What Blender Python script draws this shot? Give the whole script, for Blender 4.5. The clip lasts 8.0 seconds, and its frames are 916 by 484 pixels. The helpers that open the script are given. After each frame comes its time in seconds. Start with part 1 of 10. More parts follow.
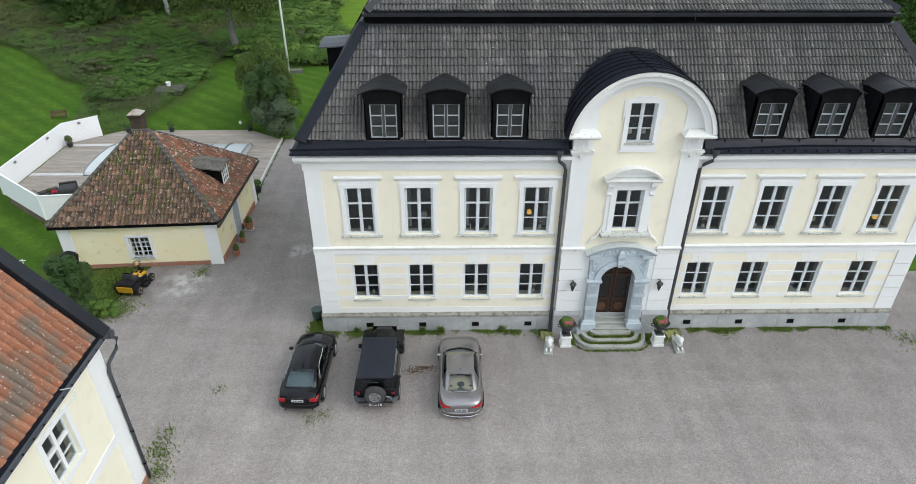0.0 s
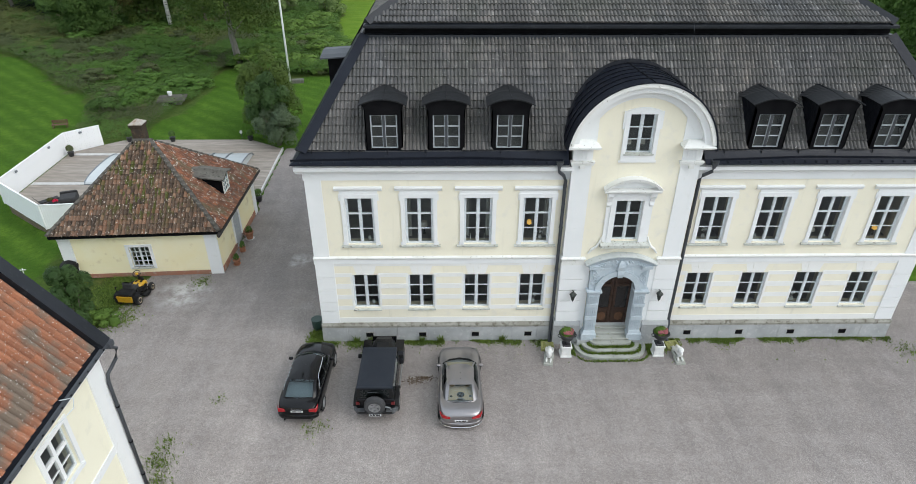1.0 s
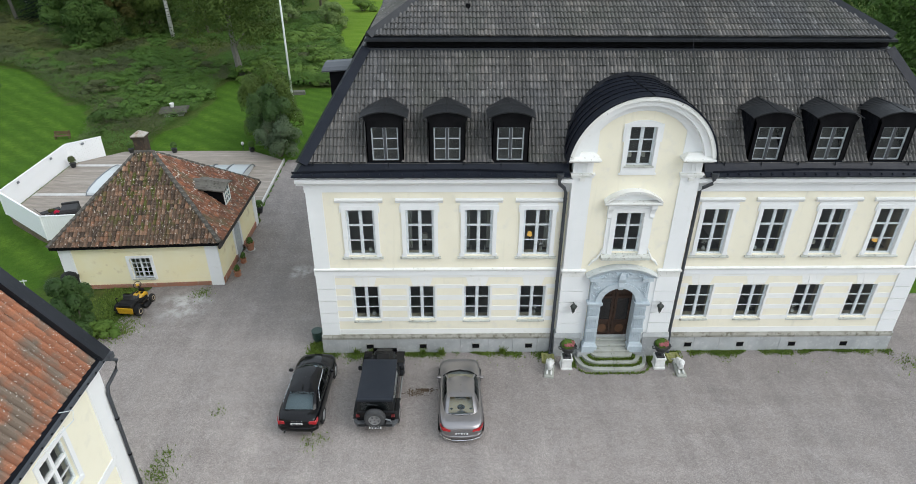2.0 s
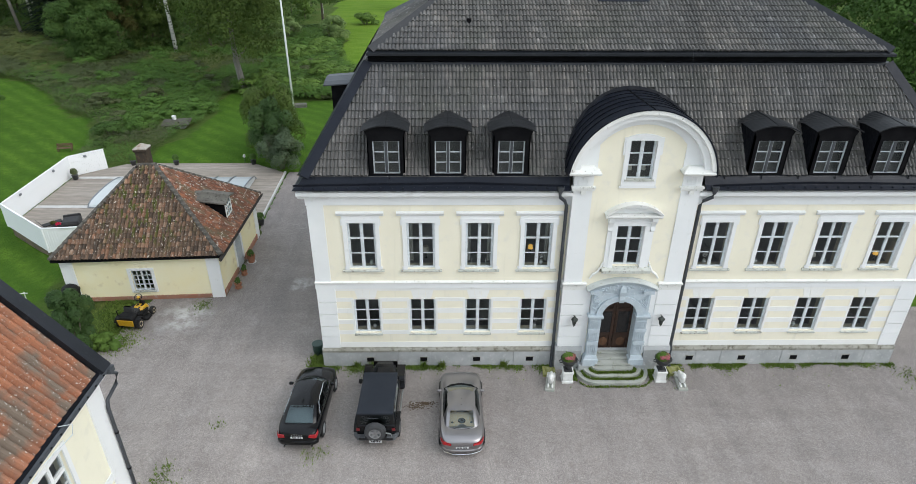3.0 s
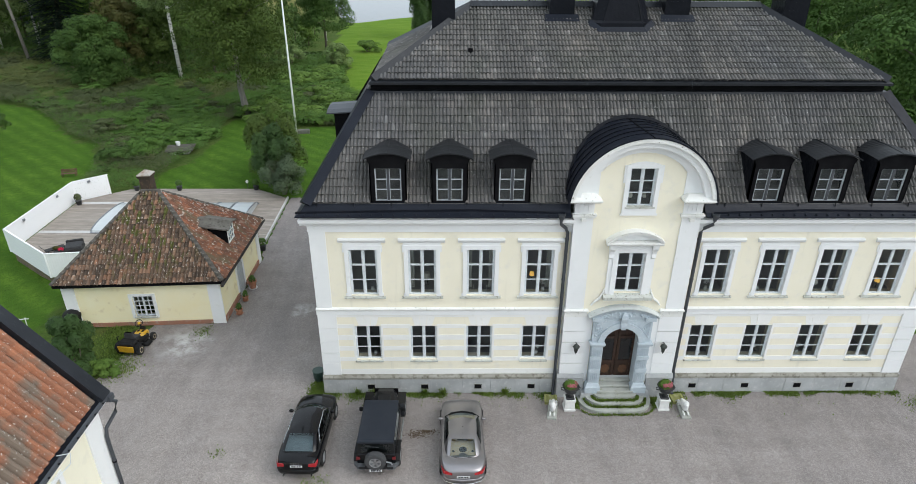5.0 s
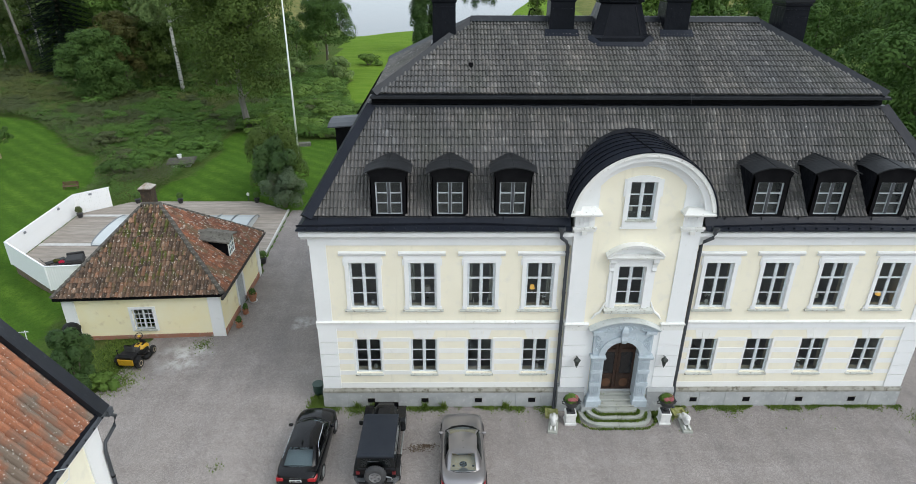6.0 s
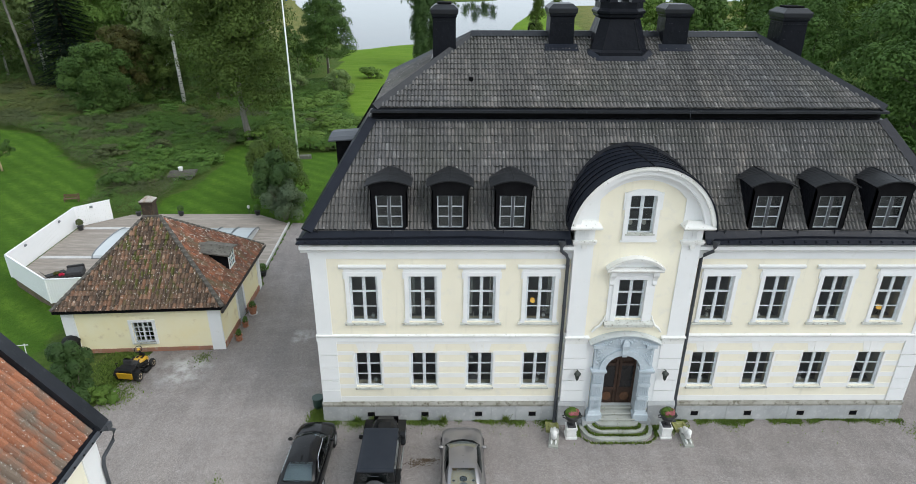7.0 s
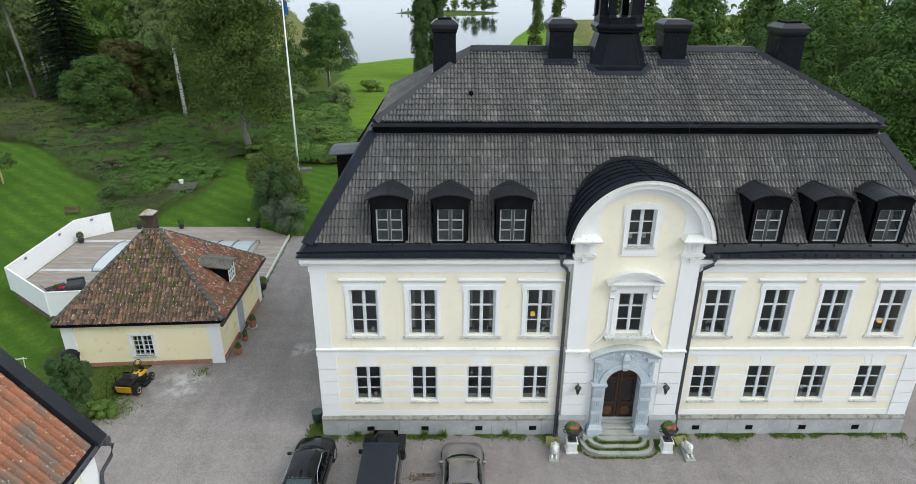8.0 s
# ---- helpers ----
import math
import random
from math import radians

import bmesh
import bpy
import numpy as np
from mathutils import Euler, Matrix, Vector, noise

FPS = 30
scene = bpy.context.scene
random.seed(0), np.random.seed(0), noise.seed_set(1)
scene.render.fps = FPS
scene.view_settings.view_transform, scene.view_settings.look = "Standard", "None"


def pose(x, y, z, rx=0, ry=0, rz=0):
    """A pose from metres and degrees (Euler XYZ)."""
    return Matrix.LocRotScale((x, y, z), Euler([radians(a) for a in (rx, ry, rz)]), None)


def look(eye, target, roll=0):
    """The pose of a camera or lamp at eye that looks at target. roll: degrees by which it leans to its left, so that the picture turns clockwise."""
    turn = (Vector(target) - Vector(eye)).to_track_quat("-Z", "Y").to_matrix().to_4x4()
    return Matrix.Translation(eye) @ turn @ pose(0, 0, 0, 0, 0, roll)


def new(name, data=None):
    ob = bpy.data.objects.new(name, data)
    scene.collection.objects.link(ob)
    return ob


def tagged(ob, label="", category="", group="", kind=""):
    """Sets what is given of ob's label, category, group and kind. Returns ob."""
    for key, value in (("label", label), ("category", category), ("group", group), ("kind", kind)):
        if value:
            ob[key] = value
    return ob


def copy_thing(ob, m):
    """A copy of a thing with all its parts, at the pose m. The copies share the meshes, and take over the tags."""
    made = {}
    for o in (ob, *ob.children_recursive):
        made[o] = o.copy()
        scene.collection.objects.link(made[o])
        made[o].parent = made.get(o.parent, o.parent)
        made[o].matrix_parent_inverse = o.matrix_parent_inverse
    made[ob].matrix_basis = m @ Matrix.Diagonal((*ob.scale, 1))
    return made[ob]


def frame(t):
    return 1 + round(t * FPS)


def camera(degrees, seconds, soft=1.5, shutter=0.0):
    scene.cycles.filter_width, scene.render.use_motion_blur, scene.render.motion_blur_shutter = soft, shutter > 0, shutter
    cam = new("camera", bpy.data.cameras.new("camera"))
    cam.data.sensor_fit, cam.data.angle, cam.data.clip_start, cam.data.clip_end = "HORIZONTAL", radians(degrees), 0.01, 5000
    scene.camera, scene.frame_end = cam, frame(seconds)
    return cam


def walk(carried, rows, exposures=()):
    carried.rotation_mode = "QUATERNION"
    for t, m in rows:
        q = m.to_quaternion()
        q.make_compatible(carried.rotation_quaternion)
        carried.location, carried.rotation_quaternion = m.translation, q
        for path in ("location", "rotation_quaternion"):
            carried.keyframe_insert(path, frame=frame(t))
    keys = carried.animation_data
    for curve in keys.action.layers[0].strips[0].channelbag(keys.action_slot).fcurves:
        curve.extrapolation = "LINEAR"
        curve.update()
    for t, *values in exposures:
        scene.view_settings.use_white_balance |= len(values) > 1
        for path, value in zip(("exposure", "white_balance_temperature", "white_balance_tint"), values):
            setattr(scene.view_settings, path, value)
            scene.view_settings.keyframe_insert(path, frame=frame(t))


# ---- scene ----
EXPOSURE = 0.2
cam = camera(72.28, 8.0, soft=0.88)
# seconds, place, tilt, lean, turn
PATH = [
    (0, -7.889, -24.181, 19.981, -31.624, 0.227, -1.207),
    (0.5, -7.890, -24.180, 20.013, -31.247, 0.267, -1.214),
    (1, -7.891, -24.178, 20.045, -30.818, 0.295, -1.201),
    (1.5, -7.892, -24.177, 20.077, -30.350, 0.315, -1.173),
    (3, -7.895, -24.173, 20.174, -28.791, 0.340, -1.048),
    (3.5, -7.896, -24.171, 20.206, -28.244, 0.343, -1.004),
    (4, -7.897, -24.170, 20.238, -27.693, 0.344, -0.962),
    (4.5, -7.897, -24.168, 20.270, -27.141, 0.345, -0.925),
    (6, -7.900, -24.164, 20.367, -25.499, 0.348, -0.850),
    (6.5, -7.901, -24.163, 20.399, -24.955, 0.349, -0.837),
    (7, -7.902, -24.161, 20.431, -24.411, 0.349, -0.827),
    (7.5, -7.903, -24.160, 20.463, -23.862, 0.347, -0.819),
    (8, -7.904, -24.158, 20.496, -23.304, 0.343, -0.811),
]
walk(cam, [(t, pose(x, y, z, 0, 0, turn) @ pose(0, 0, 0, 90 + tilt) @ pose(0, 0, 0, 0, 0, lean))
           for t, x, y, z, tilt, lean, turn in PATH], exposures=[(0.0, EXPOSURE), (8.0, EXPOSURE)])

# ---- world and sun: a bright overcast day ----
world = bpy.data.worlds.new("overcast_sky")
scene.world = world
world.use_nodes = True
wn, wl = world.node_tree.nodes, world.node_tree.links
sky = wn.new("ShaderNodeTexSky")
sky.sky_type, sky.sun_disc = "NISHITA", False
sky.sun_elevation, sky.sun_rotation = radians(43), radians(120)
sky.air_density, sky.dust_density, sky.ozone_density = 1.0, 4.0, 1.0
veil = wn.new("ShaderNodeHueSaturation")
veil.inputs["Saturation"].default_value = 0.45
wl.new(sky.outputs["Color"], veil.inputs["Color"])
cloud = wn.new("ShaderNodeMix")
cloud.data_type = "RGBA"
cloud.inputs["Factor"].default_value = 0.72
cloud.inputs["B"].default_value = (8.9, 10.1, 11.2, 1)
wl.new(veil.outputs["Color"], cloud.inputs["A"])
wn["Background"].inputs["Strength"].default_value = 0.12
wl.new(cloud.outputs["Result"], wn["Background"].inputs["Color"])

sun = new("sun", bpy.data.lights.new("sun", "SUN"))
sun.data.energy, sun.data.angle, sun.data.color = 1.15, radians(40), (1.0, 0.99, 0.96)
sun.matrix_world = look((46, -26, 50), (0, 0, 0))


# ---- materials ----
def shade(name):
    m = bpy.data.materials.new(name)
    m.use_nodes = True
    return m, m.node_tree.nodes, m.node_tree.links, m.node_tree.nodes["Principled BSDF"]


def mixed(nodes, links, fac, a, b, blend="MIX"):
    n = nodes.new("ShaderNodeMix")
    n.data_type, n.blend_type = "RGBA", blend
    for sock, v in ((n.inputs["Factor"], fac), (n.inputs["A"], a), (n.inputs["B"], b)):
        if isinstance(v, (int, float)):
            sock.default_value = v
        elif isinstance(v, tuple):
            sock.default_value = (*v, 1)
        else:
            links.new(v, sock)
    return n.outputs["Result"]


def noisy(nodes, links, scale, detail=4.0, lo=0.35, hi=0.65, stretch=None, coords="Object", rough=0.55):
    tc = nodes.new("ShaderNodeTexCoord")
    src = tc.outputs[coords]
    if stretch:
        mp = nodes.new("ShaderNodeMapping")
        mp.inputs["Scale"].default_value = stretch
        links.new(src, mp.inputs["Vector"])
        src = mp.outputs["Vector"]
    n = nodes.new("ShaderNodeTexNoise")
    n.inputs["Scale"].default_value, n.inputs["Detail"].default_value = scale, detail
    n.inputs["Roughness"].default_value = rough
    links.new(src, n.inputs["Vector"])
    r = nodes.new("ShaderNodeMapRange")
    r.inputs["From Min"].default_value, r.inputs["From Max"].default_value = lo, hi
    links.new(n.outputs["Fac"], r.inputs["Value"])
    return r.outputs["Result"]


def bumped(nodes, links, bsdf, height, strength, distance=0.01):
    b = nodes.new("ShaderNodeBump")
    b.inputs["Strength"].default_value, b.inputs["Distance"].default_value = strength, distance
    links.new(height, b.inputs["Height"])
    links.new(b.outputs["Normal"], bsdf.inputs["Normal"])


def surface(name, base, second, third=None, rough=0.8, metal=0.0, big=0.6, small=9.0, cut=(0.55, 0.75), bump=0.3,
            grain=40.0, stretch=None, coords="Object", depth=0.01, spec=0.5):
    """Two colours mixed at a large scale, a third in stains, and a fine relief."""
    m, n, l, b = shade(name)
    c = mixed(n, l, noisy(n, l, big, 5, stretch=stretch, coords=coords), base, second)
    if third:
        c = mixed(n, l, noisy(n, l, small, 5, *cut, stretch=stretch, coords=coords), c, third)
    l.new(c, b.inputs["Base Color"])
    b.inputs["Roughness"].default_value, b.inputs["Metallic"].default_value = rough, metal
    b.inputs["Specular IOR Level"].default_value = spec
    if bump:
        bumped(n, l, b, noisy(n, l, grain, 3, 0.2, 0.8, coords=coords), bump, depth)
    return m


def per_piece(n, l):
    """A random value that differs from piece to piece, whether objects or islands of one mesh."""
    o, g, a, f = n.new("ShaderNodeObjectInfo"), n.new("ShaderNodeNewGeometry"), n.new("ShaderNodeMath"), n.new("ShaderNodeMath")
    a.operation, f.operation = "ADD", "FRACT"
    l.new(o.outputs["Random"], a.inputs[0])
    l.new(g.outputs["Random Per Island"], a.inputs[1])
    l.new(a.outputs[0], f.inputs[0])
    return f.outputs[0]


def ramp(n, l, value, stops):
    r = n.new("ShaderNodeValToRGB")
    e = r.color_ramp.elements
    while len(e) < len(stops):
        e.new(0.5)
    for k, (p, c) in zip(e, stops):
        k.position, k.color = p, (*c, 1)
    l.new(value, r.inputs["Fac"])
    return r.outputs["Color"]


def tile_material(name, stops, lichen, lichen_cut, moss, moss_cut, moss_scale=0.9, streak=0.0, lichen_scale=7.0, patch=None, run=None):
    """Fired clay tiles: each its own tone, with pale lichen spots and larger moss patches."""
    m, n, l, b = shade(name)
    c = ramp(n, l, per_piece(n, l), stops)
    c = mixed(n, l, noisy(n, l, 14, 4, 0.3, 0.8, coords="Generated"), c, tuple(0.62 * v for v in stops[0][1]))
    geo = n.new("ShaderNodeNewGeometry")

    def world_noise(scale, lo, hi, detail=4, stretch=None):
        src = geo.outputs["Position"]
        if stretch:
            mp = n.new("ShaderNodeMapping")
            mp.inputs["Scale"].default_value = stretch
            l.new(src, mp.inputs["Vector"])
            src = mp.outputs["Vector"]
        t = n.new("ShaderNodeTexNoise")
        t.inputs["Scale"].default_value, t.inputs["Detail"].default_value = scale, detail
        l.new(src, t.inputs["Vector"])
        r = n.new("ShaderNodeMapRange")
        r.inputs["From Min"].default_value, r.inputs["From Max"].default_value = lo, hi
        l.new(t.outputs["Fac"], r.inputs["Value"])
        return r.outputs["Result"]

    c = mixed(n, l, 1.0, c, ramp(n, l, world_noise(0.22, 0.32, 0.68, 5), [(0.0, (0.82, 0.83, 0.86)), (0.5, (0.96, 0.94, 0.92)), (1.0, (1.10, 1.04, 0.97))]), "MULTIPLY")
    if streak:
        c = mixed(n, l, world_noise(1.0, 0.40, 0.78, 4, (1.6, 0.10, 0.10)), c, (0.075, 0.073, 0.07), "MIX")
    grown = world_noise(moss_scale, *moss_cut, 6, run)
    if patch:               # moss keeps to one damp patch of the roof: its centre and reach
        far, fade, both = n.new("ShaderNodeVectorMath"), n.new("ShaderNodeMapRange"), n.new("ShaderNodeMath")
        far.operation, both.operation = "DISTANCE", "MULTIPLY"
        l.new(geo.outputs["Position"], far.inputs[0])
        far.inputs[1].default_value = patch[0]
        fade.inputs["From Min"].default_value, fade.inputs["From Max"].default_value = patch[1], patch[1] * 0.45
        l.new(far.outputs["Value"], fade.inputs["Value"])
        l.new(grown, both.inputs[0])
        l.new(fade.outputs["Result"], both.inputs[1])
        grown = both.outputs[0]
    c = mixed(n, l, grown, c, moss)
    c = mixed(n, l, world_noise(lichen_scale, *lichen_cut, 3, run), c, lichen)
    l.new(c, b.inputs["Base Color"])
    b.inputs["Roughness"].default_value = 0.9
    bumped(n, l, b, world_noise(45, 0.2, 0.8, 3), 0.4, 0.012)
    return m


YELLOW, n, l, b = shade("yellow_plaster")
c = mixed(n, l, noisy(n, l, 0.5, 5), (0.840, 0.792, 0.645), (0.812, 0.762, 0.615))
c = mixed(n, l, noisy(n, l, 2.2, 5, 0.55, 0.75), c, (0.765, 0.728, 0.62))
c = mixed(n, l, noisy(n, l, 1.6, 5, 0.60, 0.86, stretch=(1.6, 1.6, 0.16)), c, (0.68, 0.645, 0.53))
l.new(c, b.inputs["Base Color"])
b.inputs["Roughness"].default_value = 0.9
bumped(n, l, b, noisy(n, l, 40, 3, 0.2, 0.8), 0.15)
WHITE = surface("white_plaster", (0.795, 0.80, 0.795), (0.755, 0.765, 0.76), (0.66, 0.665, 0.63), rough=0.9, big=0.7, small=3.0, cut=(0.62, 0.85), bump=0.15)
BAND = surface("creamy_plaster_band", (0.82, 0.815, 0.785), (0.79, 0.785, 0.75), (0.69, 0.68, 0.63), rough=0.9, big=0.7, small=3.0, cut=(0.60, 0.82), bump=0.15)
WORN_WHITE = surface("weathered_white_trim", (0.78, 0.78, 0.76), (0.70, 0.70, 0.66), (0.28, 0.27, 0.22), rough=0.85, big=1.5, small=8.0, cut=(0.62, 0.74), bump=0.3)
SILL = surface("weathered_sill", (0.56, 0.57, 0.53), (0.43, 0.44, 0.39), (0.20, 0.18, 0.14), rough=0.9, big=1.5, small=9.0, cut=(0.55, 0.70), bump=0.4)
BLUEGREY = surface("blue_grey_limestone", (0.46, 0.52, 0.56), (0.40, 0.46, 0.50), (0.55, 0.59, 0.62), rough=0.8, big=2.0, small=9.0, bump=0.3)
STONE = surface("grey_plinth_stone", (0.42, 0.43, 0.43), (0.33, 0.34, 0.34), (0.50, 0.50, 0.49), rough=0.9, big=1.1, small=6.0, bump=0.5)
STONE_TOP = surface("weathered_plinth_ledge", (0.36, 0.35, 0.31), (0.26, 0.25, 0.21), (0.12, 0.11, 0.08), rough=0.95, big=1.3, small=5.0, cut=(0.5, 0.7), bump=0.5)
STEP_STONE = surface("mossy_step_stone", (0.40, 0.41, 0.38), (0.32, 0.33, 0.29), (0.17, 0.20, 0.09), rough=0.95, big=1.2, small=3.0, cut=(0.62, 0.75), bump=0.5)
SHEET = surface("black_painted_sheet_metal", (0.007, 0.008, 0.011), (0.010, 0.011, 0.015), (0.018, 0.020, 0.026), rough=0.30, big=0.7, small=3.0, cut=(0.62, 0.8), bump=0.3, grain=3.0, depth=0.05, spec=0.09)
SHEET_NAVY = surface("blue_black_sheet_metal", (0.009, 0.011, 0.018), (0.013, 0.016, 0.024), (0.030, 0.033, 0.041), rough=0.36, big=0.7, small=3.0, cut=(0.62, 0.8), bump=0.2, grain=3.0, depth=0.05, spec=0.18)
SHEET_GREY = surface("weathered_grey_sheet_metal", (0.066, 0.072, 0.082), (0.050, 0.055, 0.064), (0.10, 0.104, 0.11), rough=0.5, big=0.9, small=4.0, cut=(0.6, 0.8), bump=0.12, grain=3.0, depth=0.05, spec=0.3)
HOOD = surface("satin_black_hood_sheet", (0.014, 0.015, 0.017), (0.020, 0.021, 0.023), (0.032, 0.033, 0.035), rough=0.42, big=0.9, small=3.0, cut=(0.6, 0.8), bump=0.2, grain=3.0, depth=0.05, spec=0.22)
CAP = surface("dark_chimney_cap_sheet", (0.014, 0.016, 0.020), (0.020, 0.022, 0.027), (0.045, 0.048, 0.053), rough=0.38, big=0.9, small=4.0, cut=(0.6, 0.8), bump=0.15, grain=3.0, depth=0.05, spec=0.3)
BLACKWOOD = surface("black_painted_boards", (0.005, 0.005, 0.006), (0.009, 0.009, 0.010), None, rough=0.8, big=2.0, bump=0.2, spec=0.06)
PIPE = surface("dark_grey_pipe", (0.055, 0.06, 0.07), (0.04, 0.045, 0.05), None, rough=0.5, big=2.0, bump=0.0)
SASH = surface("pale_grey_window_paint", (0.66, 0.70, 0.72), (0.58, 0.62, 0.64), (0.42, 0.43, 0.42), rough=0.7, big=2.5, small=12.0, bump=0.15)
DORMER_SASH = surface("grey_dormer_window_paint", (0.44, 0.47, 0.49), (0.36, 0.39, 0.41), (0.28, 0.29, 0.28), rough=0.7, big=2.5, small=12.0, bump=0.15)
DOORWOOD = surface("brown_varnished_oak", (0.040, 0.017, 0.009), (0.024, 0.011, 0.006), (0.06, 0.026, 0.013), rough=0.45, big=2.0, small=6.0, stretch=(6, 6, 0.7), bump=0.25)
DOORPANEL = surface("light_door_inlay", (0.11, 0.05, 0.022), (0.08, 0.036, 0.016), None, rough=0.45, big=4.0, bump=0.15)
ROOM = surface("dim_room_plaster", (0.45, 0.45, 0.44), (0.36, 0.36, 0.35), None, rough=0.95, big=0.8, bump=0)
LEADEN = surface("bronze_dark", (0.05, 0.055, 0.05), (0.035, 0.04, 0.035), (0.09, 0.11, 0.09), rough=0.55, metal=0.4, big=6.0, small=20.0, bump=0.2)

GREY_TILE = tile_material("grey_roof_tiles", [(0.0, (0.118, 0.117, 0.116)), (0.4, (0.160, 0.155, 0.151)), (0.75, (0.195, 0.187, 0.180)), (0.94, (0.222, 0.206, 0.193)), (1.0, (0.31, 0.305, 0.295))],
                          (0.42, 0.42, 0.40), (0.67, 0.71), (0.080, 0.082, 0.070), (0.52, 0.74), 0.35, streak=1.0, lichen_scale=13.0)
BROWN_TILE = tile_material("brown_mossy_tiles", [(0.0, (0.073, 0.053, 0.040)), (0.35, (0.170, 0.115, 0.081)), (0.7, (0.240, 0.155, 0.105)), (0.88, (0.351, 0.184, 0.112)), (1.0, (0.421, 0.287, 0.202))],
                           (0.52, 0.46, 0.40), (0.635, 0.665), (0.078, 0.084, 0.018), (0.54, 0.59), 3.0, lichen_scale=13.0, patch=((-24.6, 7.7, 5.0), 3.4), run=(1.5, 0.55, 0.55))
RED_TILE = tile_material("red_brown_tiles", [(0.0, (0.17, 0.085, 0.058)), (0.35, (0.25, 0.115, 0.072)), (0.7, (0.33, 0.14, 0.082)), (0.9, (0.42, 0.16, 0.085)), (1.0, (0.42, 0.28, 0.21))],
                         (0.55, 0.50, 0.44), (0.61, 0.65), (0.15, 0.115, 0.07), (0.52, 0.66), 1.2, lichen_scale=11.0, run=(0.5, 1.5, 0.5))
ORANGE_TILE = tile_material("orange_brown_tiles", [(0.0, (0.28, 0.125, 0.075)), (0.4, (0.35, 0.145, 0.08)), (0.8, (0.42, 0.17, 0.09)), (1.0, (0.33, 0.17, 0.115))],
                            (0.66, 0.62, 0.56), (0.66, 0.68), (0.165, 0.125, 0.095), (0.46, 0.60), 1.1, lichen_scale=16.0)


def glass_material(name, tint, rough=0.02, ior=1.5):
    m, n, l, b = shade(name)
    n.remove(b)
    out = n["Material Output"]
    fres, clear, gloss, mix = n.new("ShaderNodeFresnel"), n.new("ShaderNodeBsdfTransparent"), n.new("ShaderNodeBsdfGlossy"), n.new("ShaderNodeMixShader")
    fres.inputs["IOR"].default_value = ior
    clear.inputs["Color"].default_value = (*tint, 1)
    gloss.inputs["Roughness"].default_value = rough
    gloss.inputs["Color"].default_value = (0.78, 0.90, 0.94, 1)
    bump = n.new("ShaderNodeBump")
    bump.inputs["Strength"].default_value, bump.inputs["Distance"].default_value = 0.25, 0.02
    l.new(noisy(n, l, 1.7, 1, 0.2, 0.8), bump.inputs["Height"])
    l.new(bump.outputs["Normal"], gloss.inputs["Normal"])
    l.new(fres.outputs[0], mix.inputs[0])
    l.new(clear.outputs[0], mix.inputs[1])
    l.new(gloss.outputs[0], mix.inputs[2])
    l.new(mix.outputs[0], out.inputs["Surface"])
    return m


GLASS = glass_material("window_glass", (0.86, 0.90, 0.90), ior=1.66)
CARGLASS = glass_material("tinted_car_glass", (0.70, 0.77, 0.78), ior=1.62)


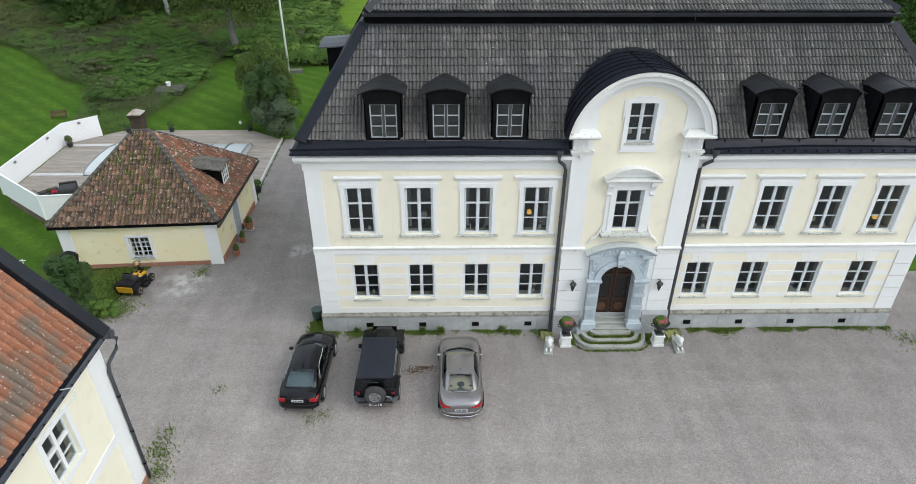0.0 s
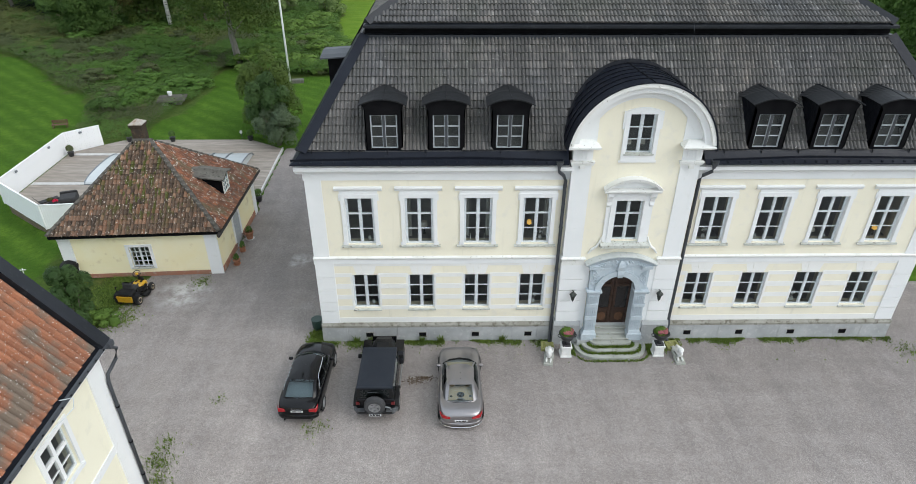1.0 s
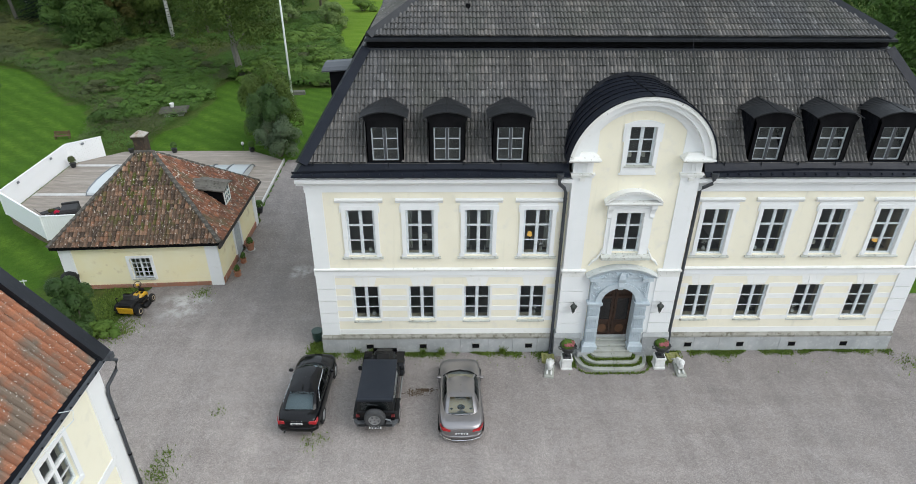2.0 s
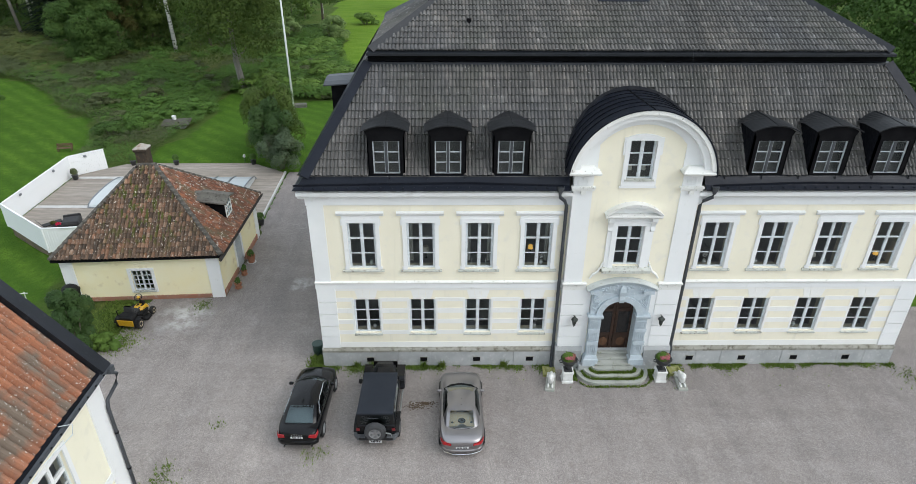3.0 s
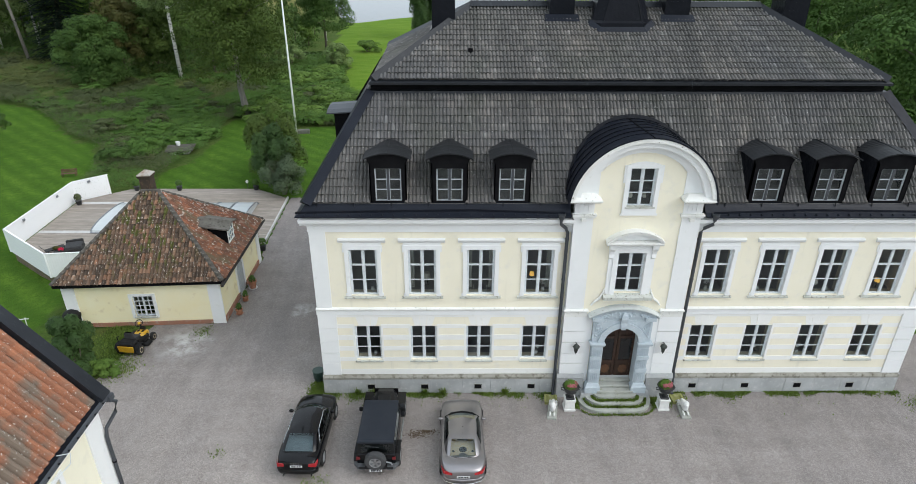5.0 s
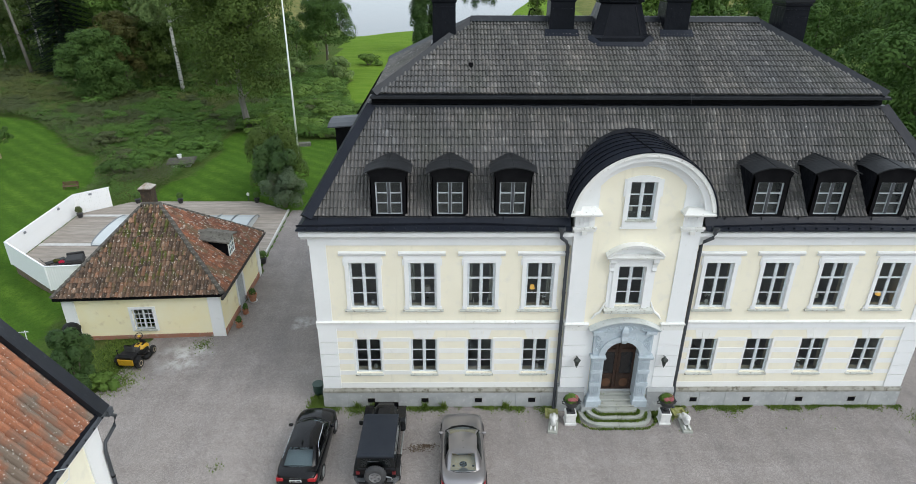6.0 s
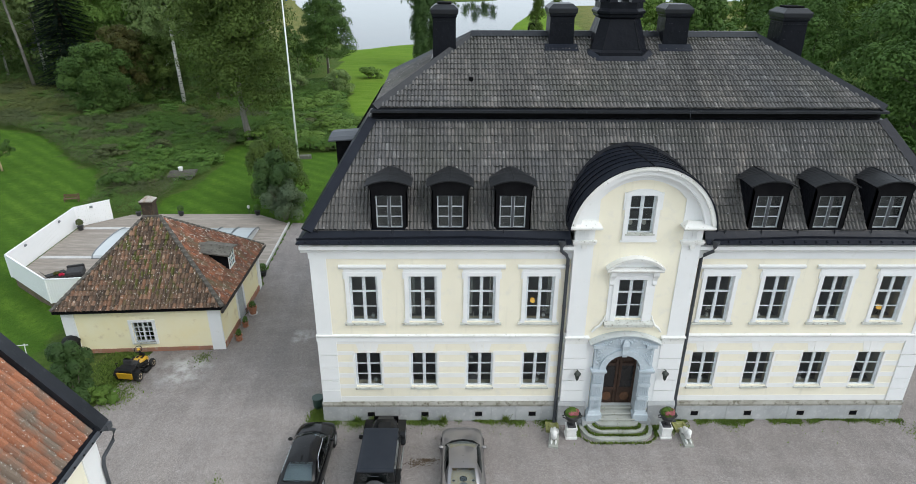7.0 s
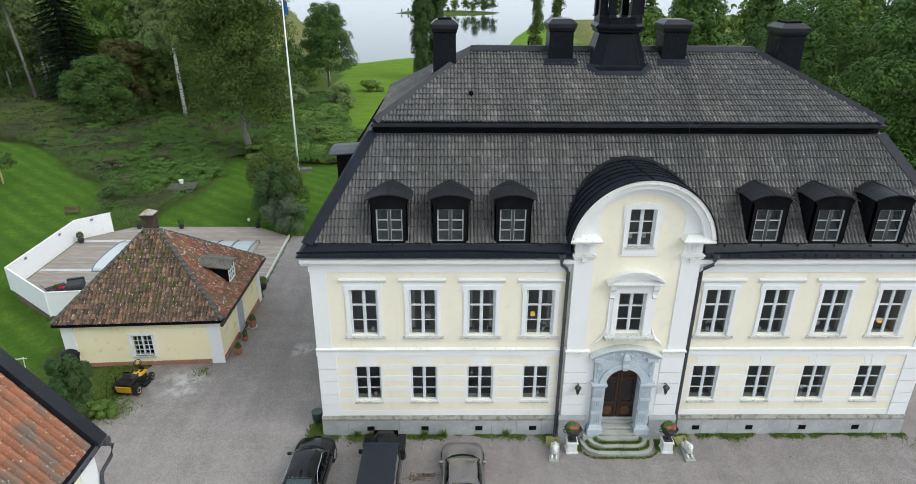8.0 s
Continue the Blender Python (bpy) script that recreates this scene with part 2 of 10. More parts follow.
# ---- building helpers ----
class Geo:
    """Vertices and faces of one mesh."""

    def __init__(self):
        self.v, self.f = [], []

    def add(self, verts, faces):
        k = len(self.v)
        self.v += [tuple(p) for p in verts]
        self.f += [tuple(k + i for i in q) for q in faces]
        return self

    def box(self, x0, x1, y0, y1, z0, z1):
        return self.add([(x, y, z) for z in (z0, z1) for x, y in ((x0, y0), (x1, y0), (x1, y1), (x0, y1))],
                        [(3, 2, 1, 0), (4, 5, 6, 7), (0, 1, 5, 4), (1, 2, 6, 5), (2, 3, 7, 6), (3, 0, 4, 7)])

    def chamfered(self, x0, x1, y0, y1, z0, z1, c):
        """A box whose upper and side edges are cut back by c."""
        rings = []
        for z, d in ((z0, 0), (z1 - c, 0), (z1, c)):
            rings.append([(x0 + d + c, y0 + d, z), (x1 - d - c, y0 + d, z), (x1 - d, y0 + d + c, z), (x1 - d, y1 - d - c, z),
                          (x1 - d - c, y1 - d, z), (x0 + d + c, y1 - d, z), (x0 + d, y1 - d - c, z), (x0 + d, y0 + d + c, z)])
        return self.loft(rings)

    def loft(self, rings, caps=True, closed=True):
        n = len(rings[0])
        verts = [p for r in rings for p in r]
        faces = []
        for k in range(len(rings) - 1):
            for i in range(n if closed else n - 1):
                j = (i + 1) % n
                faces.append((k * n + i, k * n + j, (k + 1) * n + j, (k + 1) * n + i))
        if caps:
            faces += [tuple(reversed(range(n))), tuple(range((len(rings) - 1) * n, len(rings) * n))]
        return self.add(verts, faces)

    def prism(self, poly, y0, y1):
        """A polygon in x and z, drawn out along y."""
        return self.loft([[(x, y0, z) for x, z in poly], [(x, y1, z) for x, z in poly]])

    def slab(self, poly, z0, z1):
        """A polygon in x and y, drawn out along z."""
        return self.loft([[(x, y, z0) for x, y in poly], [(x, y, z1) for x, y in poly]])

    def lathe(self, profile, cx=0.0, cy=0.0, n=16):
        rings = [[(cx + r * math.cos(2 * math.pi * i / n), cy + r * math.sin(2 * math.pi * i / n), z) for i in range(n)] for r, z in profile]
        return self.loft(rings)

    def tube(self, path, radius, n=8):
        """A round bar along a path; radius may be one number or one for each point."""
        pts = [Vector(p) for p in path]
        rad = radius if isinstance(radius, (list, tuple)) else [radius] * len(pts)
        rings = []
        for i, p in enumerate(pts):
            d = (pts[min(i + 1, len(pts) - 1)] - pts[max(i - 1, 0)]).normalized()
            a = d.orthogonal().normalized() if abs(d.z) > 0.99 else d.cross(Vector((0, 0, 1))).normalized()
            b = d.cross(a)
            rings.append([p + rad[i] * (math.cos(t) * a + math.sin(t) * b) for t in (2 * math.pi * k / n for k in range(n))])
        return self.loft(rings)

    def strip(self, path, across):
        """A thin bent sheet: a path in 3D swept by the vector across."""
        a = Vector(across)
        return self.loft([[Vector(p), Vector(p) + a] for p in path], caps=False, closed=False)

    def moved(self, m):
        self.v = [tuple(m @ Vector(p)) for p in self.v]
        return self


def mesh_of(name, geo, material, smooth=False, fix=True):
    me = bpy.data.meshes.new(name)
    me.from_pydata(geo.v, [], geo.f)
    if fix:
        bm = bmesh.new()
        bm.from_mesh(me)
        bmesh.ops.recalc_face_normals(bm, faces=bm.faces)
        bm.to_mesh(me)
        bm.free()
    for m in (material if isinstance(material, (list, tuple)) else [material]):
        me.materials.append(m)
    if smooth:
        me.polygons.foreach_set("use_smooth", [True] * len(me.polygons))
    me.update()
    return me


def part(name, geo, material, parent=None, label="", smooth=False, fix=True, at=None):
    ob = new(name, geo if isinstance(geo, bpy.types.Mesh) else mesh_of(name, geo, material, smooth, fix))
    if parent is not None:
        ob.parent = parent
    if at is not None:
        ob.matrix_basis = at
    return tagged(ob, label)


def thing(name, label, category, group="", kind="", at=None):
    ob = new(name)
    ob.empty_display_size = 0.2
    if at is not None:
        ob.matrix_basis = at
    return tagged(ob, label, category, group, kind)


def wall_grid(geo, x0, x1, z0, z1, y0, y1, holes):
    """A wall in x and z from y0 (front) to y1 with rectangular holes (hx0, hx1, hz0, hz1) through it."""
    xs = sorted({x0, x1, *(h[0] for h in holes), *(h[1] for h in holes)})
    zs = sorted({z0, z1, *(h[2] for h in holes), *(h[3] for h in holes)})

    def solid(i, j):
        if not (0 <= i < len(xs) - 1 and 0 <= j < len(zs) - 1):
            return False
        cx, cz = (xs[i] + xs[i + 1]) / 2, (zs[j] + zs[j + 1]) / 2
        return not any(h[0] < cx < h[1] and h[2] < cz < h[3] for h in holes)

    for i in range(len(xs) - 1):
        for j in range(len(zs) - 1):
            if not solid(i, j):
                continue
            a, b, c, d = xs[i], xs[i + 1], zs[j], zs[j + 1]
            for y in (y0, y1):
                geo.add([(a, y, c), (b, y, c), (b, y, d), (a, y, d)], [(0, 1, 2, 3)] if y == y0 else [(3, 2, 1, 0)])
            for di, dj, q in ((-1, 0, [(a, y0, c), (a, y0, d), (a, y1, d), (a, y1, c)]), (1, 0, [(b, y0, c), (b, y1, c), (b, y1, d), (b, y0, d)]),
                              (0, -1, [(a, y0, c), (a, y1, c), (b, y1, c), (b, y0, c)]), (0, 1, [(a, y0, d), (b, y0, d), (b, y1, d), (a, y1, d)])):
                if not solid(i + di, j + dj):
                    geo.add(q, [(0, 1, 2, 3)])
    return geo


def arc(cx, cz, r, a0, a1, n):
    """Points of an arc in x and z, angles in degrees from the x axis."""
    return [(cx + r * math.cos(radians(a0 + (a1 - a0) * i / n)), cz + r * math.sin(radians(a0 + (a1 - a0) * i / n))) for i in range(n + 1)]


def cap_arc(half, z0, rise, n=16):
    """The arc over a chord from -half to half at z0 that rises by rise, from right to left."""
    r = (half * half + rise * rise) / (2 * rise)
    a = math.degrees(math.asin(min(1, half / r)))
    if rise > half:
        a = 180 - a
    return arc(0, z0 + rise - r, r, 90 - a, 90 + a, n)


def shell(name, boxes, material, parent, label=""):
    for b in boxes:
        part(name, Geo().box(*b), material, parent, label)


def pantile(width, length, rise, thick=0.016, lift=0.058):
    """One curved roof tile: x across, y up the slope, z off it; a rounded roll beside a narrow channel, its lower end raised over the next row."""
    g = Geo()
    prof = [(-0.52, 0.0), (-0.40, 0.45), (-0.22, 0.92), (0.0, 1.0), (0.20, 0.80), (0.34, 0.25), (0.42, 0.0), (0.52, 0.02)]
    rows = [[(u * width, 0.0, rise * w + lift) for u, w in prof], [(u * width, length * 1.12, rise * w) for u, w in prof]]
    lip = [(x, y + 0.004, z - thick - lift * 0.7) for x, y, z in rows[0]]
    n = len(prof)
    g.add(lip + rows[0] + rows[1], [(i, i + 1, n + i + 1, n + i) for i in range(n - 1)] + [(n + i, n + i + 1, 2 * n + i + 1, 2 * n + i) for i in range(n - 1)])
    return g


def tile_slope(parent, corner, along, up, width, height, inside, size, material, nearest=None, rise=0.05, seed=1, lift=0.058):
    """Rows of tiles on a slope. corner: its lower start; along, up: unit vectors; inside(u, v): whether a tile lies there.
    Tiles that nearest(u, v) picks (300 at most) are pieces of their own, the rest one joined part."""
    rng = random.Random(seed)
    corner, along, up = Vector(corner), Vector(along).normalized(), Vector(up).normalized()
    off = along.cross(up)
    base = Matrix((along, up, off)).transposed().to_4x4()
    tw, tl = size
    unit = pantile(tw, tl, rise, lift=lift)
    shared = mesh_of("tile", unit, material, fix=False)
    rest, count = Geo(), 0
    for j in range(int(height / tl) + 1):
        for i in range(int(width / tw) + 1):
            u, v = (i + 0.5) * tw, j * tl
            if not inside(u, v + tl * 0.5):
                continue
            m = Matrix.Translation(corner + u * along + v * up) @ base @ pose(rng.uniform(-.008, .008), rng.uniform(-.012, .012), rng.uniform(-.006, .01), rng.uniform(-1.2, 1.2), rng.uniform(-1.5, 1.5), rng.uniform(-1.2, 1.2))
            if nearest and count < 300 and nearest(u, v):
                part("tile", shared, None, parent, at=m)
                count += 1
            else:
                rest.add([m @ Vector(p) for p in unit.v], unit.f)
    if rest.v:
        tagged(part("roof_tiles", rest, material, parent, fix=False), kind="stuff")


# ---- manor house ----
BAY, AXIS = 2.58, 3.93                      # window spacing; first window from the middle
HALF, DEPTH = 13.88, 14.9                   # half width and depth of the house
PROUD = -0.28                               # face of the middle part
columns = [s * (AXIS + k * BAY) for s in (-1, 1) for k in range(4)]
manor = thing("manor_house", "pale yellow and white baroque manor with black mansard roof", "house")
LOW, UPP = (1.99, 3.88, 0.61), (5.53, 7.85, 0.62)

holes = [(x - LOW[2], x + LOW[2], LOW[0], LOW[1]) for x in columns] + [(x - UPP[2], x + UPP[2], UPP[0], UPP[1]) for x in columns]
for side in (-1, 1):
    a, b = sorted((side * 2.6, side * HALF))
    part("front_wall", wall_grid(Geo(), a, b, 0.0, 9.3, 0.0, 0.5, [h for h in holes if a < h[0] < b]), YELLOW, manor, "pale yellow plaster wall", fix=False)
side_walls = Geo().box(-HALF, -HALF + 0.5, 0.5, DEPTH, 0, 9.3).box(HALF - 0.5, HALF, 0.5, DEPTH, 0, 9.3).box(-HALF + 0.5, HALF - 0.5, DEPTH - 0.5, DEPTH, 0, 9.3)
part("outer_wall", side_walls, YELLOW, manor)
rooms = Geo().box(-13.3, 13.3, 4.2, 4.4, 1.0, 9.2)
for z in (1.0, 4.75, 9.22):
    rooms.box(-13.38, 13.38, 0.5, 14.4, z, z + 0.06)
for x in (-10.4, -7.8, -5.2, -2.68, 2.62, 5.2, 7.8, 10.4):
    rooms.box(x, x + 0.06, 0.5, 4.2, 1.06, 4.75)
    rooms.box(x, x + 0.06, 0.5, 4.2, 4.81, 9.22)
part("inner_walls_and_floors", rooms, ROOM, manor, "dim rooms behind the windows")

# white dressings of the front
for side in (-1, 1):
    inner, outer = side * 2.65, side * (HALF - 0.8)
    for z0, z1 in ((1.12, 1.42), (1.89, 2.12), (2.50, 2.75), (3.11, 3.38), (3.76, 3.97), (4.36, 4.50)):
        cuts = sorted([inner, outer])
        edges = [cuts[0]]
        for x in sorted(c for c in columns if c * side > 0):
            if z1 > LOW[0] - 0.14 and z0 < LOW[1]:
                edges += [x - LOW[2], x + LOW[2]]
        edges.append(cuts[1])
        shell("rustication_band", [(edges[k], edges[k + 1], -0.009, 0.0, z0, z1) for k in range(0, len(edges), 2)], BAND, manor, "raised creamy plaster band")
    # corner quoins, upper pilaster
    a, b = sorted((side * (HALF + 0.03), side * (HALF - 0.82)))
    for z0, z1 in ((1.12, 1.80), (1.83, 2.36), (2.39, 3.06), (3.09, 3.74), (3.77, 4.50)):
        part("corner_quoin", Geo().box(a, b, -0.05, 0.0, z0, z1).box(*sorted((side * (HALF + 0.03), side * HALF)), 0.0, 0.8, z0, z1), WHITE, manor)
    a, b = sorted((side * (HALF + 0.02), side * (HALF - 0.68)))
    part("corner_pilaster", Geo().box(a, b, -0.04, 0.0, 4.88, 8.7).box(*sorted((side * (HALF + 0.02), side * HALF)), 0.0, 0.7, 4.88, 8.7), WHITE, manor)
    # string course and cornice
    a, b = sorted((side * 2.65, side * (HALF + 0.06)))
    part("string_course", Geo().box(a, b, -0.05, 0, 4.50, 4.76), WHITE, manor)
    part("string_course_ledge", Geo().loft(
        [[(x, 0.0, 4.76), (x, -0.08, 4.76), (x, -0.11, 4.80), (x, -0.11, 4.85), (x, 0.0, 4.90)] for x in (a, b)]), WORN_WHITE, manor, "weathered white string course")
    part("frieze", Geo().box(a, b, -0.05, 0, 8.70, 9.02), WHITE, manor)
    part("cornice", Geo().loft([[(x, 0.0, 9.02), (x, -0.10, 9.02), (x, -0.14, 9.12), (x, -0.30, 9.22), (x, -0.34, 9.24), (x, -0.34, 9.40), (x, 0.0, 9.40)]
                                for x in (a, b + (0.28 if side > 0 else 0))]) if side > 0 else
         Geo().loft([[(x, 0.0, 9.02), (x, -0.10, 9.02), (x, -0.14, 9.12), (x, -0.30, 9.22), (x, -0.34, 9.24), (x, -0.34, 9.40), (x, 0.0, 9.40)] for x in (a - 0.28, b)]), WHITE, manor)
    part("side_cornice", Geo().box(*sorted((side * HALF, side * (HALF + 0.34))), 0.0, DEPTH + 0.3, 9.02, 9.40), WHITE, manor)

# stone plinth, block by block
rng = random.Random(4)
part("plinth_core", Geo().box(-HALF - 0.02, HALF + 0.02, -0.02, DEPTH, -0.4, 1.0), STONE, manor)
for side in (-1, 1):
    a, b = sorted((side * 2.70, side * (HALF + 0.08)))
    part("plinth_ledge", Geo().loft([[(x, 0.0, 0.86), (x, -0.1, 0.86), (x, -0.11, 0.98), (x, -0.04, 1.12), (x, 0.0, 1.12)] for x in (a, b)]), STONE_TOP, manor, "weathered stone ledge")
    x = a
    vents = [s * (AXIS + k * BAY) + 0.02 for s in (-1, 1) for k in range(4)]
    while x < b - 0.01:
        w = min(rng.uniform(1.1, 1.6), b - x)
        if b - x - w < 0.5:
            w = b - x
        part("stone", Geo().box(x + 0.006, x + w - 0.006, -0.08 - rng.uniform(0, 0.012), -0.02, -0.3, 0.855), STONE, manor)
        x += w
    for k in range(4):
        vx = side * (AXIS + k * BAY)
        vz = 0.42
        part("cellar_vent", Geo().box(vx - 0.17, vx + 0.17, -0.105, -0.08, vz - 0.12, vz + 0.12), BLACKWOOD, manor, "black cellar vent grille")
        part("vent_frame", Geo().box(vx - 0.2, vx + 0.2, -0.1, -0.09, vz - 0.15, vz - 0.12).box(vx - 0.2, vx + 0.2, -0.1, -0.09, vz + 0.12, vz + 0.15), STONE_TOP, manor)
part("side_plinth", Geo().box(-HALF - 0.08, -HALF - 0.02, -0.08, DEPTH, -0.4, 1.1).box(HALF + 0.02, HALF + 0.08, -0.08, DEPTH, -0.4, 1.1), STONE, manor)


def window(parent, x, z0, z1, half, y, cross=True, sill=None, frame=0.062, fmat=None, deep=0.10, post=None):
    """A two-leaf window with six panes in the opening x +- half, z0 to z1 of a wall whose face is at y."""
    fmat = fmat or SASH
    yf = y + deep
    w = part("window", Geo().box(x - half, x - half + frame, yf, yf + 0.09, z0, z1).box(x + half - frame, x + half, yf, yf + 0.09, z0, z1)
             .box(x - half + frame, x + half - frame, yf, yf + 0.09, z0, z0 + frame).box(x - half + frame, x + half - frame, yf, yf + 0.09, z1 - frame, z1), fmat, parent, "pale grey framed six-pane window")
    i0, i1, j0, j1 = x - half + frame, x + half - frame, z0 + frame, z1 - frame
    h = j1 - j0
    cuts = (0.31, 0.66) if cross else (0.335, 0.665)
    part("mullion", Geo().box(x - 0.052, x + 0.052, yf - 0.012, yf + 0.07, j0, j1), post or fmat, w)
    for k, c in enumerate(cuts):
        t = 0.040 if (cross and k == 1) else 0.020
        for a, b in ((i0, x - 0.05), (x + 0.05, i1)):
            part("glazing_bar", Geo().box(a, b, yf + (0.005 if k else 0.02), yf + 0.06, j0 + c * h - t, j0 + c * h + t), fmat, w)
    for a, b in ((i0, x - 0.05), (x + 0.05, i1)):
        for q in (a, b - 0.025):
            part("sash_stile", Geo().box(q, q + 0.025, yf + 0.015, yf + 0.055, j0, j1), fmat, w)
    for a, b in ((i0, x - 0.05), (x + 0.05, i1)):
        levels = [0, *cuts, 1]
        for k in range(3):
            p = part("pane", Geo().add([(a, yf + 0.04, j0 + levels[k] * h), (b, yf + 0.04, j0 + levels[k] * h), (b, yf + 0.04, j0 + levels[k + 1] * h), (a, yf + 0.04, j0 + levels[k + 1] * h)], [(0, 1, 2, 3)]), GLASS, w, fix=False)
            p.visible_shadow = False
    for q in (-1, 1):
        part("reveal", Geo().box(*sorted((x + q * half, x + q * (half - 0.008))), y + 0.002, yf, z0, z1), WHITE if deep > 0.06 else BLACKWOOD, w)
    part("reveal", Geo().box(x - half + 0.008, x + half - 0.008, y + 0.002, yf, z1 - 0.008, z1), WHITE if deep > 0.06 else BLACKWOOD, w)
    if sill:
        part("sill", Geo().loft([[(x - sx, y + 0.10, z0 + 0.0), (x - sx, y - sill[1], z0 - 0.06), (x - sx, y - sill[1], z0 - 0.13), (x - sx, y + 0.10, z0 - 0.13)] for sx in (sill[0], -sill[0])]), SILL, w, "weathered flaking sill")
    return w


def keystone(x, z0, z1, w0, w1, y):
    g = Geo()
    for k in (-1, 0, 1):
        a0, a1 = (k - 0.5) * w0 / 3 * 2 + 0.005, (k + 0.5) * w0 / 3 * 2 - 0.005
        b0, b1 = (k - 0.5) * w1 / 3 * 2 + 0.005, (k + 0.5) * w1 / 3 * 2 - 0.005
        g.prism([(x + a0, z0), (x + a1, z0), (x + b1, z1), (x + b0, z1)], y - (0.018 if k == 0 else 0.012), y)
    return g


for x in columns:
    w = window(manor, x, LOW[0], LOW[1], LOW[2], 0.0, cross=False, sill=(0.66, 0.07))
    for e in (-1, 1):
        part("jamb", Geo().box(*sorted((x + e * LOW[2], x + e * (LOW[2] + 0.09))), -0.016, 0, LOW[0] - 0.02, LOW[1] + 0.02), BAND, w)
    part("keystone", keystone(x, 3.90, 4.49, 0.40, 0.56, 0.0), BAND, w, "white plaster voussoirs")
    w = window(manor, x, UPP[0], UPP[1], UPP[2], 0.0, frame=0.078, sill=(0.92, 0.09))
    s = UPP[2]
    part("surround", Geo().box(x - s - 0.17, x - s, -0.055, 0, UPP[0] - 0.02, UPP[1] + 0.2).box(x + s, x + s + 0.17, -0.055, 0, UPP[0] - 0.02, UPP[1] + 0.2)
         .box(x - s, x + s, -0.055, 0, UPP[1], UPP[1] + 0.2).box(x - s - 0.24, x - s - 0.17, -0.04, 0, UPP[1] - 0.12, UPP[1] + 0.2).box(x + s + 0.17, x + s + 0.24, -0.04, 0, UPP[1] - 0.12, UPP[1] + 0.2)
         .box(x - s - 0.22, x - s - 0.17, -0.04, 0, UPP[0] - 0.02, UPP[0] + 0.12).box(x + s + 0.17, x + s + 0.22, -0.04, 0, UPP[0] - 0.02, UPP[0] + 0.12), WHITE, w)
    part("hood", Geo().box(x - s - 0.2, x + s + 0.2, -0.04, 0, UPP[1] + 0.2, UPP[1] + 0.335)
         .loft([[(x + e, 0, 8.20), (x + e, -0.05, 8.20), (x + e, -0.09, 8.28), (x + e, -0.12, 8.31), (x + e, -0.12, 8.36), (x + e, 0.0, 8.40)] for e in (-1.02, 1.02)]), WHITE, w)

# ---- middle part ----
MID = 2.64
ARCH = cap_arc(2.87, 10.5, 2.45, 28)
mid = Geo()
wall_grid(mid, -MID, MID, 0.0, 10.5, PROUD, 0.0, [(-0.6, 0.6, 5.84, 7.85), (-0.55, 0.55, 9.98, 10.5), (-0.88, 0.88, 0.40, 4.15)])
part("middle_wall", mid, YELLOW, manor, "pale yellow projecting middle wall", fix=False)
for s in (-1, 1):
    part("middle_room_wall", Geo().box(*sorted((s * 2.5, s * 2.66)), 0.0, 3.4, 0.8, 10.3), ROOM, manor)
part("middle_room_back", Geo().box(-2.5, 2.5, 2.2, 2.3, 9.3, 12.2), ROOM, manor)
tymp = Geo()
R_GABLE = (2.87 ** 2 + 2.45 ** 2) / (2 * 2.45)
ARCH_055 = 12.95 - R_GABLE + math.sqrt(R_GABLE ** 2 - 0.55 ** 2)
for s in (-1, 1):       # gable field either side of its window and above it
    poly = [(s * 0.55, 10.5), (s * 0.55, ARCH_055)] + [p for p in (ARCH if s > 0 else ARCH[::-1]) if p[0] * s > 0.56][::-1]
    tymp.prism(poly, PROUD, 0.0)
tymp.prism([(-0.55, 11.68), (0.55, 11.68), (0.55, ARCH_055)] + [p for p in ARCH if abs(p[0]) < 0.54] + [(-0.55, ARCH_055)], PROUD, 0.0)
part("gable_wall", tymp, YELLOW, manor, "round-headed yellow gable")
# white arch band and moulding
R_OUT = (2.87 ** 2 + 2.45 ** 2) / (2 * 2.45)
CZ = 12.95 - R_OUT


def arch_ring(r0, r1, z_from, y0, y1, n=40):
    """A ring between two radii round the gable's centre, above z_from."""
    a0, a1 = math.degrees(math.asin((z_from - CZ) / r1)), math.degrees(math.asin(min(1, (z_from - CZ) / r0)))
    outer, inner = arc(0, CZ, r1, a0, 180 - a0, n), arc(0, CZ, r0, a1, 180 - a1, n)
    g = Geo()
    g.loft([[(xo, y0, zo), (xo, y1, zo), (xi, y1, zi), (xi, y0, zi)] for (xo, zo), (xi, zi) in zip(outer, inner)])
    return g


part("arch_band", arch_ring(2.30, 2.62, 10.5, PROUD - 0.04, PROUD), WHITE, manor)
for s in (-1, 1):
    part("gable_shoulder", Geo().prism([(s * 1.76, 10.5), (s * 1.76, 11.50), (s * 1.45, 11.86), *[(x, z) for x, z in arc(0, CZ, 2.30, 50 if s > 0 else 130, 13 if s > 0 else 167, 8) if z > 10.5], (s * 2.24, 10.5)], PROUD - 0.037, PROUD), WHITE, manor)
part("arch_moulding", arch_ring(2.60, 2.86, 10.5, PROUD - 0.36, PROUD), WHITE, manor)
part("arch_rim", arch_ring(2.84, 3.01, 10.5, PROUD - 0.51, PROUD), WORN_WHITE, manor, "weathered white arch rim")
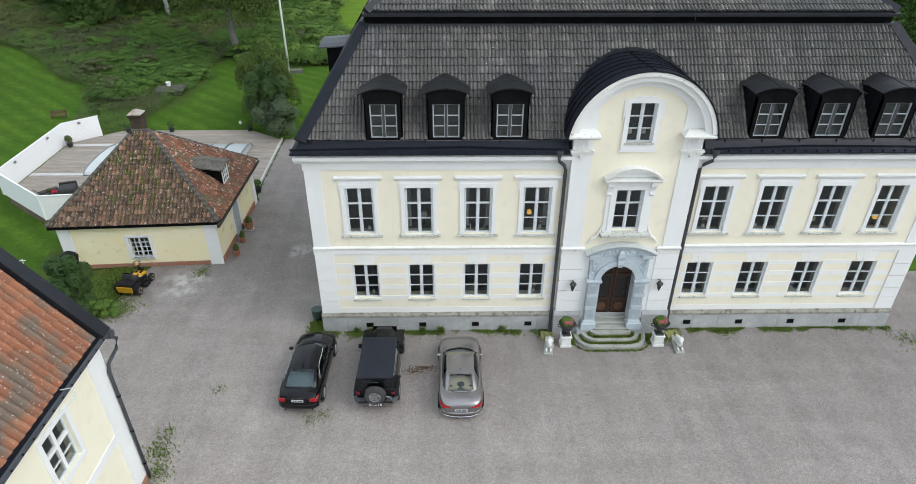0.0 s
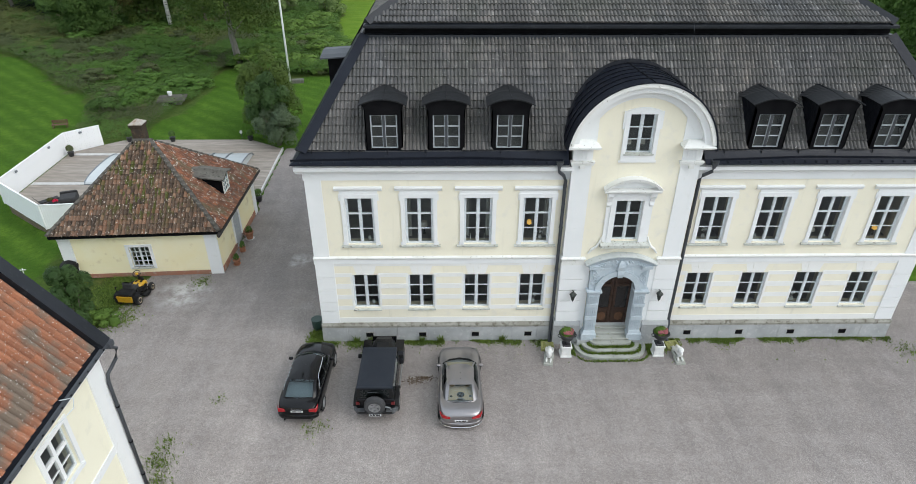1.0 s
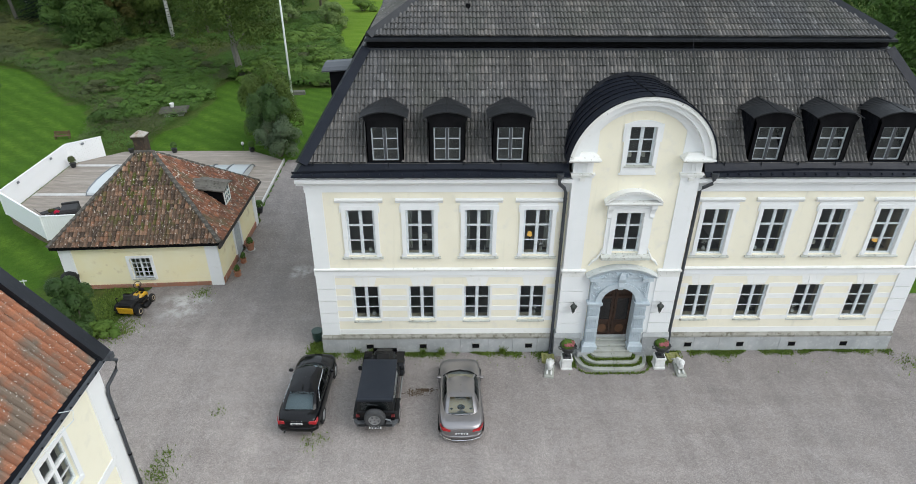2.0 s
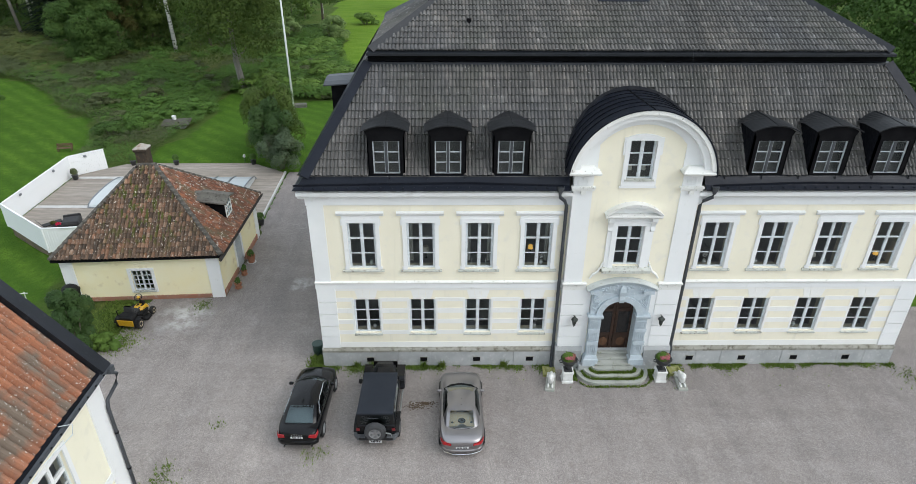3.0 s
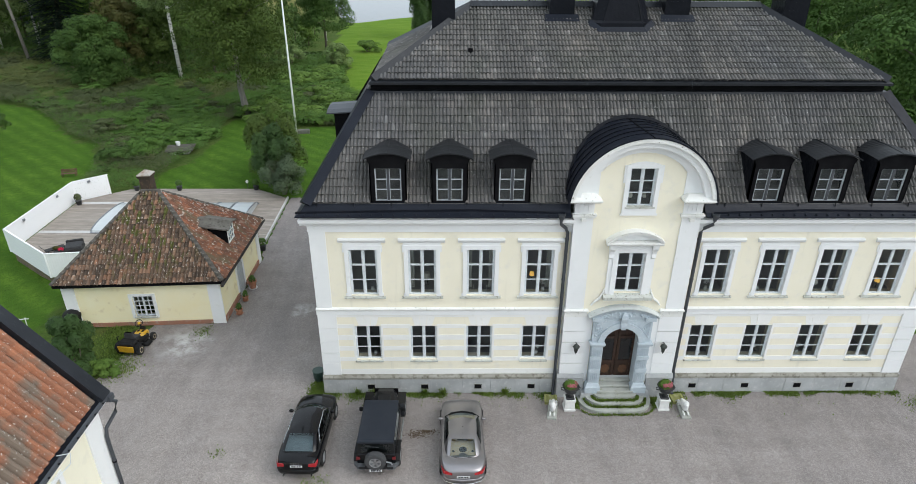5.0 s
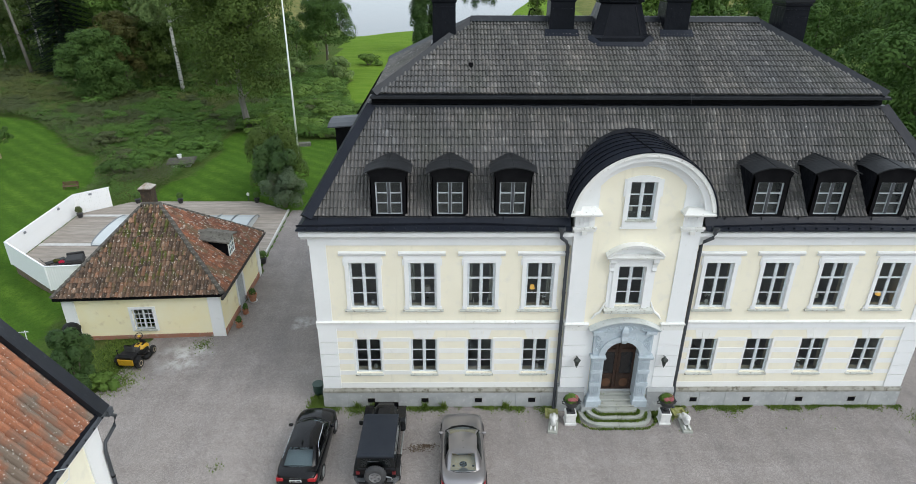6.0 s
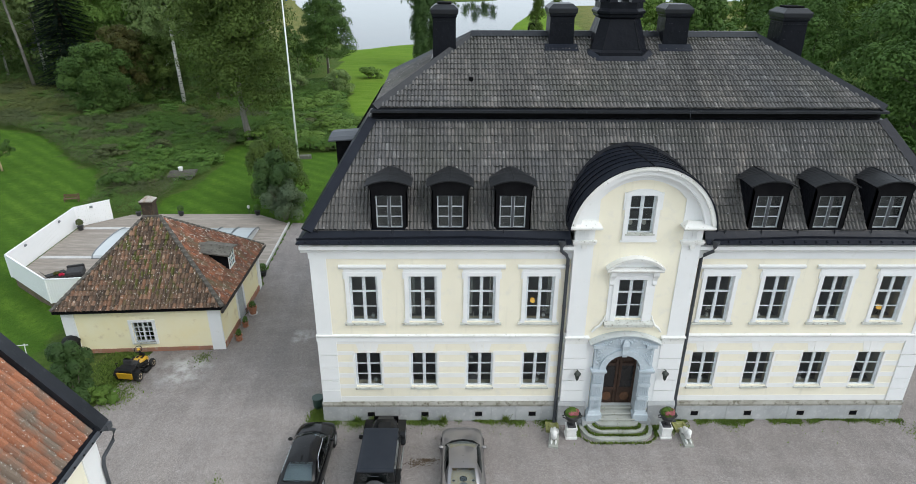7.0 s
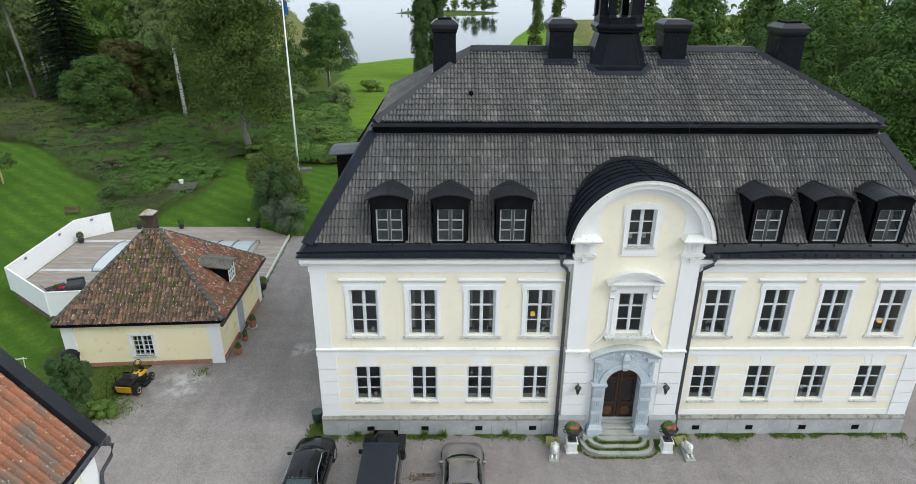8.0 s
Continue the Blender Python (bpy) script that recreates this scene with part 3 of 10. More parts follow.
# barrel roof in sheet metal, seam by seam
vault = Geo()
BACK = 2.9
vault.loft([[(x, PROUD - 0.54, z), (x * 0.97, BACK, z - 0.10), (x * 0.955, BACK, z - 0.15), (x * 0.985, PROUD - 0.54, z - 0.05)] for x, z in arc(0, CZ, R_OUT + 0.15, 5, 175, 44)])
part("vault_roof", vault, SHEET_NAVY, manor, "black sheet metal barrel roof", smooth=False)
for k in range(6):
    y = -0.25 + 0.48 * k
    fall = (y - PROUD + 0.54) / (BACK - PROUD + 0.54)
    rr = (R_OUT + 0.15) * (1 - 0.03 * fall)
    part("roof_seam", Geo().loft([[(x, y, z), (x, y + 0.03, z), (x * 1.012, y + 0.03, z + 0.03 * (z - CZ) / R_OUT), (x * 1.012, y, z + 0.03 * (z - CZ) / R_OUT)] for x, z in arc(0, CZ, rr, 8, 172, 40)]), SHEET, manor)
# flashing where the barrel roof meets the tiles
lie = lambda z: LY_ + (z - LZ_) * 0.8854
LY_, LZ_ = -0.08, 10.08
part("valley_flashing", Geo().loft([[(x0, lie(z0) - 0.13, z0 + 0.05), (x1, lie(z1) - 0.13, z1 + 0.05)] for (x0, z0), (x1, z1) in zip(arc(0, CZ, R_OUT + 0.0, 3, 177, 44), arc(0, CZ, R_OUT + 0.15, 3, 177, 44))], caps=False, closed=False), SHEET, manor, fix=False)
part("ridge_flashing", Geo().tube([(0.05, -0.82, 13.10), (-0.12, 1.0, 13.06), (-0.2, 2.6, 13.00)], 0.03, 5), BLACKWOOD, manor)
# pilasters, capitals, imposts
for s in (-1, 1):
    a, b = sorted((s * 2.67, s * 1.86))
    part("pilaster", Geo().box(a, b, PROUD - 0.05, PROUD, 4.96, 9.55).box(a, b, PROUD - 0.05, PROUD, 9.68, 10.22).box(*sorted((s * 2.67, s * 2.64)), PROUD, 0.0, 4.96, 10.22), WHITE, manor, "white plaster pilaster")
    for k in range(3):
        fx = s * (2.08 + 0.18 * k)
        part("capital_flute", Geo().box(fx - 0.045, fx + 0.045, PROUD - 0.085, PROUD - 0.05, 9.76, 10.2), WHITE, manor)
    part("capital", Geo().box(a - 0.06, b + 0.06, PROUD - 0.13, PROUD, 9.50, 9.60).box(a - 0.1, b + 0.1, PROUD - 0.18, PROUD, 9.60, 9.69).box(s * 2.27 - 0.1, s * 2.27 + 0.1, PROUD - 0.16, PROUD, 9.36, 9.52), WORN_WHITE, manor)
    a, b = sorted((s * 3.0, s * 1.66))
    part("impost", Geo().loft([[(x0, PROUD, z), (x0, PROUD - d, z), (x1, PROUD - d, z), (x1, PROUD, z)] for z, d, x0, x1 in
                               ((10.22, 0.14, a + 0.25, b - 0.15), (10.30, 0.42, a + 0.06, b - 0.06), (10.38, 0.54, a, b), (10.44, 0.54, a, b), (10.62, 0.2, a + 0.25, b - 0.25))]), WORN_WHITE, manor, "weathered white impost block")
    a, b = sorted((s * 2.69, s * 1.66))
    for z0, z1 in ((1.37, 1.95), (1.98, 2.55), (2.58, 3.15), (3.18, 3.75), (3.78, 4.56)):
        part("rusticated_block", Geo().box(a, b, PROUD - 0.07, PROUD, z0, z1).box(*sorted((s * 2.69, s * 2.64)), PROUD, 0.0, z0, z1), WHITE, manor)
    part("pilaster_base", Geo().box(a, b, PROUD - 0.07, PROUD, 4.56, 4.84).loft([[(x0, 0.0, z), (x0, PROUD - d, z), (x1, PROUD - d, z), (x1, 0.0, z)] for z, d, x0, x1 in
          ((4.84, 0.1, a - 0.03, b), (4.89, 0.15, a - 0.06, b + 0.03), (4.94, 0.15, a - 0.06, b + 0.03), (4.98, 0.08, a, b))]), WORN_WHITE, manor)
    a, b = sorted((s * 2.76, s * 1.5))
    part("middle_plinth", Geo().box(a, b, PROUD - 0.14, 0.0, -0.3, 1.18).loft([[(a - .03, 0.0, 1.18), (a - .03, PROUD - .18, 1.18), (b, PROUD - .18, 1.18), (b, 0.0, 1.18)], [(a, 0.0, 1.36), (a, PROUD - .08, 1.36), (b, PROUD - .08, 1.36), (b, 0.0, 1.36)]]), STONE, manor, "grey stone plinth of the middle part")
    part("middle_field", Geo().box(*sorted((s * 1.66, s * 1.36)), PROUD - 0.035, PROUD, 0.9, 4.7), WHITE, manor)

# gable window with a segmental surround
w = window(manor, 0, 9.98, 11.68, 0.55, PROUD, cross=False, sill=None)
top = cap_arc(0.72, 11.80, 0.16, 10)
inner = [(0.55, 11.68), (-0.55, 11.68)]
part("surround", Geo().box(-0.72, -0.55, PROUD - 0.07, PROUD, 9.68, 11.68).box(0.55, 0.72, PROUD - 0.07, PROUD, 9.68, 11.68).box(-0.55, 0.55, PROUD - 0.07, PROUD, 9.68, 9.98)
     .prism([(0.72, 11.68), (0.72, 11.80), *top[1:-1], (-0.72, 11.80), (-0.72, 11.68)], PROUD - 0.07, PROUD).box(-0.80, -0.72, PROUD - 0.05, PROUD, 11.05, 11.80).box(0.72, 0.80, PROUD - 0.05, PROUD, 11.05, 11.80)
     .box(-0.78, 0.78, PROUD - 0.06, PROUD, 9.60, 9.68), WHITE, w)
part("sill", Geo().box(-0.62, 0.62, PROUD - 0.11, PROUD + 0.16, 9.93, 10.0), SILL, w)

# state window with consoles and a segmental pediment
w = window(manor, 0, 5.84, 7.85, 0.6, PROUD, sill=None)
part("surround", Geo().box(-0.82, -0.6, PROUD - 0.1, PROUD, 5.6, 8.06).box(0.6, 0.82, PROUD - 0.1, PROUD, 5.6, 8.06).box(-0.6, 0.6, PROUD - 0.1, PROUD, 7.85, 8.06)
     .box(-1.0, -0.82, PROUD - 0.06, PROUD, 5.6, 8.06).box(0.82, 1.0, PROUD - 0.06, PROUD, 5.6, 8.06), WHITE, w)
for s in (-1, 1):
    part("console", Geo().loft([[(s * 0.92 - hw, PROUD, z), (s * 0.92 - hw, PROUD - d, z), (s * 0.92 + hw, PROUD - d, z), (s * 0.92 + hw, PROUD, z)] for z, d, hw in
                                ((7.55, 0.06, 0.06), (7.65, 0.15, 0.09), (7.8, 0.12, 0.1), (7.95, 0.16, 0.1), (8.1, 0.26, 0.12), (8.28, 0.28, 0.12))]), WHITE, w)
part("frieze", Geo().box(-1.0, 1.0, PROUD - 0.08, PROUD, 8.06, 8.28), WHITE, w)
part("pediment_base", Geo().loft([[(x, PROUD, 8.28), (x, PROUD - 0.28, 8.28), (x, PROUD - 0.36, 8.36), (x, PROUD - 0.36, 8.42), (x, PROUD, 8.46)] for x in (-1.2, 1.2)]), WORN_WHITE, w)
ped_o, ped_i = cap_arc(1.24, 8.46, 0.52, 20), cap_arc(1.08, 8.46, 0.38, 20)
part("pediment_arch", Geo().loft([[(xo, PROUD, zo), (xo, PROUD - 0.38, zo), (xi, PROUD - 0.34, zi), (xi, PROUD, zi)] for (xo, zo), (xi, zi) in zip(ped_o, ped_i)]), WORN_WHITE, w, "weathered white curved pediment")
part("pediment_field", Geo().prism(ped_i, PROUD - 0.1, PROUD), WHITE, w)
part("sill", Geo().loft([[(x, PROUD + 0.16, 5.84), (x, PROUD - 0.3, 5.72), (x, PROUD - 0.3, 5.58), (x, PROUD, 5.52)] for x in (-1.08, 1.08)]), SILL, w, "weathered flaking sill")
for s in (-1, 1):
    part("volute", Geo().tube([(s * 1.02, PROUD - 0.06, 6.05), (s * 1.1, PROUD - 0.07, 5.8), (s * 1.22, PROUD - 0.08, 5.55), (s * 1.4, PROUD - 0.08, 5.42), (s * 1.55, PROUD - 0.08, 5.2)], [0.03, 0.045, 0.06, 0.06, 0.04], 7), WORN_WHITE, w)

# portal
door_y = 0.05
portal = part("portal", Geo().box(-1.42, 1.42, PROUD - 0.19, PROUD, 4.44, 4.6), BLUEGREY, manor, "blue-grey carved stone portal")
for s in (-1, 1):
    a, b = sorted((s * 0.86, s * 1.33))
    pil = part("portal_pilaster", Geo().box(a, b, PROUD - 0.3, PROUD, 0.95, 3.12), BLUEGREY, portal)
    for z0, z1 in ((1.12, 1.62), (1.86, 2.36), (2.58, 2.98)):
        for k in range(5):
            fx = a + 0.055 + k * 0.09
            part("fluting", Geo().box(fx - 0.026, fx + 0.026, PROUD - 0.335, PROUD - 0.3, z0, z1), BLUEGREY, pil)
    for z0, z1 in ((1.64, 1.84), (2.38, 2.56)):
        part("pilaster_band", Geo().box(a - 0.03, b + 0.03, PROUD - 0.36, PROUD - 0.302, z0, z1), BLUEGREY, pil)
    part("pilaster_foot", Geo().loft([[(a - d, PROUD, z), (a - d, PROUD - 0.3 - d, z), (b + d, PROUD - 0.3 - d, z), (b + d, PROUD, z)] for z, d in ((0.45, 0.12), (0.80, 0.12), (0.84, 0.08), (0.98, 0.03))]), BLUEGREY, pil)
    part("pilaster_cap", Geo().loft([[(a - d, PROUD, z), (a - d, PROUD - 0.3 - d, z), (b + d, PROUD - 0.3 - d, z), (b + d, PROUD, z)] for z, d in ((3.12, 0.02), (3.16, 0.08), (3.24, 0.12), (3.30, 0.12))]), BLUEGREY, pil)
    part("reveal", Geo().box(*sorted((s * 0.80, s * 0.875)), PROUD - 0.28, door_y, 0.86, 3.28), BLUEGREY, portal)
arch_in, arch_out = arc(0, 3.28, 0.80, 0, 180, 20), arc(0, 3.28, 1.08, 0, 180, 20)
part("portal_arch", Geo().loft([[(xo, PROUD - 0.30, zo), (xo, door_y, zo), (xi, door_y, zi), (xi, PROUD - 0.30, zi)] for (xo, zo), (xi, zi) in zip(arch_out, arch_in)]), BLUEGREY, portal)
for s in (-1, 1):
    pts = [(s * 1.34, 3.28), (s * 1.34, 4.48), (0, 4.48)] + [(s * abs(x), z) for x, z in arc(0, 3.28, 1.06, 90, 0, 12)]
    part("spandrel", Geo().prism(pts, PROUD - 0.22, PROUD), BLUEGREY, portal)
    orn = Geo()
    for k in range(70):
        r, a = rng.uniform(0.0, 1.0), rng.uniform(0, 1)
        px, pz = s * (1.25 - 0.5 * a * r), 4.40 - 0.9 * r * (1 - 0.55 * a)
        if math.hypot(px, pz - 3.28) > 1.13:
            orn.add(
                [(px + 0.05 * dx, PROUD - 0.22 - dy, pz + 0.045 * dz) for dx, dy, dz in ((1, 0, 0), (0, 0, 1), (-1, 0, 0), (0, 0, -1), (0, 0.06, 0))], [(0, 1, 4), (1, 2, 4), (2, 3, 4), (3, 0, 4)])
    tagged(part("relief", orn, BLUEGREY, portal), kind="stuff")
seg_o, seg_i = cap_arc(1.58, 4.68, 0.46, 22), cap_arc(1.42, 4.62, 0.36, 22)
part("portal_cornice", Geo().loft([[(xo, PROUD, zo), (xo, PROUD - 0.36, zo - 0.01), (xi, PROUD - 0.28, zi), (xi, PROUD, zi)] for (xo, zo), (xi, zi) in zip(seg_o, seg_i)]), BLUEGREY, portal)
part("portal_top", Geo().loft([[(x, PROUD, z + 0.05), (x, PROUD - 0.37, z), (x, PROUD - 0.37, z - 0.03), (x, PROUD, z + 0.01)] for x, z in cap_arc(1.62, 4.70, 0.48, 22)]), surface("lichened_pale_stone", (0.56, 0.585, 0.58), (0.48, 0.51, 0.50), (0.36, 0.36, 0.31), rough=0.9, big=1.5, small=7.0, cut=(0.6, 0.75), bump=0.4), portal, "weathered pale portal top with lichen")
part("portal_field", Geo().prism(seg_i, PROUD - 0.24, PROUD), BLUEGREY, portal)
for s in (-1, 1):
    part("architrave", Geo().box(*sorted((s * 1.44, s * 0.95)), PROUD - 0.34, PROUD, 4.48, 4.64), BLUEGREY, portal)
orn = Geo()
for k in range(60):
    px = rng.uniform(-1.1, 1.1)
    pz = 4.60 + rng.uniform(0.05, 0.36) * (1 - (px / 1.3) ** 2)
    orn.add([(px + 0.055 * dx, PROUD - 0.24 - dy, pz + 0.05 * dz) for dx, dy, dz in ((1, 0, 0), (0, 0, 1), (-1, 0, 0), (0, 0, -1), (0, 0.05, 0))], [(0, 1, 4), (1, 2, 4), (2, 3, 4), (3, 0, 4)])
tagged(part("relief", orn, BLUEGREY, portal), kind="stuff")
part("portal_keystone", Geo().loft([[(-hw, PROUD - 0.2, z), (-hw, PROUD - d, z), (hw, PROUD - d, z), (hw, PROUD - 0.2, z)] for z, d, hw in ((4.02, 0.33, 0.10), (4.2, 0.38, 0.13), (4.4, 0.35, 0.14), (4.48, 0.37, 0.15), (4.62, 0.40, 0.16), (4.80, 0.37, 0.13), (4.92, 0.31, 0.06))]), BLUEGREY, portal)
door = part("front_door", Geo().prism([(0.86, 0.86), *arc(0, 3.28, 0.86, 0, 180, 16), (-0.86, 0.86)], door_y, door_y + 0.06), DOORWOOD, manor, "dark brown double oak door with glazed panels")
for s in (-1, 1):
    part("door_leaf_frame", Geo().box(*sorted((s * 0.02, s * 0.14)), door_y - 0.05, door_y, 0.88, 4.0).box(*sorted((s * 0.70, s * 0.82)), door_y - 0.05, door_y, 0.88, 3.6)
         .box(*sorted((s * 0.14, s * 0.70)), door_y - 0.05, door_y, 0.88, 1.02).box(*sorted((s * 0.14, s * 0.70)), door_y - 0.05, door_y, 1.72, 1.90).box(*sorted((s * 0.14, s * 0.70)), door_y - 0.05, door_y, 3.14, 3.30), DOORWOOD, door)
    part("door_inlay", Geo().add([(s * 0.42 + 0.22 * math.cos(t), door_y - 0.02, 1.37 + 0.26 * math.sin(t)) for t in (math.pi * k / 4 for k in range(8))] + [(s * 0.42, door_y - 0.05, 1.37)], [(k, (k + 1) % 8, 8) for k in range(8)]), DOORPANEL, door, "lighter star inlay")
    p = part("door_pane", Geo().box(*sorted((s * 0.14, s * 0.70)), door_y - 0.02, door_y - 0.012, 1.90, 3.14), surface("dark_door_glass", (0.012, 0.012, 0.013), (0.02, 0.02, 0.02), None, rough=0.08, bump=0), door, "dark glass door pane")

# front steps
for k, (z, hw) in enumerate(((0.58, 0.86), (0.72, 0.84), (0.86, 0.84))):
    y0 = (-0.74, -0.46, -0.2)[k]
    part("entrance_step", Geo().box(-hw, hw, y0 + 0.04, 0.05 if k == 2 else (-0.46, -0.2)[k] + 0.05, 0.0, z - 0.05).chamfered(-hw, hw, y0, 0.06 if k == 2 else (-0.46, -0.2)[k] + 0.04, z - 0.05, z, 0.015), STEP_STONE, manor, "worn grey stone step")
for s in (-1, 1):
    part("step_wall", Geo().box(*sorted((s * 0.86, s * 1.62)), PROUD - 0.42, PROUD, -0.2, 0.46), STONE, manor)
round_steps = thing("round_steps", "three mossy curved stone steps before the entrance", "steps")
for k, (z, hx, yf, corner) in enumerate(((0.13, 1.74, -1.62, 1.0), (0.26, 1.44, -1.27, 0.75), (0.40, 1.06, -0.97, 0.42))):
    z = (0.155, 0.31, 0.455)[k]
    outline = [(-hx, -0.5)] + [(-hx + corner - corner * math.cos(t), yf + corner - corner * math.sin(t)) for t in (math.pi / 2 * i / 6 for i in range(7))]
    outline = outline + [(-x, y) for x, y in reversed(outline)]
    n = len(outline)
    mid_k = n // 2
    wd = 0.28
    inner = [(x * (1 - wd / hx) if abs(x) > 0.01 else x, min(-0.45, y + wd) if y < -0.46 else y) for x, y in outline]
    slab_cuts = (0, 5, mid_k, n - 6, n - 1)
    if k == 2:
        slab_cuts = (0, mid_k, n - 1)
    for a, b in zip(slab_cuts, slab_cuts[1:]):
        ring = outline[a:b + 1] + inner[a:b + 1][::-1]
        if a == slab_cuts[len(slab_cuts) // 2 - 1] and b == mid_k:
            ring = outline[a:b] + [(-0.008, yf), (-0.008, yf + wd)] + inner[a:b][::-1]
        elif a == mid_k:
            ring = [(0.008, yf)] + outline[a:b + 1] + inner[a:b + 1][::-1] + [(0.008, yf + wd)]
        part("stone", Geo().slab(ring, z - 0.16 if k else -0.1, z + rng.uniform(-0.015, 0.01)), STEP_STONE, round_steps)
    part("step_bed", Geo().slab([(x * 0.97, y + 0.04) for x, y in outline], -0.1, z - 0.02), surface("mossy_joint_earth", (0.06, 0.09, 0.02), (0.08, 0.07, 0.04), None, rough=1.0, big=4.0, bump=0.6), round_steps)

# ---- mansard roof ----
EX, EY, EZ = 14.29, -0.5, 9.56              # eave
LX, LY, LZ = 13.86, -0.08, 10.08            # foot of the tiles
KX, KY, KZ = 11.42, 3.32, 13.92             # head of the lower slope
UX, UY, UZ = 11.2, 3.05, 14.50              # eave of the upper slope
RX, RY, RZ = 6.80, DEPTH / 2, 17.05         # ridge
B = DEPTH


def ring_at(x, y, z):
    return [(-x, y, z), (x, y, z), (x, B - y, z), (-x, B - y, z)]


roof = part("roof", Geo().loft([ring_at(LX, LY, LZ - 0.06), ring_at(KX, KY, KZ - 0.06)], caps=False), GREY_TILE, manor, "grey weathered pantile mansard roof")
part("upper_roof", Geo().add(ring_at(UX, UY, UZ - 0.02) + [(-RX, RY, RZ), (RX, RY, RZ)], [(0, 1, 5, 4), (1, 2, 5), (2, 3, 4, 5), (3, 0, 4)]), GREY_TILE, manor, fix=False)
PROFILE = [(EX, EY, EZ), (EX, EY, EZ + 0.05), (14.1, -0.3, 9.72), (13.95, -0.16, 9.92), (LX - 0.05, LY + 0.05, LZ)]
for s in (-1, 1):
    part("eave_skirt", Geo().loft([[(s * x, y, z), (s * 2.82, y, z)] for x, y, z in PROFILE], caps=False, closed=False), SHEET_NAVY, manor, "black sheet metal eave skirt", fix=False)
    part("eave_skirt", Geo().loft([[(s * x, y, z), (s * x, B - y, z)] for x, y, z in PROFILE], caps=False, closed=False), SHEET_NAVY, manor, fix=False)
    part("eave_soffit", Geo().add([(s * EX, EY, EZ - 0.01), (s * 2.82, EY, EZ - 0.01), (s * 2.82, 0.0, 9.40), (s * 13.9, 0.0, 9.40)], [(0, 1, 2, 3)]), WHITE, manor, fix=False)
part("eave_skirt", Geo().loft([[(-x, B - y, z), (x, B - y, z)] for x, y, z in PROFILE], caps=False, closed=False), SHEET_NAVY, manor, fix=False)
part("kink_flashing", Geo().loft([ring_at(KX + 0.16, KY - 0.16, KZ - 0.16), ring_at(KX + 0.1, KY - 0.1, KZ + 0.02), ring_at(KX - 0.1, KY + 0.1, KZ + 0.04)], caps=False), CAP, manor)
part("kink_wall", Geo().loft([ring_at(KX - 0.1, KY + 0.1, KZ), ring_at(KX - 0.1, KY + 0.1, UZ - 0.1)], caps=False), BLACKWOOD, manor)
part("upper_eave", Geo().loft([ring_at(KX - 0.1, KY + 0.1, UZ - 0.22), ring_at(UX + 0.14, UY - 0.14, UZ - 0.22), ring_at(UX + 0.14, UY - 0.14, UZ - 0.12), ring_at(UX - 0.05, UY + 0.05, UZ + 0.0)], caps=False), CAP, manor, "dark sheet metal upper eave")
# fine gutter line with hooks on the skirt
for s in (-1, 1):
    pts = [(s * 14.25, -0.42, 9.72), (s * 9.5, -0.36, 9.78), (s * 7.0, -0.34, 9.80), (s * 3.1, -0.42, 9.70)]
    part("gutter", Geo().strip([(x, y, z) for x, y, z in pts], (0, -0.035, 0.11)), SHEET_NAVY, manor, fix=False)
    for k in range(24):
        x = s * (3.3 + k * 0.46)
        part("gutter_hook", Geo().box(x - 0.02, x + 0.02, -0.50, -0.40, 9.66, 9.70), SHEET_NAVY, manor)
# gutter joints on the skirt
for k in range(18):
    x = -13.4 + k * 1.55
    if abs(x) > 3:
        part("skirt_seam", Geo().loft([[(x - 0.012, -0.15, 9.93), (x + 0.012, -0.15, 9.93), (x + 0.012, -0.1, 10.10), (x - 0.012, -0.1, 10.10)], [(x - 0.012, -0.18, 9.95), (x + 0.012, -0.18, 9.95), (x + 0.012, -0.13, 10.12), (x - 0.012, -0.13, 10.12)]]), SHEET, manor)


def hip(name, p, q, half, lift, mat):
    p, q = Vector(p), Vector(q)
    d = (q - p).normalized()
    side = d.cross(Vector((0, 0, 1))).normalized()
    n = side.cross(d)
    return part(name, Geo().loft([[c - side * half - n * 0.06, c + n * lift, c + side * half - n * 0.06, c - n * 0.08] for c in (p, q)]), mat, manor)


for sx in (-1, 1):
    for sy in (0, 1):
        Y = (lambda y: y) if sy == 0 else (lambda y: B - y)
        hip("hip_flashing", (sx * (LX + 0.05), Y(LY - 0.05), LZ - 0.02), (sx * KX, Y(KY), KZ + 0.02), 0.34, 0.16, SHEET_NAVY)
        hip("hip_flashing", (sx * UX, Y(UY), UZ), (sx * RX, RY, RZ + 0.02), 0.24, 0.18, CAP)
part("ridge_cap", Geo().loft([[(x, RY - 0.34, RZ - 0.02), (x, RY - 0.05, RZ + 0.2), (x, RY + 0.05, RZ + 0.2), (x, RY + 0.34, RZ - 0.02)] for x in (-RX - 0.1, RX + 0.1)]), CAP, manor)

DORMERS = [s * d for s in (-1, 1) for d in (5.30, 7.88, 10.40)]


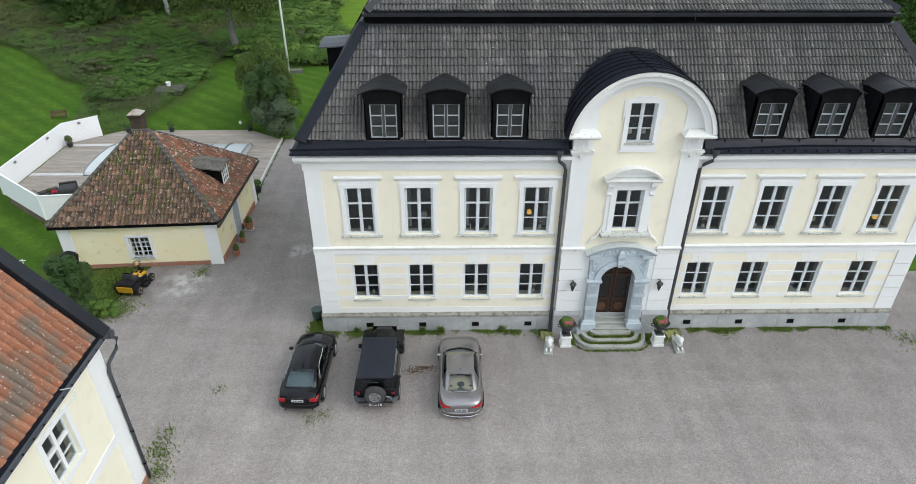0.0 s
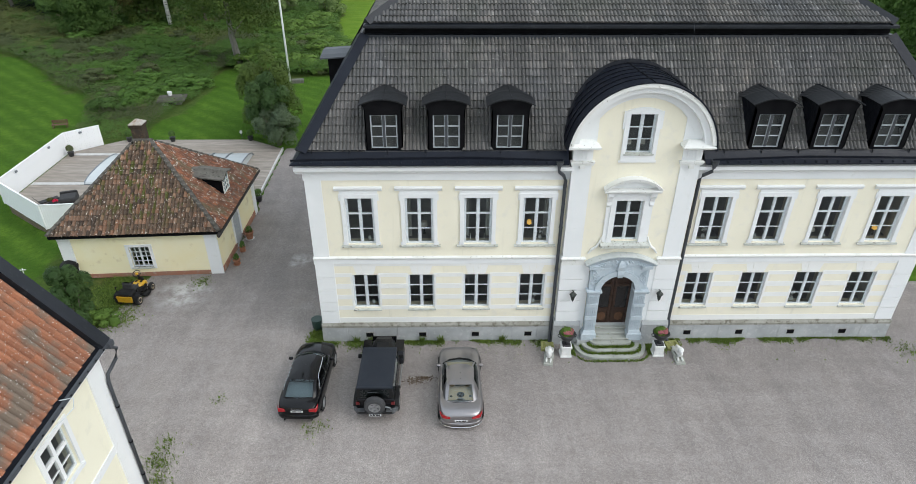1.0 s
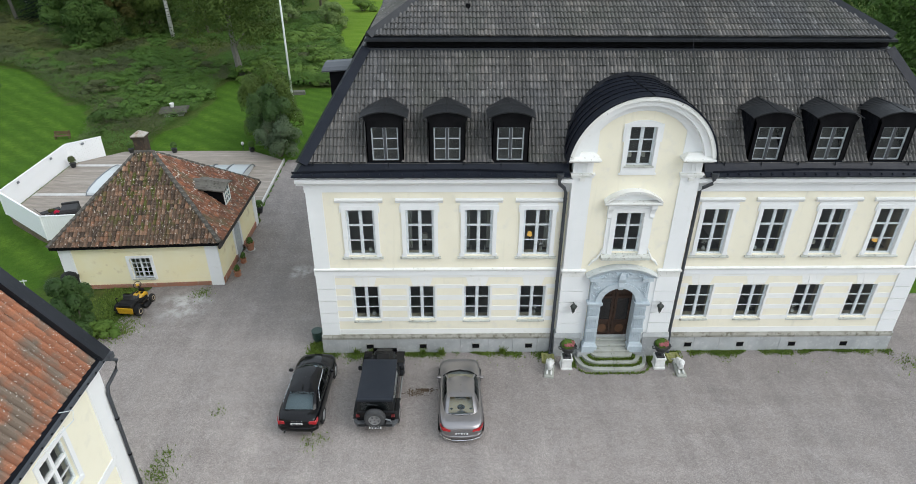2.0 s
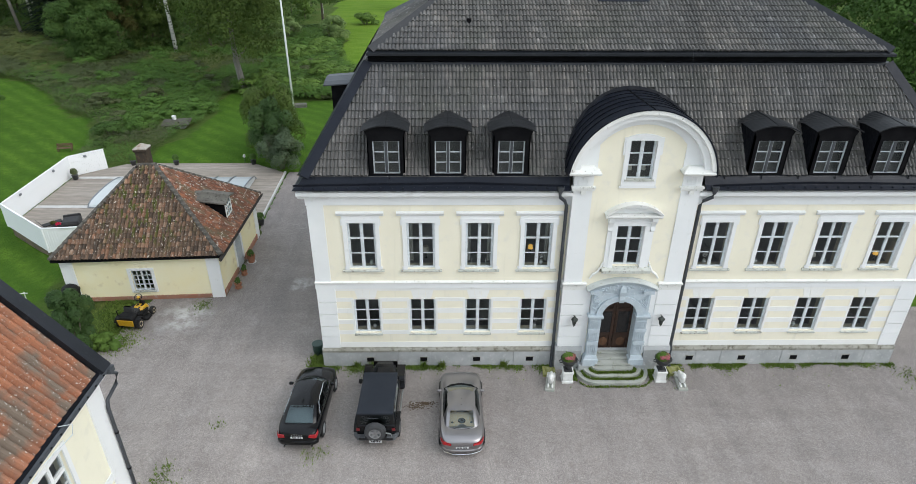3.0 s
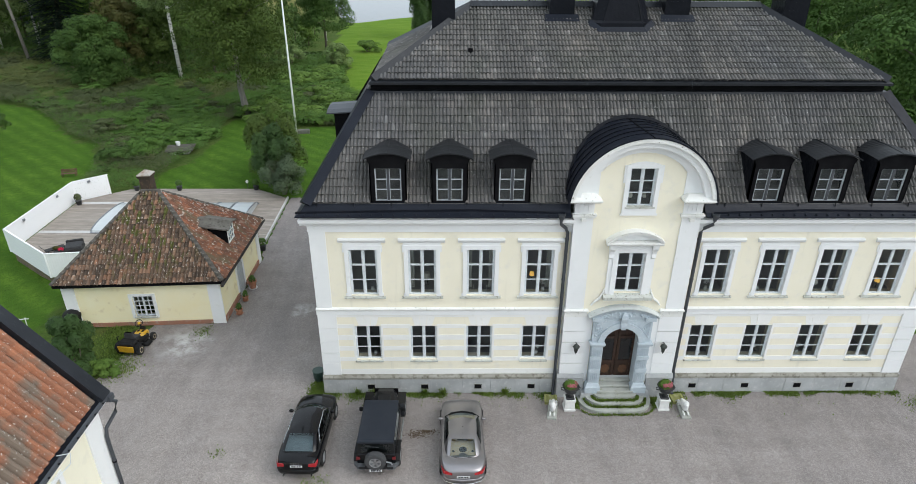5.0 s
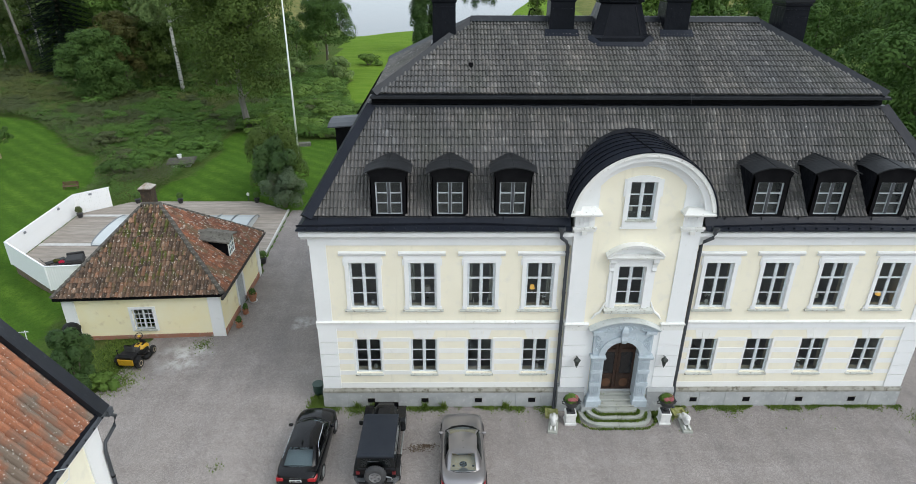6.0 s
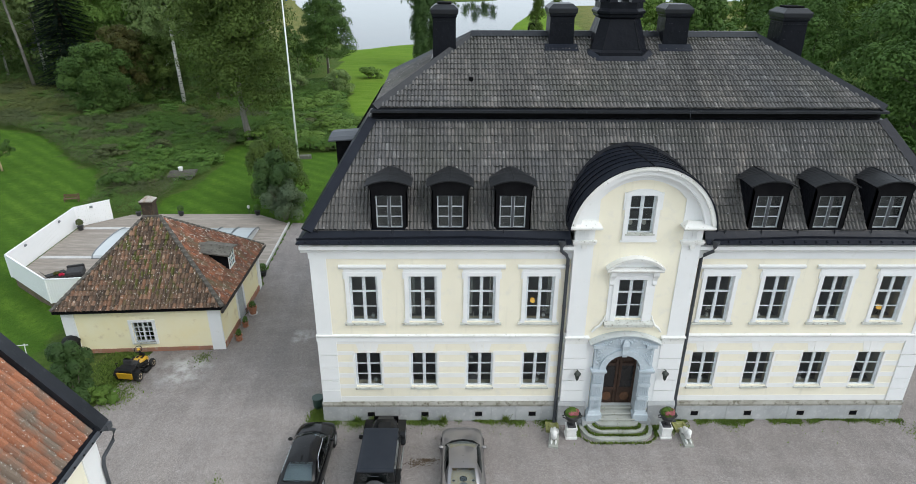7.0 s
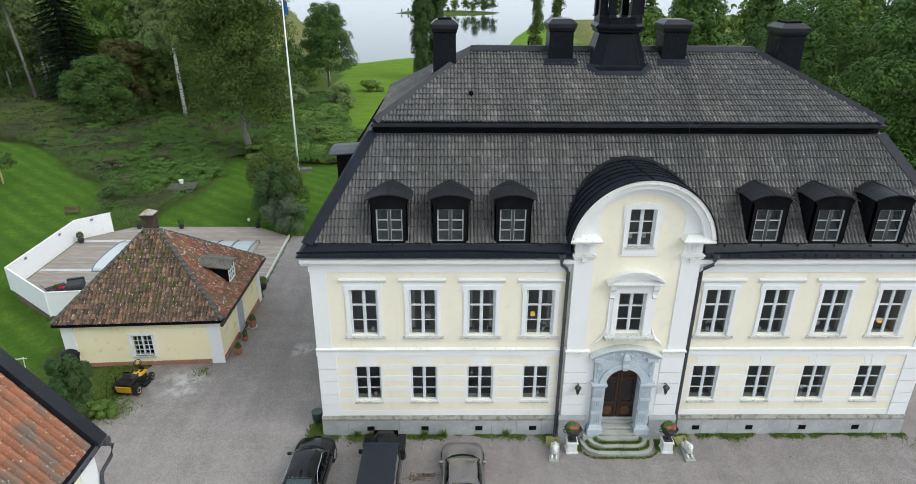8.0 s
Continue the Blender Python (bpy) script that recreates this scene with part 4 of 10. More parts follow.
def dormer(x):
    """A black dormer with a curved hood, on the front slope."""
    yf, hw, z0, z1 = -0.10, 0.75, 10.10, 12.02
    slope = lambda z: LY + (z - LZ) * (KY - LY) / (KZ - LZ)
    g = Geo()
    wall_grid(g, x - hw, x + hw, z0, z1, yf, yf + 0.12, [(x - 0.56, x + 0.56, 10.16, 11.58)])
    d = part("dormer", g, BLACKWOOD, manor, "black boarded dormer with curved sheet metal hood", fix=False)
    for s in (-1, 1):
        part("cheek", Geo().loft([[(x + s * e, yf, z0), (x + s * e, slope(z0) + 0.1, z0), (x + s * e, slope(z1) + 0.1, z1), (x + s * e, yf, z1)] for e in (hw - 0.05, hw)]), SHEET, d)
    top = cap_arc(0.92, 12.02, 0.25, 12)
    part("fascia", Geo().prism([(x + px * 0.9, pz - 0.03) for px, pz in top] + [(x - hw, 11.8), (x + hw, 11.8)], yf - 0.02, yf + 0.05), BLACKWOOD, d)
    back = [(x + px * 1.0, 1.80 - 0.42 * abs(px / 0.92) ** 1.2, 12.25 - 0.36 * abs(px / 0.92) ** 1.5) for px, pz in top]
    fr = [(x + px * 1.04, -0.24, pz) for px, pz in top]
    mid_r = [(x + px * 1.06, 0.75, pz + 0.01 + 0.02 * (1 - abs(px / 0.92))) for px, pz in top]
    g = Geo()
    n = len(top)
    under = [(a, b, c - 0.05) for a, b, c in fr]
    g.add(under + fr + mid_r + back, [(r * n + i, r * n + i + 1, (r + 1) * n + i + 1, (r + 1) * n + i) for r in range(3) for i in range(n - 1)])
    part("hood", g, HOOD, d, smooth=False)
    part("hood_seam", Geo().tube([(x, -0.25, 12.27), (x, 0.75, 12.30), (x, 1.80, 12.26)], 0.020, 5), HOOD, d)
    window(d, x, 10.16, 11.58, 0.55, yf, cross=False, frame=0.035, fmat=DORMER_SASH, deep=0.05, post=PIPE)
    part("dormer_room", Geo().box(x - 0.7, x + 0.7, 2.0, 2.05, 10.1, 12.0).box(x - 0.7, x + 0.7, yf + 0.13, 2.0, 10.06, 10.1), ROOM, d)


for x in DORMERS:
    dormer(x)
# dormer on the side slope, seen in profile
for s in (-1,):
    sd = part("side_dormer", Geo().box(*sorted((s * 11.6, s * 13.05)), 3.6, 5.1, 11.2, 12.92), BLACKWOOD, manor, "black dormer on the side slope")
    part("hood", Geo().loft([[(s * 13.35, y, z), (s * 11.2, y, z + 0.15), (s * 11.2, y, z + 0.09), (s * 13.35, y, z - 0.05)] for y, z in ((3.35, 12.92), (3.7, 13.00), (4.35, 13.06), (5.0, 13.00), (5.35, 12.92))]), SHEET_GREY, sd)


def under_vault(x, z):
    return math.hypot(x, z - CZ) < R_OUT + 0.12 or (abs(x) < 3.0 and z < 10.6)


# tiles: lower and upper slopes of the front, the west side, and the rest more coarsely
def front_low(u, v):
    z = LZ + v * (KZ - LZ) / S_LOW
    x = -LX + u
    lim = LX + (KX - LX) * (v / S_LOW) - 0.14
    if abs(x) > lim or under_vault(x, z):
        return False
    return not any(abs(x - d) < 0.72 and z < 12.0 for d in DORMERS)


S_LOW = math.hypot(KY - LY, KZ - LZ)
S_UP = math.hypot(RY - UY, RZ - UZ)
UPV = (0, (KY - LY) / S_LOW, (KZ - LZ) / S_LOW)
tile_slope(manor, (-LX, LY, LZ - 0.03), (1, 0, 0), UPV, 2 * LX, S_LOW - 0.1, front_low, (0.158, 0.36), GREY_TILE, rise=0.070,
           nearest=lambda u, v: abs(-LX + u + 7.9) < 5.2 and v < 3.2, seed=11)
tile_slope(manor, (-UX, UY - 0.06, UZ - 0.03), (1, 0, 0), (0, RY - UY, RZ - UZ), 2 * UX, S_UP,
           lambda u, v: abs(-UX + u) < UX + (RX - UX) * v / S_UP - 0.1, (0.158, 0.36), GREY_TILE, rise=0.070, seed=12)
tile_slope(manor, (-UX + 0.04, B - UY, UZ - 0.03), (0, -1, 0), (UX - RX, 0, RZ - UZ), B - 2 * UY, S_UP,
           lambda u, v: abs(u - (B - 2 * UY) / 2) < (B / 2 - UY) * (1 - v / S_UP) - 0.1, (0.158, 0.36), GREY_TILE, rise=0.070, seed=13)
tile_slope(manor, (-LX, B - LY, LZ - 0.03), (0, -1, 0), (LX - KX, 0, KZ - LZ), B - 2 * LY, math.hypot(LX - KX, KZ - LZ),
           lambda u, v: abs(u - (B / 2 - LY)) < B / 2 - LY - (KY - LY) * v / math.hypot(LX - KX, KZ - LZ) - 0.1, (0.158, 0.36), GREY_TILE, rise=0.070, seed=14)


def roof_z(x, y):
    return min(UZ + (min(y, B - y) - UY) * (RZ - UZ) / (RY - UY), UZ + (UX - abs(x)) * (RZ - UZ) / (UX - RX))


def chimney(x, y, w, d, z1, flat):
    """A chimney clad in black sheet metal, with a flared foot and a broad cap."""
    z0 = min(roof_z(x + sx * w / 2, y + sy * d / 2) for sx in (-1, 1) for sy in (-1, 1)) - 0.15
    body = Geo().loft([[(x - w / 2 - e, y - d / 2 - e, z), (x + w / 2 + e, y - d / 2 - e, z), (x + w / 2 + e, y + d / 2 + e, z), (x - w / 2 - e, y + d / 2 + e, z)]
                       for z, e in ((z0, 0.12), (z0 + 0.25, 0.1), (z0 + 0.32, 0.02), (z1 - 0.62, 0.0), (z1 - 0.56, 0.05), (z1 - 0.5, 0.05))])
    c = part("chimney", body, SHEET, manor, "chimney clad in black sheet metal")
    part("chimney_cap", Geo().loft([[(x - w / 2 - e, y - d / 2 - e, z), (x + w / 2 + e, y - d / 2 - e, z), (x + w / 2 + e, y + d / 2 + e, z), (x - w / 2 - e, y + d / 2 + e, z)]
                                    for z, e in ((z1 - 0.5, 0.04), (z1 - 0.42, 0.10), (z1 - 0.26, 0.12), (z1 - 0.22, 0.11), (z1 - 0.04, -0.10))]), CAP, c)
    if flat:
        part("flue", Geo().box(x - w / 2 + 0.2, x + w / 2 - 0.2, y - d / 2 + 0.2, y + d / 2 - 0.2, z1 - 0.05, z1 + 0.05), BLACKWOOD, c)
    for k in range(5):
        zz = z0 + 0.55 + 0.34 * k
        if zz < z1 - 0.7:
            part("sheet_seam", Geo().box(x - w / 2 - 0.012, x + w / 2 + 0.012, y - d / 2 - 0.012, y + d / 2 + 0.012, zz, zz + 0.025), SHEET, c)
    zb = roof_z(x, y - d / 2)
    if abs(x) > 8:
        return
    part("chimney_apron", Geo().add([(x - w / 2 - 0.25, y - d / 2 - 0.35, roof_z(x, y - d / 2 - 0.35) + 0.12), (x + w / 2 + 0.25, y - d / 2 - 0.35, roof_z(x, y - d / 2 - 0.35) + 0.12), (x + w / 2 + 0.2, y - d / 2, zb + 0.2), (x - w / 2 - 0.2, y - d / 2, zb + 0.2)], [(0, 1, 2, 3)]), SHEET_NAVY, c)


chimney(-2.66, 7.2, 1.12, 1.2, 18.55, False)
chimney(2.72, 7.2, 1.12, 1.2, 18.55, False)
chimney(-8.15, 7.0, 1.05, 1.3, 18.50, True)
chimney(8.25, 7.2, 1.15, 1.3, 18.40, True)


def turret():
    """The roof turret: a flared foot, an eight-sided base, moulding, open lantern and small dome."""
    def octo(w, z, cut=0.42):
        """A square of half width w with its corners cut off."""
        e = w * (1 - cut)
        return [(0.04 + px, 7.2 + py, z) for px, py in ((w, -e), (w, e), (e, w), (-e, w), (-w, e), (-w, -e), (-e, -w), (e, -w))]
    t = part("turret", Geo().loft([octo(1.44, 15.9, 0.3), octo(1.40, 16.45, 0.3), octo(1.30, 16.55, 0.34), octo(0.96, 17.80), octo(0.93, 17.88), octo(1.05, 17.97), octo(1.05, 18.06), octo(1.12, 18.12), octo(1.12, 18.22), octo(1.0, 18.34), octo(0.99, 18.62)]), SHEET, manor, "roof turret in black sheet metal with open lantern")
    for k, (cx, cy, z) in enumerate(octo(0.86, 0)):
        part("lantern_post", Geo().loft([[(cx - q, cy - q, z), (cx + q, cy - q, z), (cx + q, cy + q, z), (cx - q, cy + q, z)] for z, q in ((18.6, 0.2), (18.72, 0.16), (20.2, 0.16), (20.4, 0.2))]), SHEET, t)
    for sx in (-1, 1):
        part("edge_seam", Geo().tube([(0.04 + sx * 1.30 * 0.66, 7.2 - 1.31, 16.56), (0.04 + sx * 0.96 * 0.58, 7.2 - 0.97, 17.80)], 0.022, 5), SHEET, t)
    skirt = [[(px, py, roof_z(px, py) + h) for px, py, pz in octo(w, 0, 0.3)] for w, h in ((1.58, 0.12), (1.40, 0.22))]
    part("turret_apron", Geo().loft(skirt, caps=False), SHEET_NAVY, t)
    part("lantern_dome", Geo().loft([octo(1.08, 20.4), octo(1.14, 20.55), octo(0.95, 20.8), octo(0.7, 21.4), octo(0.28, 21.9), octo(0.09, 22.6), octo(0.03, 23.6)]), SHEET, t)


turret()
# small roof fittings
part("roof_hatch", Geo().box(-7.05, -6.85, 4.4, 4.6, 15.28, 15.55), BLACKWOOD, manor)
part("roof_hook", Geo().tube([(-4.1, 7.5, 17.0), (-4.1, 7.5, 17.42), (-4.03, 7.5, 17.54), (-3.9, 7.5, 17.56), (-3.82, 7.5, 17.46)], 0.03, 6), BLACKWOOD, manor)
part("aerial_wire", Geo().tube([(2.45, 3.0, 14.6), (2.3, 2.95, 14.75), (2.55, 2.9, 14.5), (2.6, 2.6, 13.4)], 0.006, 5), PIPE, manor)

for s in (-1, 1):
    px_ = 2.85
    jog = [(s * 3.22, -0.44, 9.66), (s * 3.22, -0.44, 9.40), (s * 3.2, -0.40, 9.22), (s * (px_ + 0.1), -0.2, 8.95), (s * px_, -0.15, 8.72), (s * px_, -0.15, 1.4), (s * (px_ + 0.02), -0.2, 1.1), (s * (px_ + 0.03), -0.22, 0.25), (s * (px_ + 0.05), -0.42, 0.15)]
    dp = part("downpipe", Geo().tube(jog, 0.075, 10), PIPE, manor, "dark grey rainwater downpipe", smooth=True)
    part("rain_hopper", Geo().lathe([(0.08, 9.45), (0.16, 9.6), (0.17, 9.72)], s * 3.22, -0.44, 10), PIPE, dp)
    for z in (2.2, 4.2, 6.4, 8.4):
        part("pipe_clip", Geo().lathe([(0.09, z), (0.09, z + 0.05)], s * px_, -0.15, 10), PIPE, dp)

# lamps beside the door
for s in (-1, 1):
    x, y = s * 2.02 - 0.03, PROUD - 0.30
    lamp = thing("wall_lantern", "dark bronze wall lantern beside the entrance door", "lantern", "lanterns beside the door", at=pose(x, y, 3.02) @ Matrix.Diagonal((0.86, 0.86, 0.86, 1)))
    part("lantern_glass", Geo().loft([[(r * math.cos(t), r * math.sin(t), z) for t in (math.pi / 3 * k for k in range(6))] for r, z in ((0.08, -0.24), (0.16, 0.08))]), LEADEN, lamp)
    part("lantern_roof", Geo().lathe([(0.2, 0.08), (0.15, 0.16), (0.05, 0.24), (0.02, 0.32)], 0, 0, 6), LEADEN, lamp)
    part("lantern_tip", Geo().lathe([(0.01, -0.40), (0.04, -0.32), (0.09, -0.24)], 0, 0, 6), LEADEN, lamp)
    part("bracket", Geo().tube([(0, 0.0, 0.2), (0, 0.15, 0.26), (0, 0.29, 0.15)], 0.022, 6), LEADEN, lamp)


# ---- ground, yard and water ----
def ease(a, b, t):
    k = min(1, max(0, (t - a) / (b - a)))
    return k * k * (3 - 2 * k)


SHORE = [(-4000, 900), (-300, 600), (-112, 420), (-70, 275), (-36, 166), (-22, 173), (5, 191), (12, 206), (18, 244), (38, 324), (58, 342), (75, 352), (110, 380), (300, 420), (4000, 700)]


def shore_y(x):
    return float(np.interp(x, [p[0] for p in SHORE], [p[1] for p in SHORE])) + 2.0 * math.sin(x * 0.23)


def ground_z(x, y):
    """Level yard, lower lawn to the west, and a long fall to the lake."""
    west = ease(-30, -35.5, x) * ease(-6, 10, y) * ease(33, 26, y) * 0.75 + ease(-33, -44, x) * ease(24, 34, y) * 0.9
    back = ease(27, 60, y) * 1.0 + ease(60, 165, y) * 1.6
    z = -max(west, back)
    if y < 26 and x > -31:
        z = 0.0
    d = shore_y(x) - y
    bump = 0.12 * noise.noise(Vector((x * 0.11, y * 0.11, 0))) * ease(28, 45, y)
    z += bump
    if y > 60:
        z = -3.9 + (z + 3.9) * ease(-8, 22, d)
    if y > 1500:
        z = -3.9 + 6 * ease(1500, 1700, y)
    return z


def inside_poly(x, y, poly):
    c = False
    for (x0, y0), (x1, y1) in zip(poly, poly[1:] + poly[:1]):
        if (y0 > y) != (y1 > y) and x < (x1 - x0) * (y - y0) / (y1 - y0) + x0:
            c = not c
    return c


# lawns as plan outlines
LAWNS = [[(-75, 62), (-63, 58), (-56, 51), (-50.5, 45), (-46, 41), (-43.5, 38), (-42, 33), (-41, 27), (-31, 26), (-31, -60), (-160, -60), (-160, 40), (-75, 40)],
         [(-35.2, 26.5), (-34.4, 29), (-33.6, 33), (-33.2, 38), (-33.6, 43), (-34.6, 48), (-34.2, 51.6), (-32.2, 52.6), (-30.4, 50.0), (-29, 46.5), (-27, 47.2), (-22, 48), (-10, 48), (-10, 14), (-38, 14)],
         [(-21, 64), (-24, 70), (-25.3, 86), (-30, 92), (-34, 135), (-37, 170), (8, 200), (60, 200), (60, 48), (-12, 48), (-14, 60)],
         [(8, 190), (34, 190), (38, 210), (54, 330), (36, 326), (16, 240)],
         [(13, -60), (13, 60), (200, 60), (200, -60)]]
EAST_REEDS = [(35, 192), (39, 210), (56, 335), (160, 400), (160, 192)]
FIELD = [(-420, 620), (-112, 425), (-70, 280), (-42, 172), (-52, 160), (-100, 230), (-420, 420)]


def lawn_mask(x, y):
    return any(inside_poly(x, y, p) for p in LAWNS)


def axis(stops):
    out = []
    for (a, step), (b, _) in zip(stops, stops[1:]):
        out += list(np.arange(a, b, step))
    return out + [stops[-1][0]]


gx = axis([(-4500, 500), (-1500, 120), (-400, 20), (-120, 4), (-80, 1.6), (30, 4), (90, 15), (400, 120), (1500, 500), (4500, 1)])
gy = axis([(-3000, 500), (-500, 80), (-90, 8), (-10, 1.6), (110, 3.5), (360, 20), (700, 100), (1700, 600), (4700, 1)])
g = Geo()
g.v = [(x, y, ground_z(x, y) - (0.05 if -31 < x < 61 and -62 < y < 27 else 0.0)) for y in gy for x in gx]
nx = len(gx)
g.f = [(j * nx + i, j * nx + i + 1, (j + 1) * nx + i + 1, (j + 1) * nx + i) for j in range(len(gy) - 1) for i in range(nx - 1)]

gm, n, l, b = shade("lawn_and_rough_grass")
mask = n.new("ShaderNodeAttribute")
mask.attribute_name = "mown"
reed = n.new("ShaderNodeAttribute")
reed.attribute_name = "reeds"
wob = noisy(n, l, 0.9, 4, 0.3, 0.7)
add = n.new("ShaderNodeMath")
add.operation = "MULTIPLY_ADD"
l.new(wob, add.inputs[0])
add.inputs[1].default_value = 0.5
l.new(mask.outputs["Fac"], add.inputs[2])
edge = n.new("ShaderNodeMapRange")
edge.inputs["From Min"].default_value, edge.inputs["From Max"].default_value = 0.62, 0.88
l.new(add.outputs[0], edge.inputs["Value"])
mown = mixed(n, l, noisy(n, l, 0.14, 4, 0.3, 0.7), (0.078, 0.162, 0.020), (0.125, 0.222, 0.029))
stripe = n.new("ShaderNodeTexWave")         # mowing lanes along the lawn's edge
lane = n.new("ShaderNodeMapping")
lane.inputs["Rotation"].default_value = (0, 0, radians(-49))
tcw = n.new("ShaderNodeTexCoord")
l.new(tcw.outputs["Object"], lane.inputs["Vector"])
l.new(lane.outputs["Vector"], stripe.inputs["Vector"])
stripe.inputs["Scale"].default_value, stripe.inputs["Distortion"].default_value = 0.19, 2.4
stripe.inputs["Detail"].default_value, stripe.inputs["Detail Scale"].default_value = 3.0, 0.35
weak = n.new("ShaderNodeMath")
weak.operation = "MULTIPLY"
weak.inputs[1].default_value = 0.6
l.new(stripe.outputs["Fac"], weak.inputs[0])
mown = mixed(n, l, weak.outputs[0], mown, (0.046, 0.108, 0.014))
mown = mixed(n, l, noisy(n, l, 0.5, 5, 0.42, 0.75, rough=0.65), mown, (0.052, 0.118, 0.016))
mown = mixed(n, l, noisy(n, l, 2.4, 6, 0.45, 0.75, rough=0.75), mown, (0.050, 0.108, 0.014))
mown = mixed(n, l, noisy(n, l, 7, 6, 0.42, 0.80, rough=0.8), mown, (0.042, 0.092, 0.014))
mown = mixed(n, l, noisy(n, l, 1.3, 5, 0.58, 0.85, rough=0.7), mown, (0.135, 0.205, 0.034))
meadow = n.new("ShaderNodeAttribute")
meadow.attribute_name = "meadow"
mown = mixed(n, l, meadow.outputs["Fac"], mown, mixed(n, l, noisy(n, l, 0.25, 5, 0.3, 0.7, stretch=(1, 3, 1)), (0.105, 0.200, 0.020), (0.155, 0.245, 0.034)))
wild = mixed(n, l, noisy(n, l, 0.3, 5, 0.35, 0.65), (0.075, 0.130, 0.028), (0.115, 0.135, 0.042))
wild = mixed(n, l, noisy(n, l, 4, 5, 0.35, 0.7), wild, (0.052, 0.092, 0.020))
col = mixed(n, l, edge.outputs["Result"], wild, mown)
col = mixed(n, l, reed.outputs["Fac"], col, mixed(n, l, noisy(n, l, 0.5, 5), (0.20, 0.19, 0.07), (0.12, 0.14, 0.045)))
l.new(col, b.inputs["Base Color"])
b.inputs["Roughness"].default_value = 0.95
b.inputs["Specular IOR Level"].default_value = 0.04
bumped(n, l, b, noisy(n, l, 9, 5, 0.2, 0.8), 0.9, 0.12)
ground = part("ground", g, gm, None, fix=False, smooth=True)
tagged(ground, "mown green lawns and rough grassland down to the lake", "ground", kind="structure")
at = ground.data.attributes.new("mown", "FLOAT", "POINT")
at.data.foreach_set("value", [1.0 if lawn_mask(x, y) else 0.0 for x, y, z in g.v])
at = ground.data.attributes.new("meadow", "FLOAT", "POINT")
at.data.foreach_set("value", [ease(56, 70, y) if x > -60 else 0.0 for x, y, z in g.v])
at = ground.data.attributes.new("reeds", "FLOAT", "POINT")
at.data.foreach_set("value", [sum(inside_poly(x + dx, y + dy, FIELD if x < 0 else EAST_REEDS) for dx in (-5, 0, 5) for dy in (-6, 0, 6)) / 9.0 if y > 100 else 0.0 for x, y, z in g.v])

# gravel yard with an uneven edge
YARD = [(60, -60), (60, 4.2), (24, 4.4), (18.6, 4.7), (16.6, 5.4), (15.0, 6.6), (13.9, 6.4), (13.9, -0.02), (-13.9, -0.02), (-14.0, 14.5), (-16.5, 19.5), (-19, 24.8),
        (-21.2, 24.6), (-21.0, 15.6), (-20.7, 14.0), (-20.7, 6.08), (-24.6, 6.08), (-24.9, 4.8), (-25.1, 3.5), (-25.3, 2.4), (-25.4, 1.5), (-26.2, 0.4), (-27.6, -1.2), (-29.0, -4), (-30.0, -9), (-30, -60)]
rng = random.Random(8)
outline = []
for (x0, y0), (x1, y1) in zip(YARD, YARD[1:] + YARD[:1]):
    steps = max(1, int(math.hypot(x1 - x0, y1 - y0) / 0.35)) if y0 > -20 and y1 > -20 and not (abs(y0 + 0.02) < 0.03 and abs(y1 + 0.02) < 0.03) else 1
    for k in range(steps):
        t = k / steps
        j = 0.12 if steps > 1 else 0
        outline.append((x0 + (x1 - x0) * t + rng.uniform(-j, j), y0 + (y1 - y0) * t + rng.uniform(-j, j)))
bm = bmesh.new()
face = bm.faces.new([bm.verts.new((x, y, 0.0)) for x, y in outline])
bmesh.ops.triangulate(bm, faces=[face])
me = bpy.data.meshes.new("gravel_yard")
bm.to_mesh(me)
bm.free()
gv, n, l, b = shade("grey_pink_gravel")
pebble = n.new("ShaderNodeTexVoronoi")
pebble.inputs["Scale"].default_value = 34
tc = n.new("ShaderNodeTexCoord")
l.new(tc.outputs["Object"], pebble.inputs["Vector"])
sep = n.new("ShaderNodeSeparateColor")
l.new(pebble.outputs["Color"], sep.inputs["Color"])
col = ramp(n, l, sep.outputs["Red"], [(0.0, (0.274, 0.254, 0.248)), (0.3, (0.340, 0.315, 0.306)), (0.75, (0.398, 0.369, 0.359)), (1.0, (0.500, 0.466, 0.452))])


def toned(c, value, dark, light):
    """The colour multiplied by a tone that runs from dark to light."""
    return mixed(n, l, 1.0, c, ramp(n, l, value, [(0.0, dark), (1.0, light)]), "MULTIPLY")


col = toned(col, noisy(n, l, 0.16, 6, 0.28, 0.72, rough=0.6), (0.90, 0.885, 0.875), (1.0, 0.995, 0.99))
col = toned(col, noisy(n, l, 0.9, 6, 0.30, 0.72, rough=0.65), (0.88, 0.87, 0.865), (1.0, 1.0, 1.0))
col = toned(col, noisy(n, l, 5.0, 5, 0.30, 0.70, rough=0.7), (0.82, 0.81, 0.80), (1.0, 1.0, 1.0))
split, ragged, span = n.new("ShaderNodeSeparateXYZ"), n.new("ShaderNodeMath"), n.new("ShaderNodeMapRange")      # shade put into the colour: paler out in the yard, darker along the house
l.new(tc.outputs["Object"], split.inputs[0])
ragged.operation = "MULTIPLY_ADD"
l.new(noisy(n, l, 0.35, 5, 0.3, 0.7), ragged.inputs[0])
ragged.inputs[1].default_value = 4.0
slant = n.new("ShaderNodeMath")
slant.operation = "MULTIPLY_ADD"
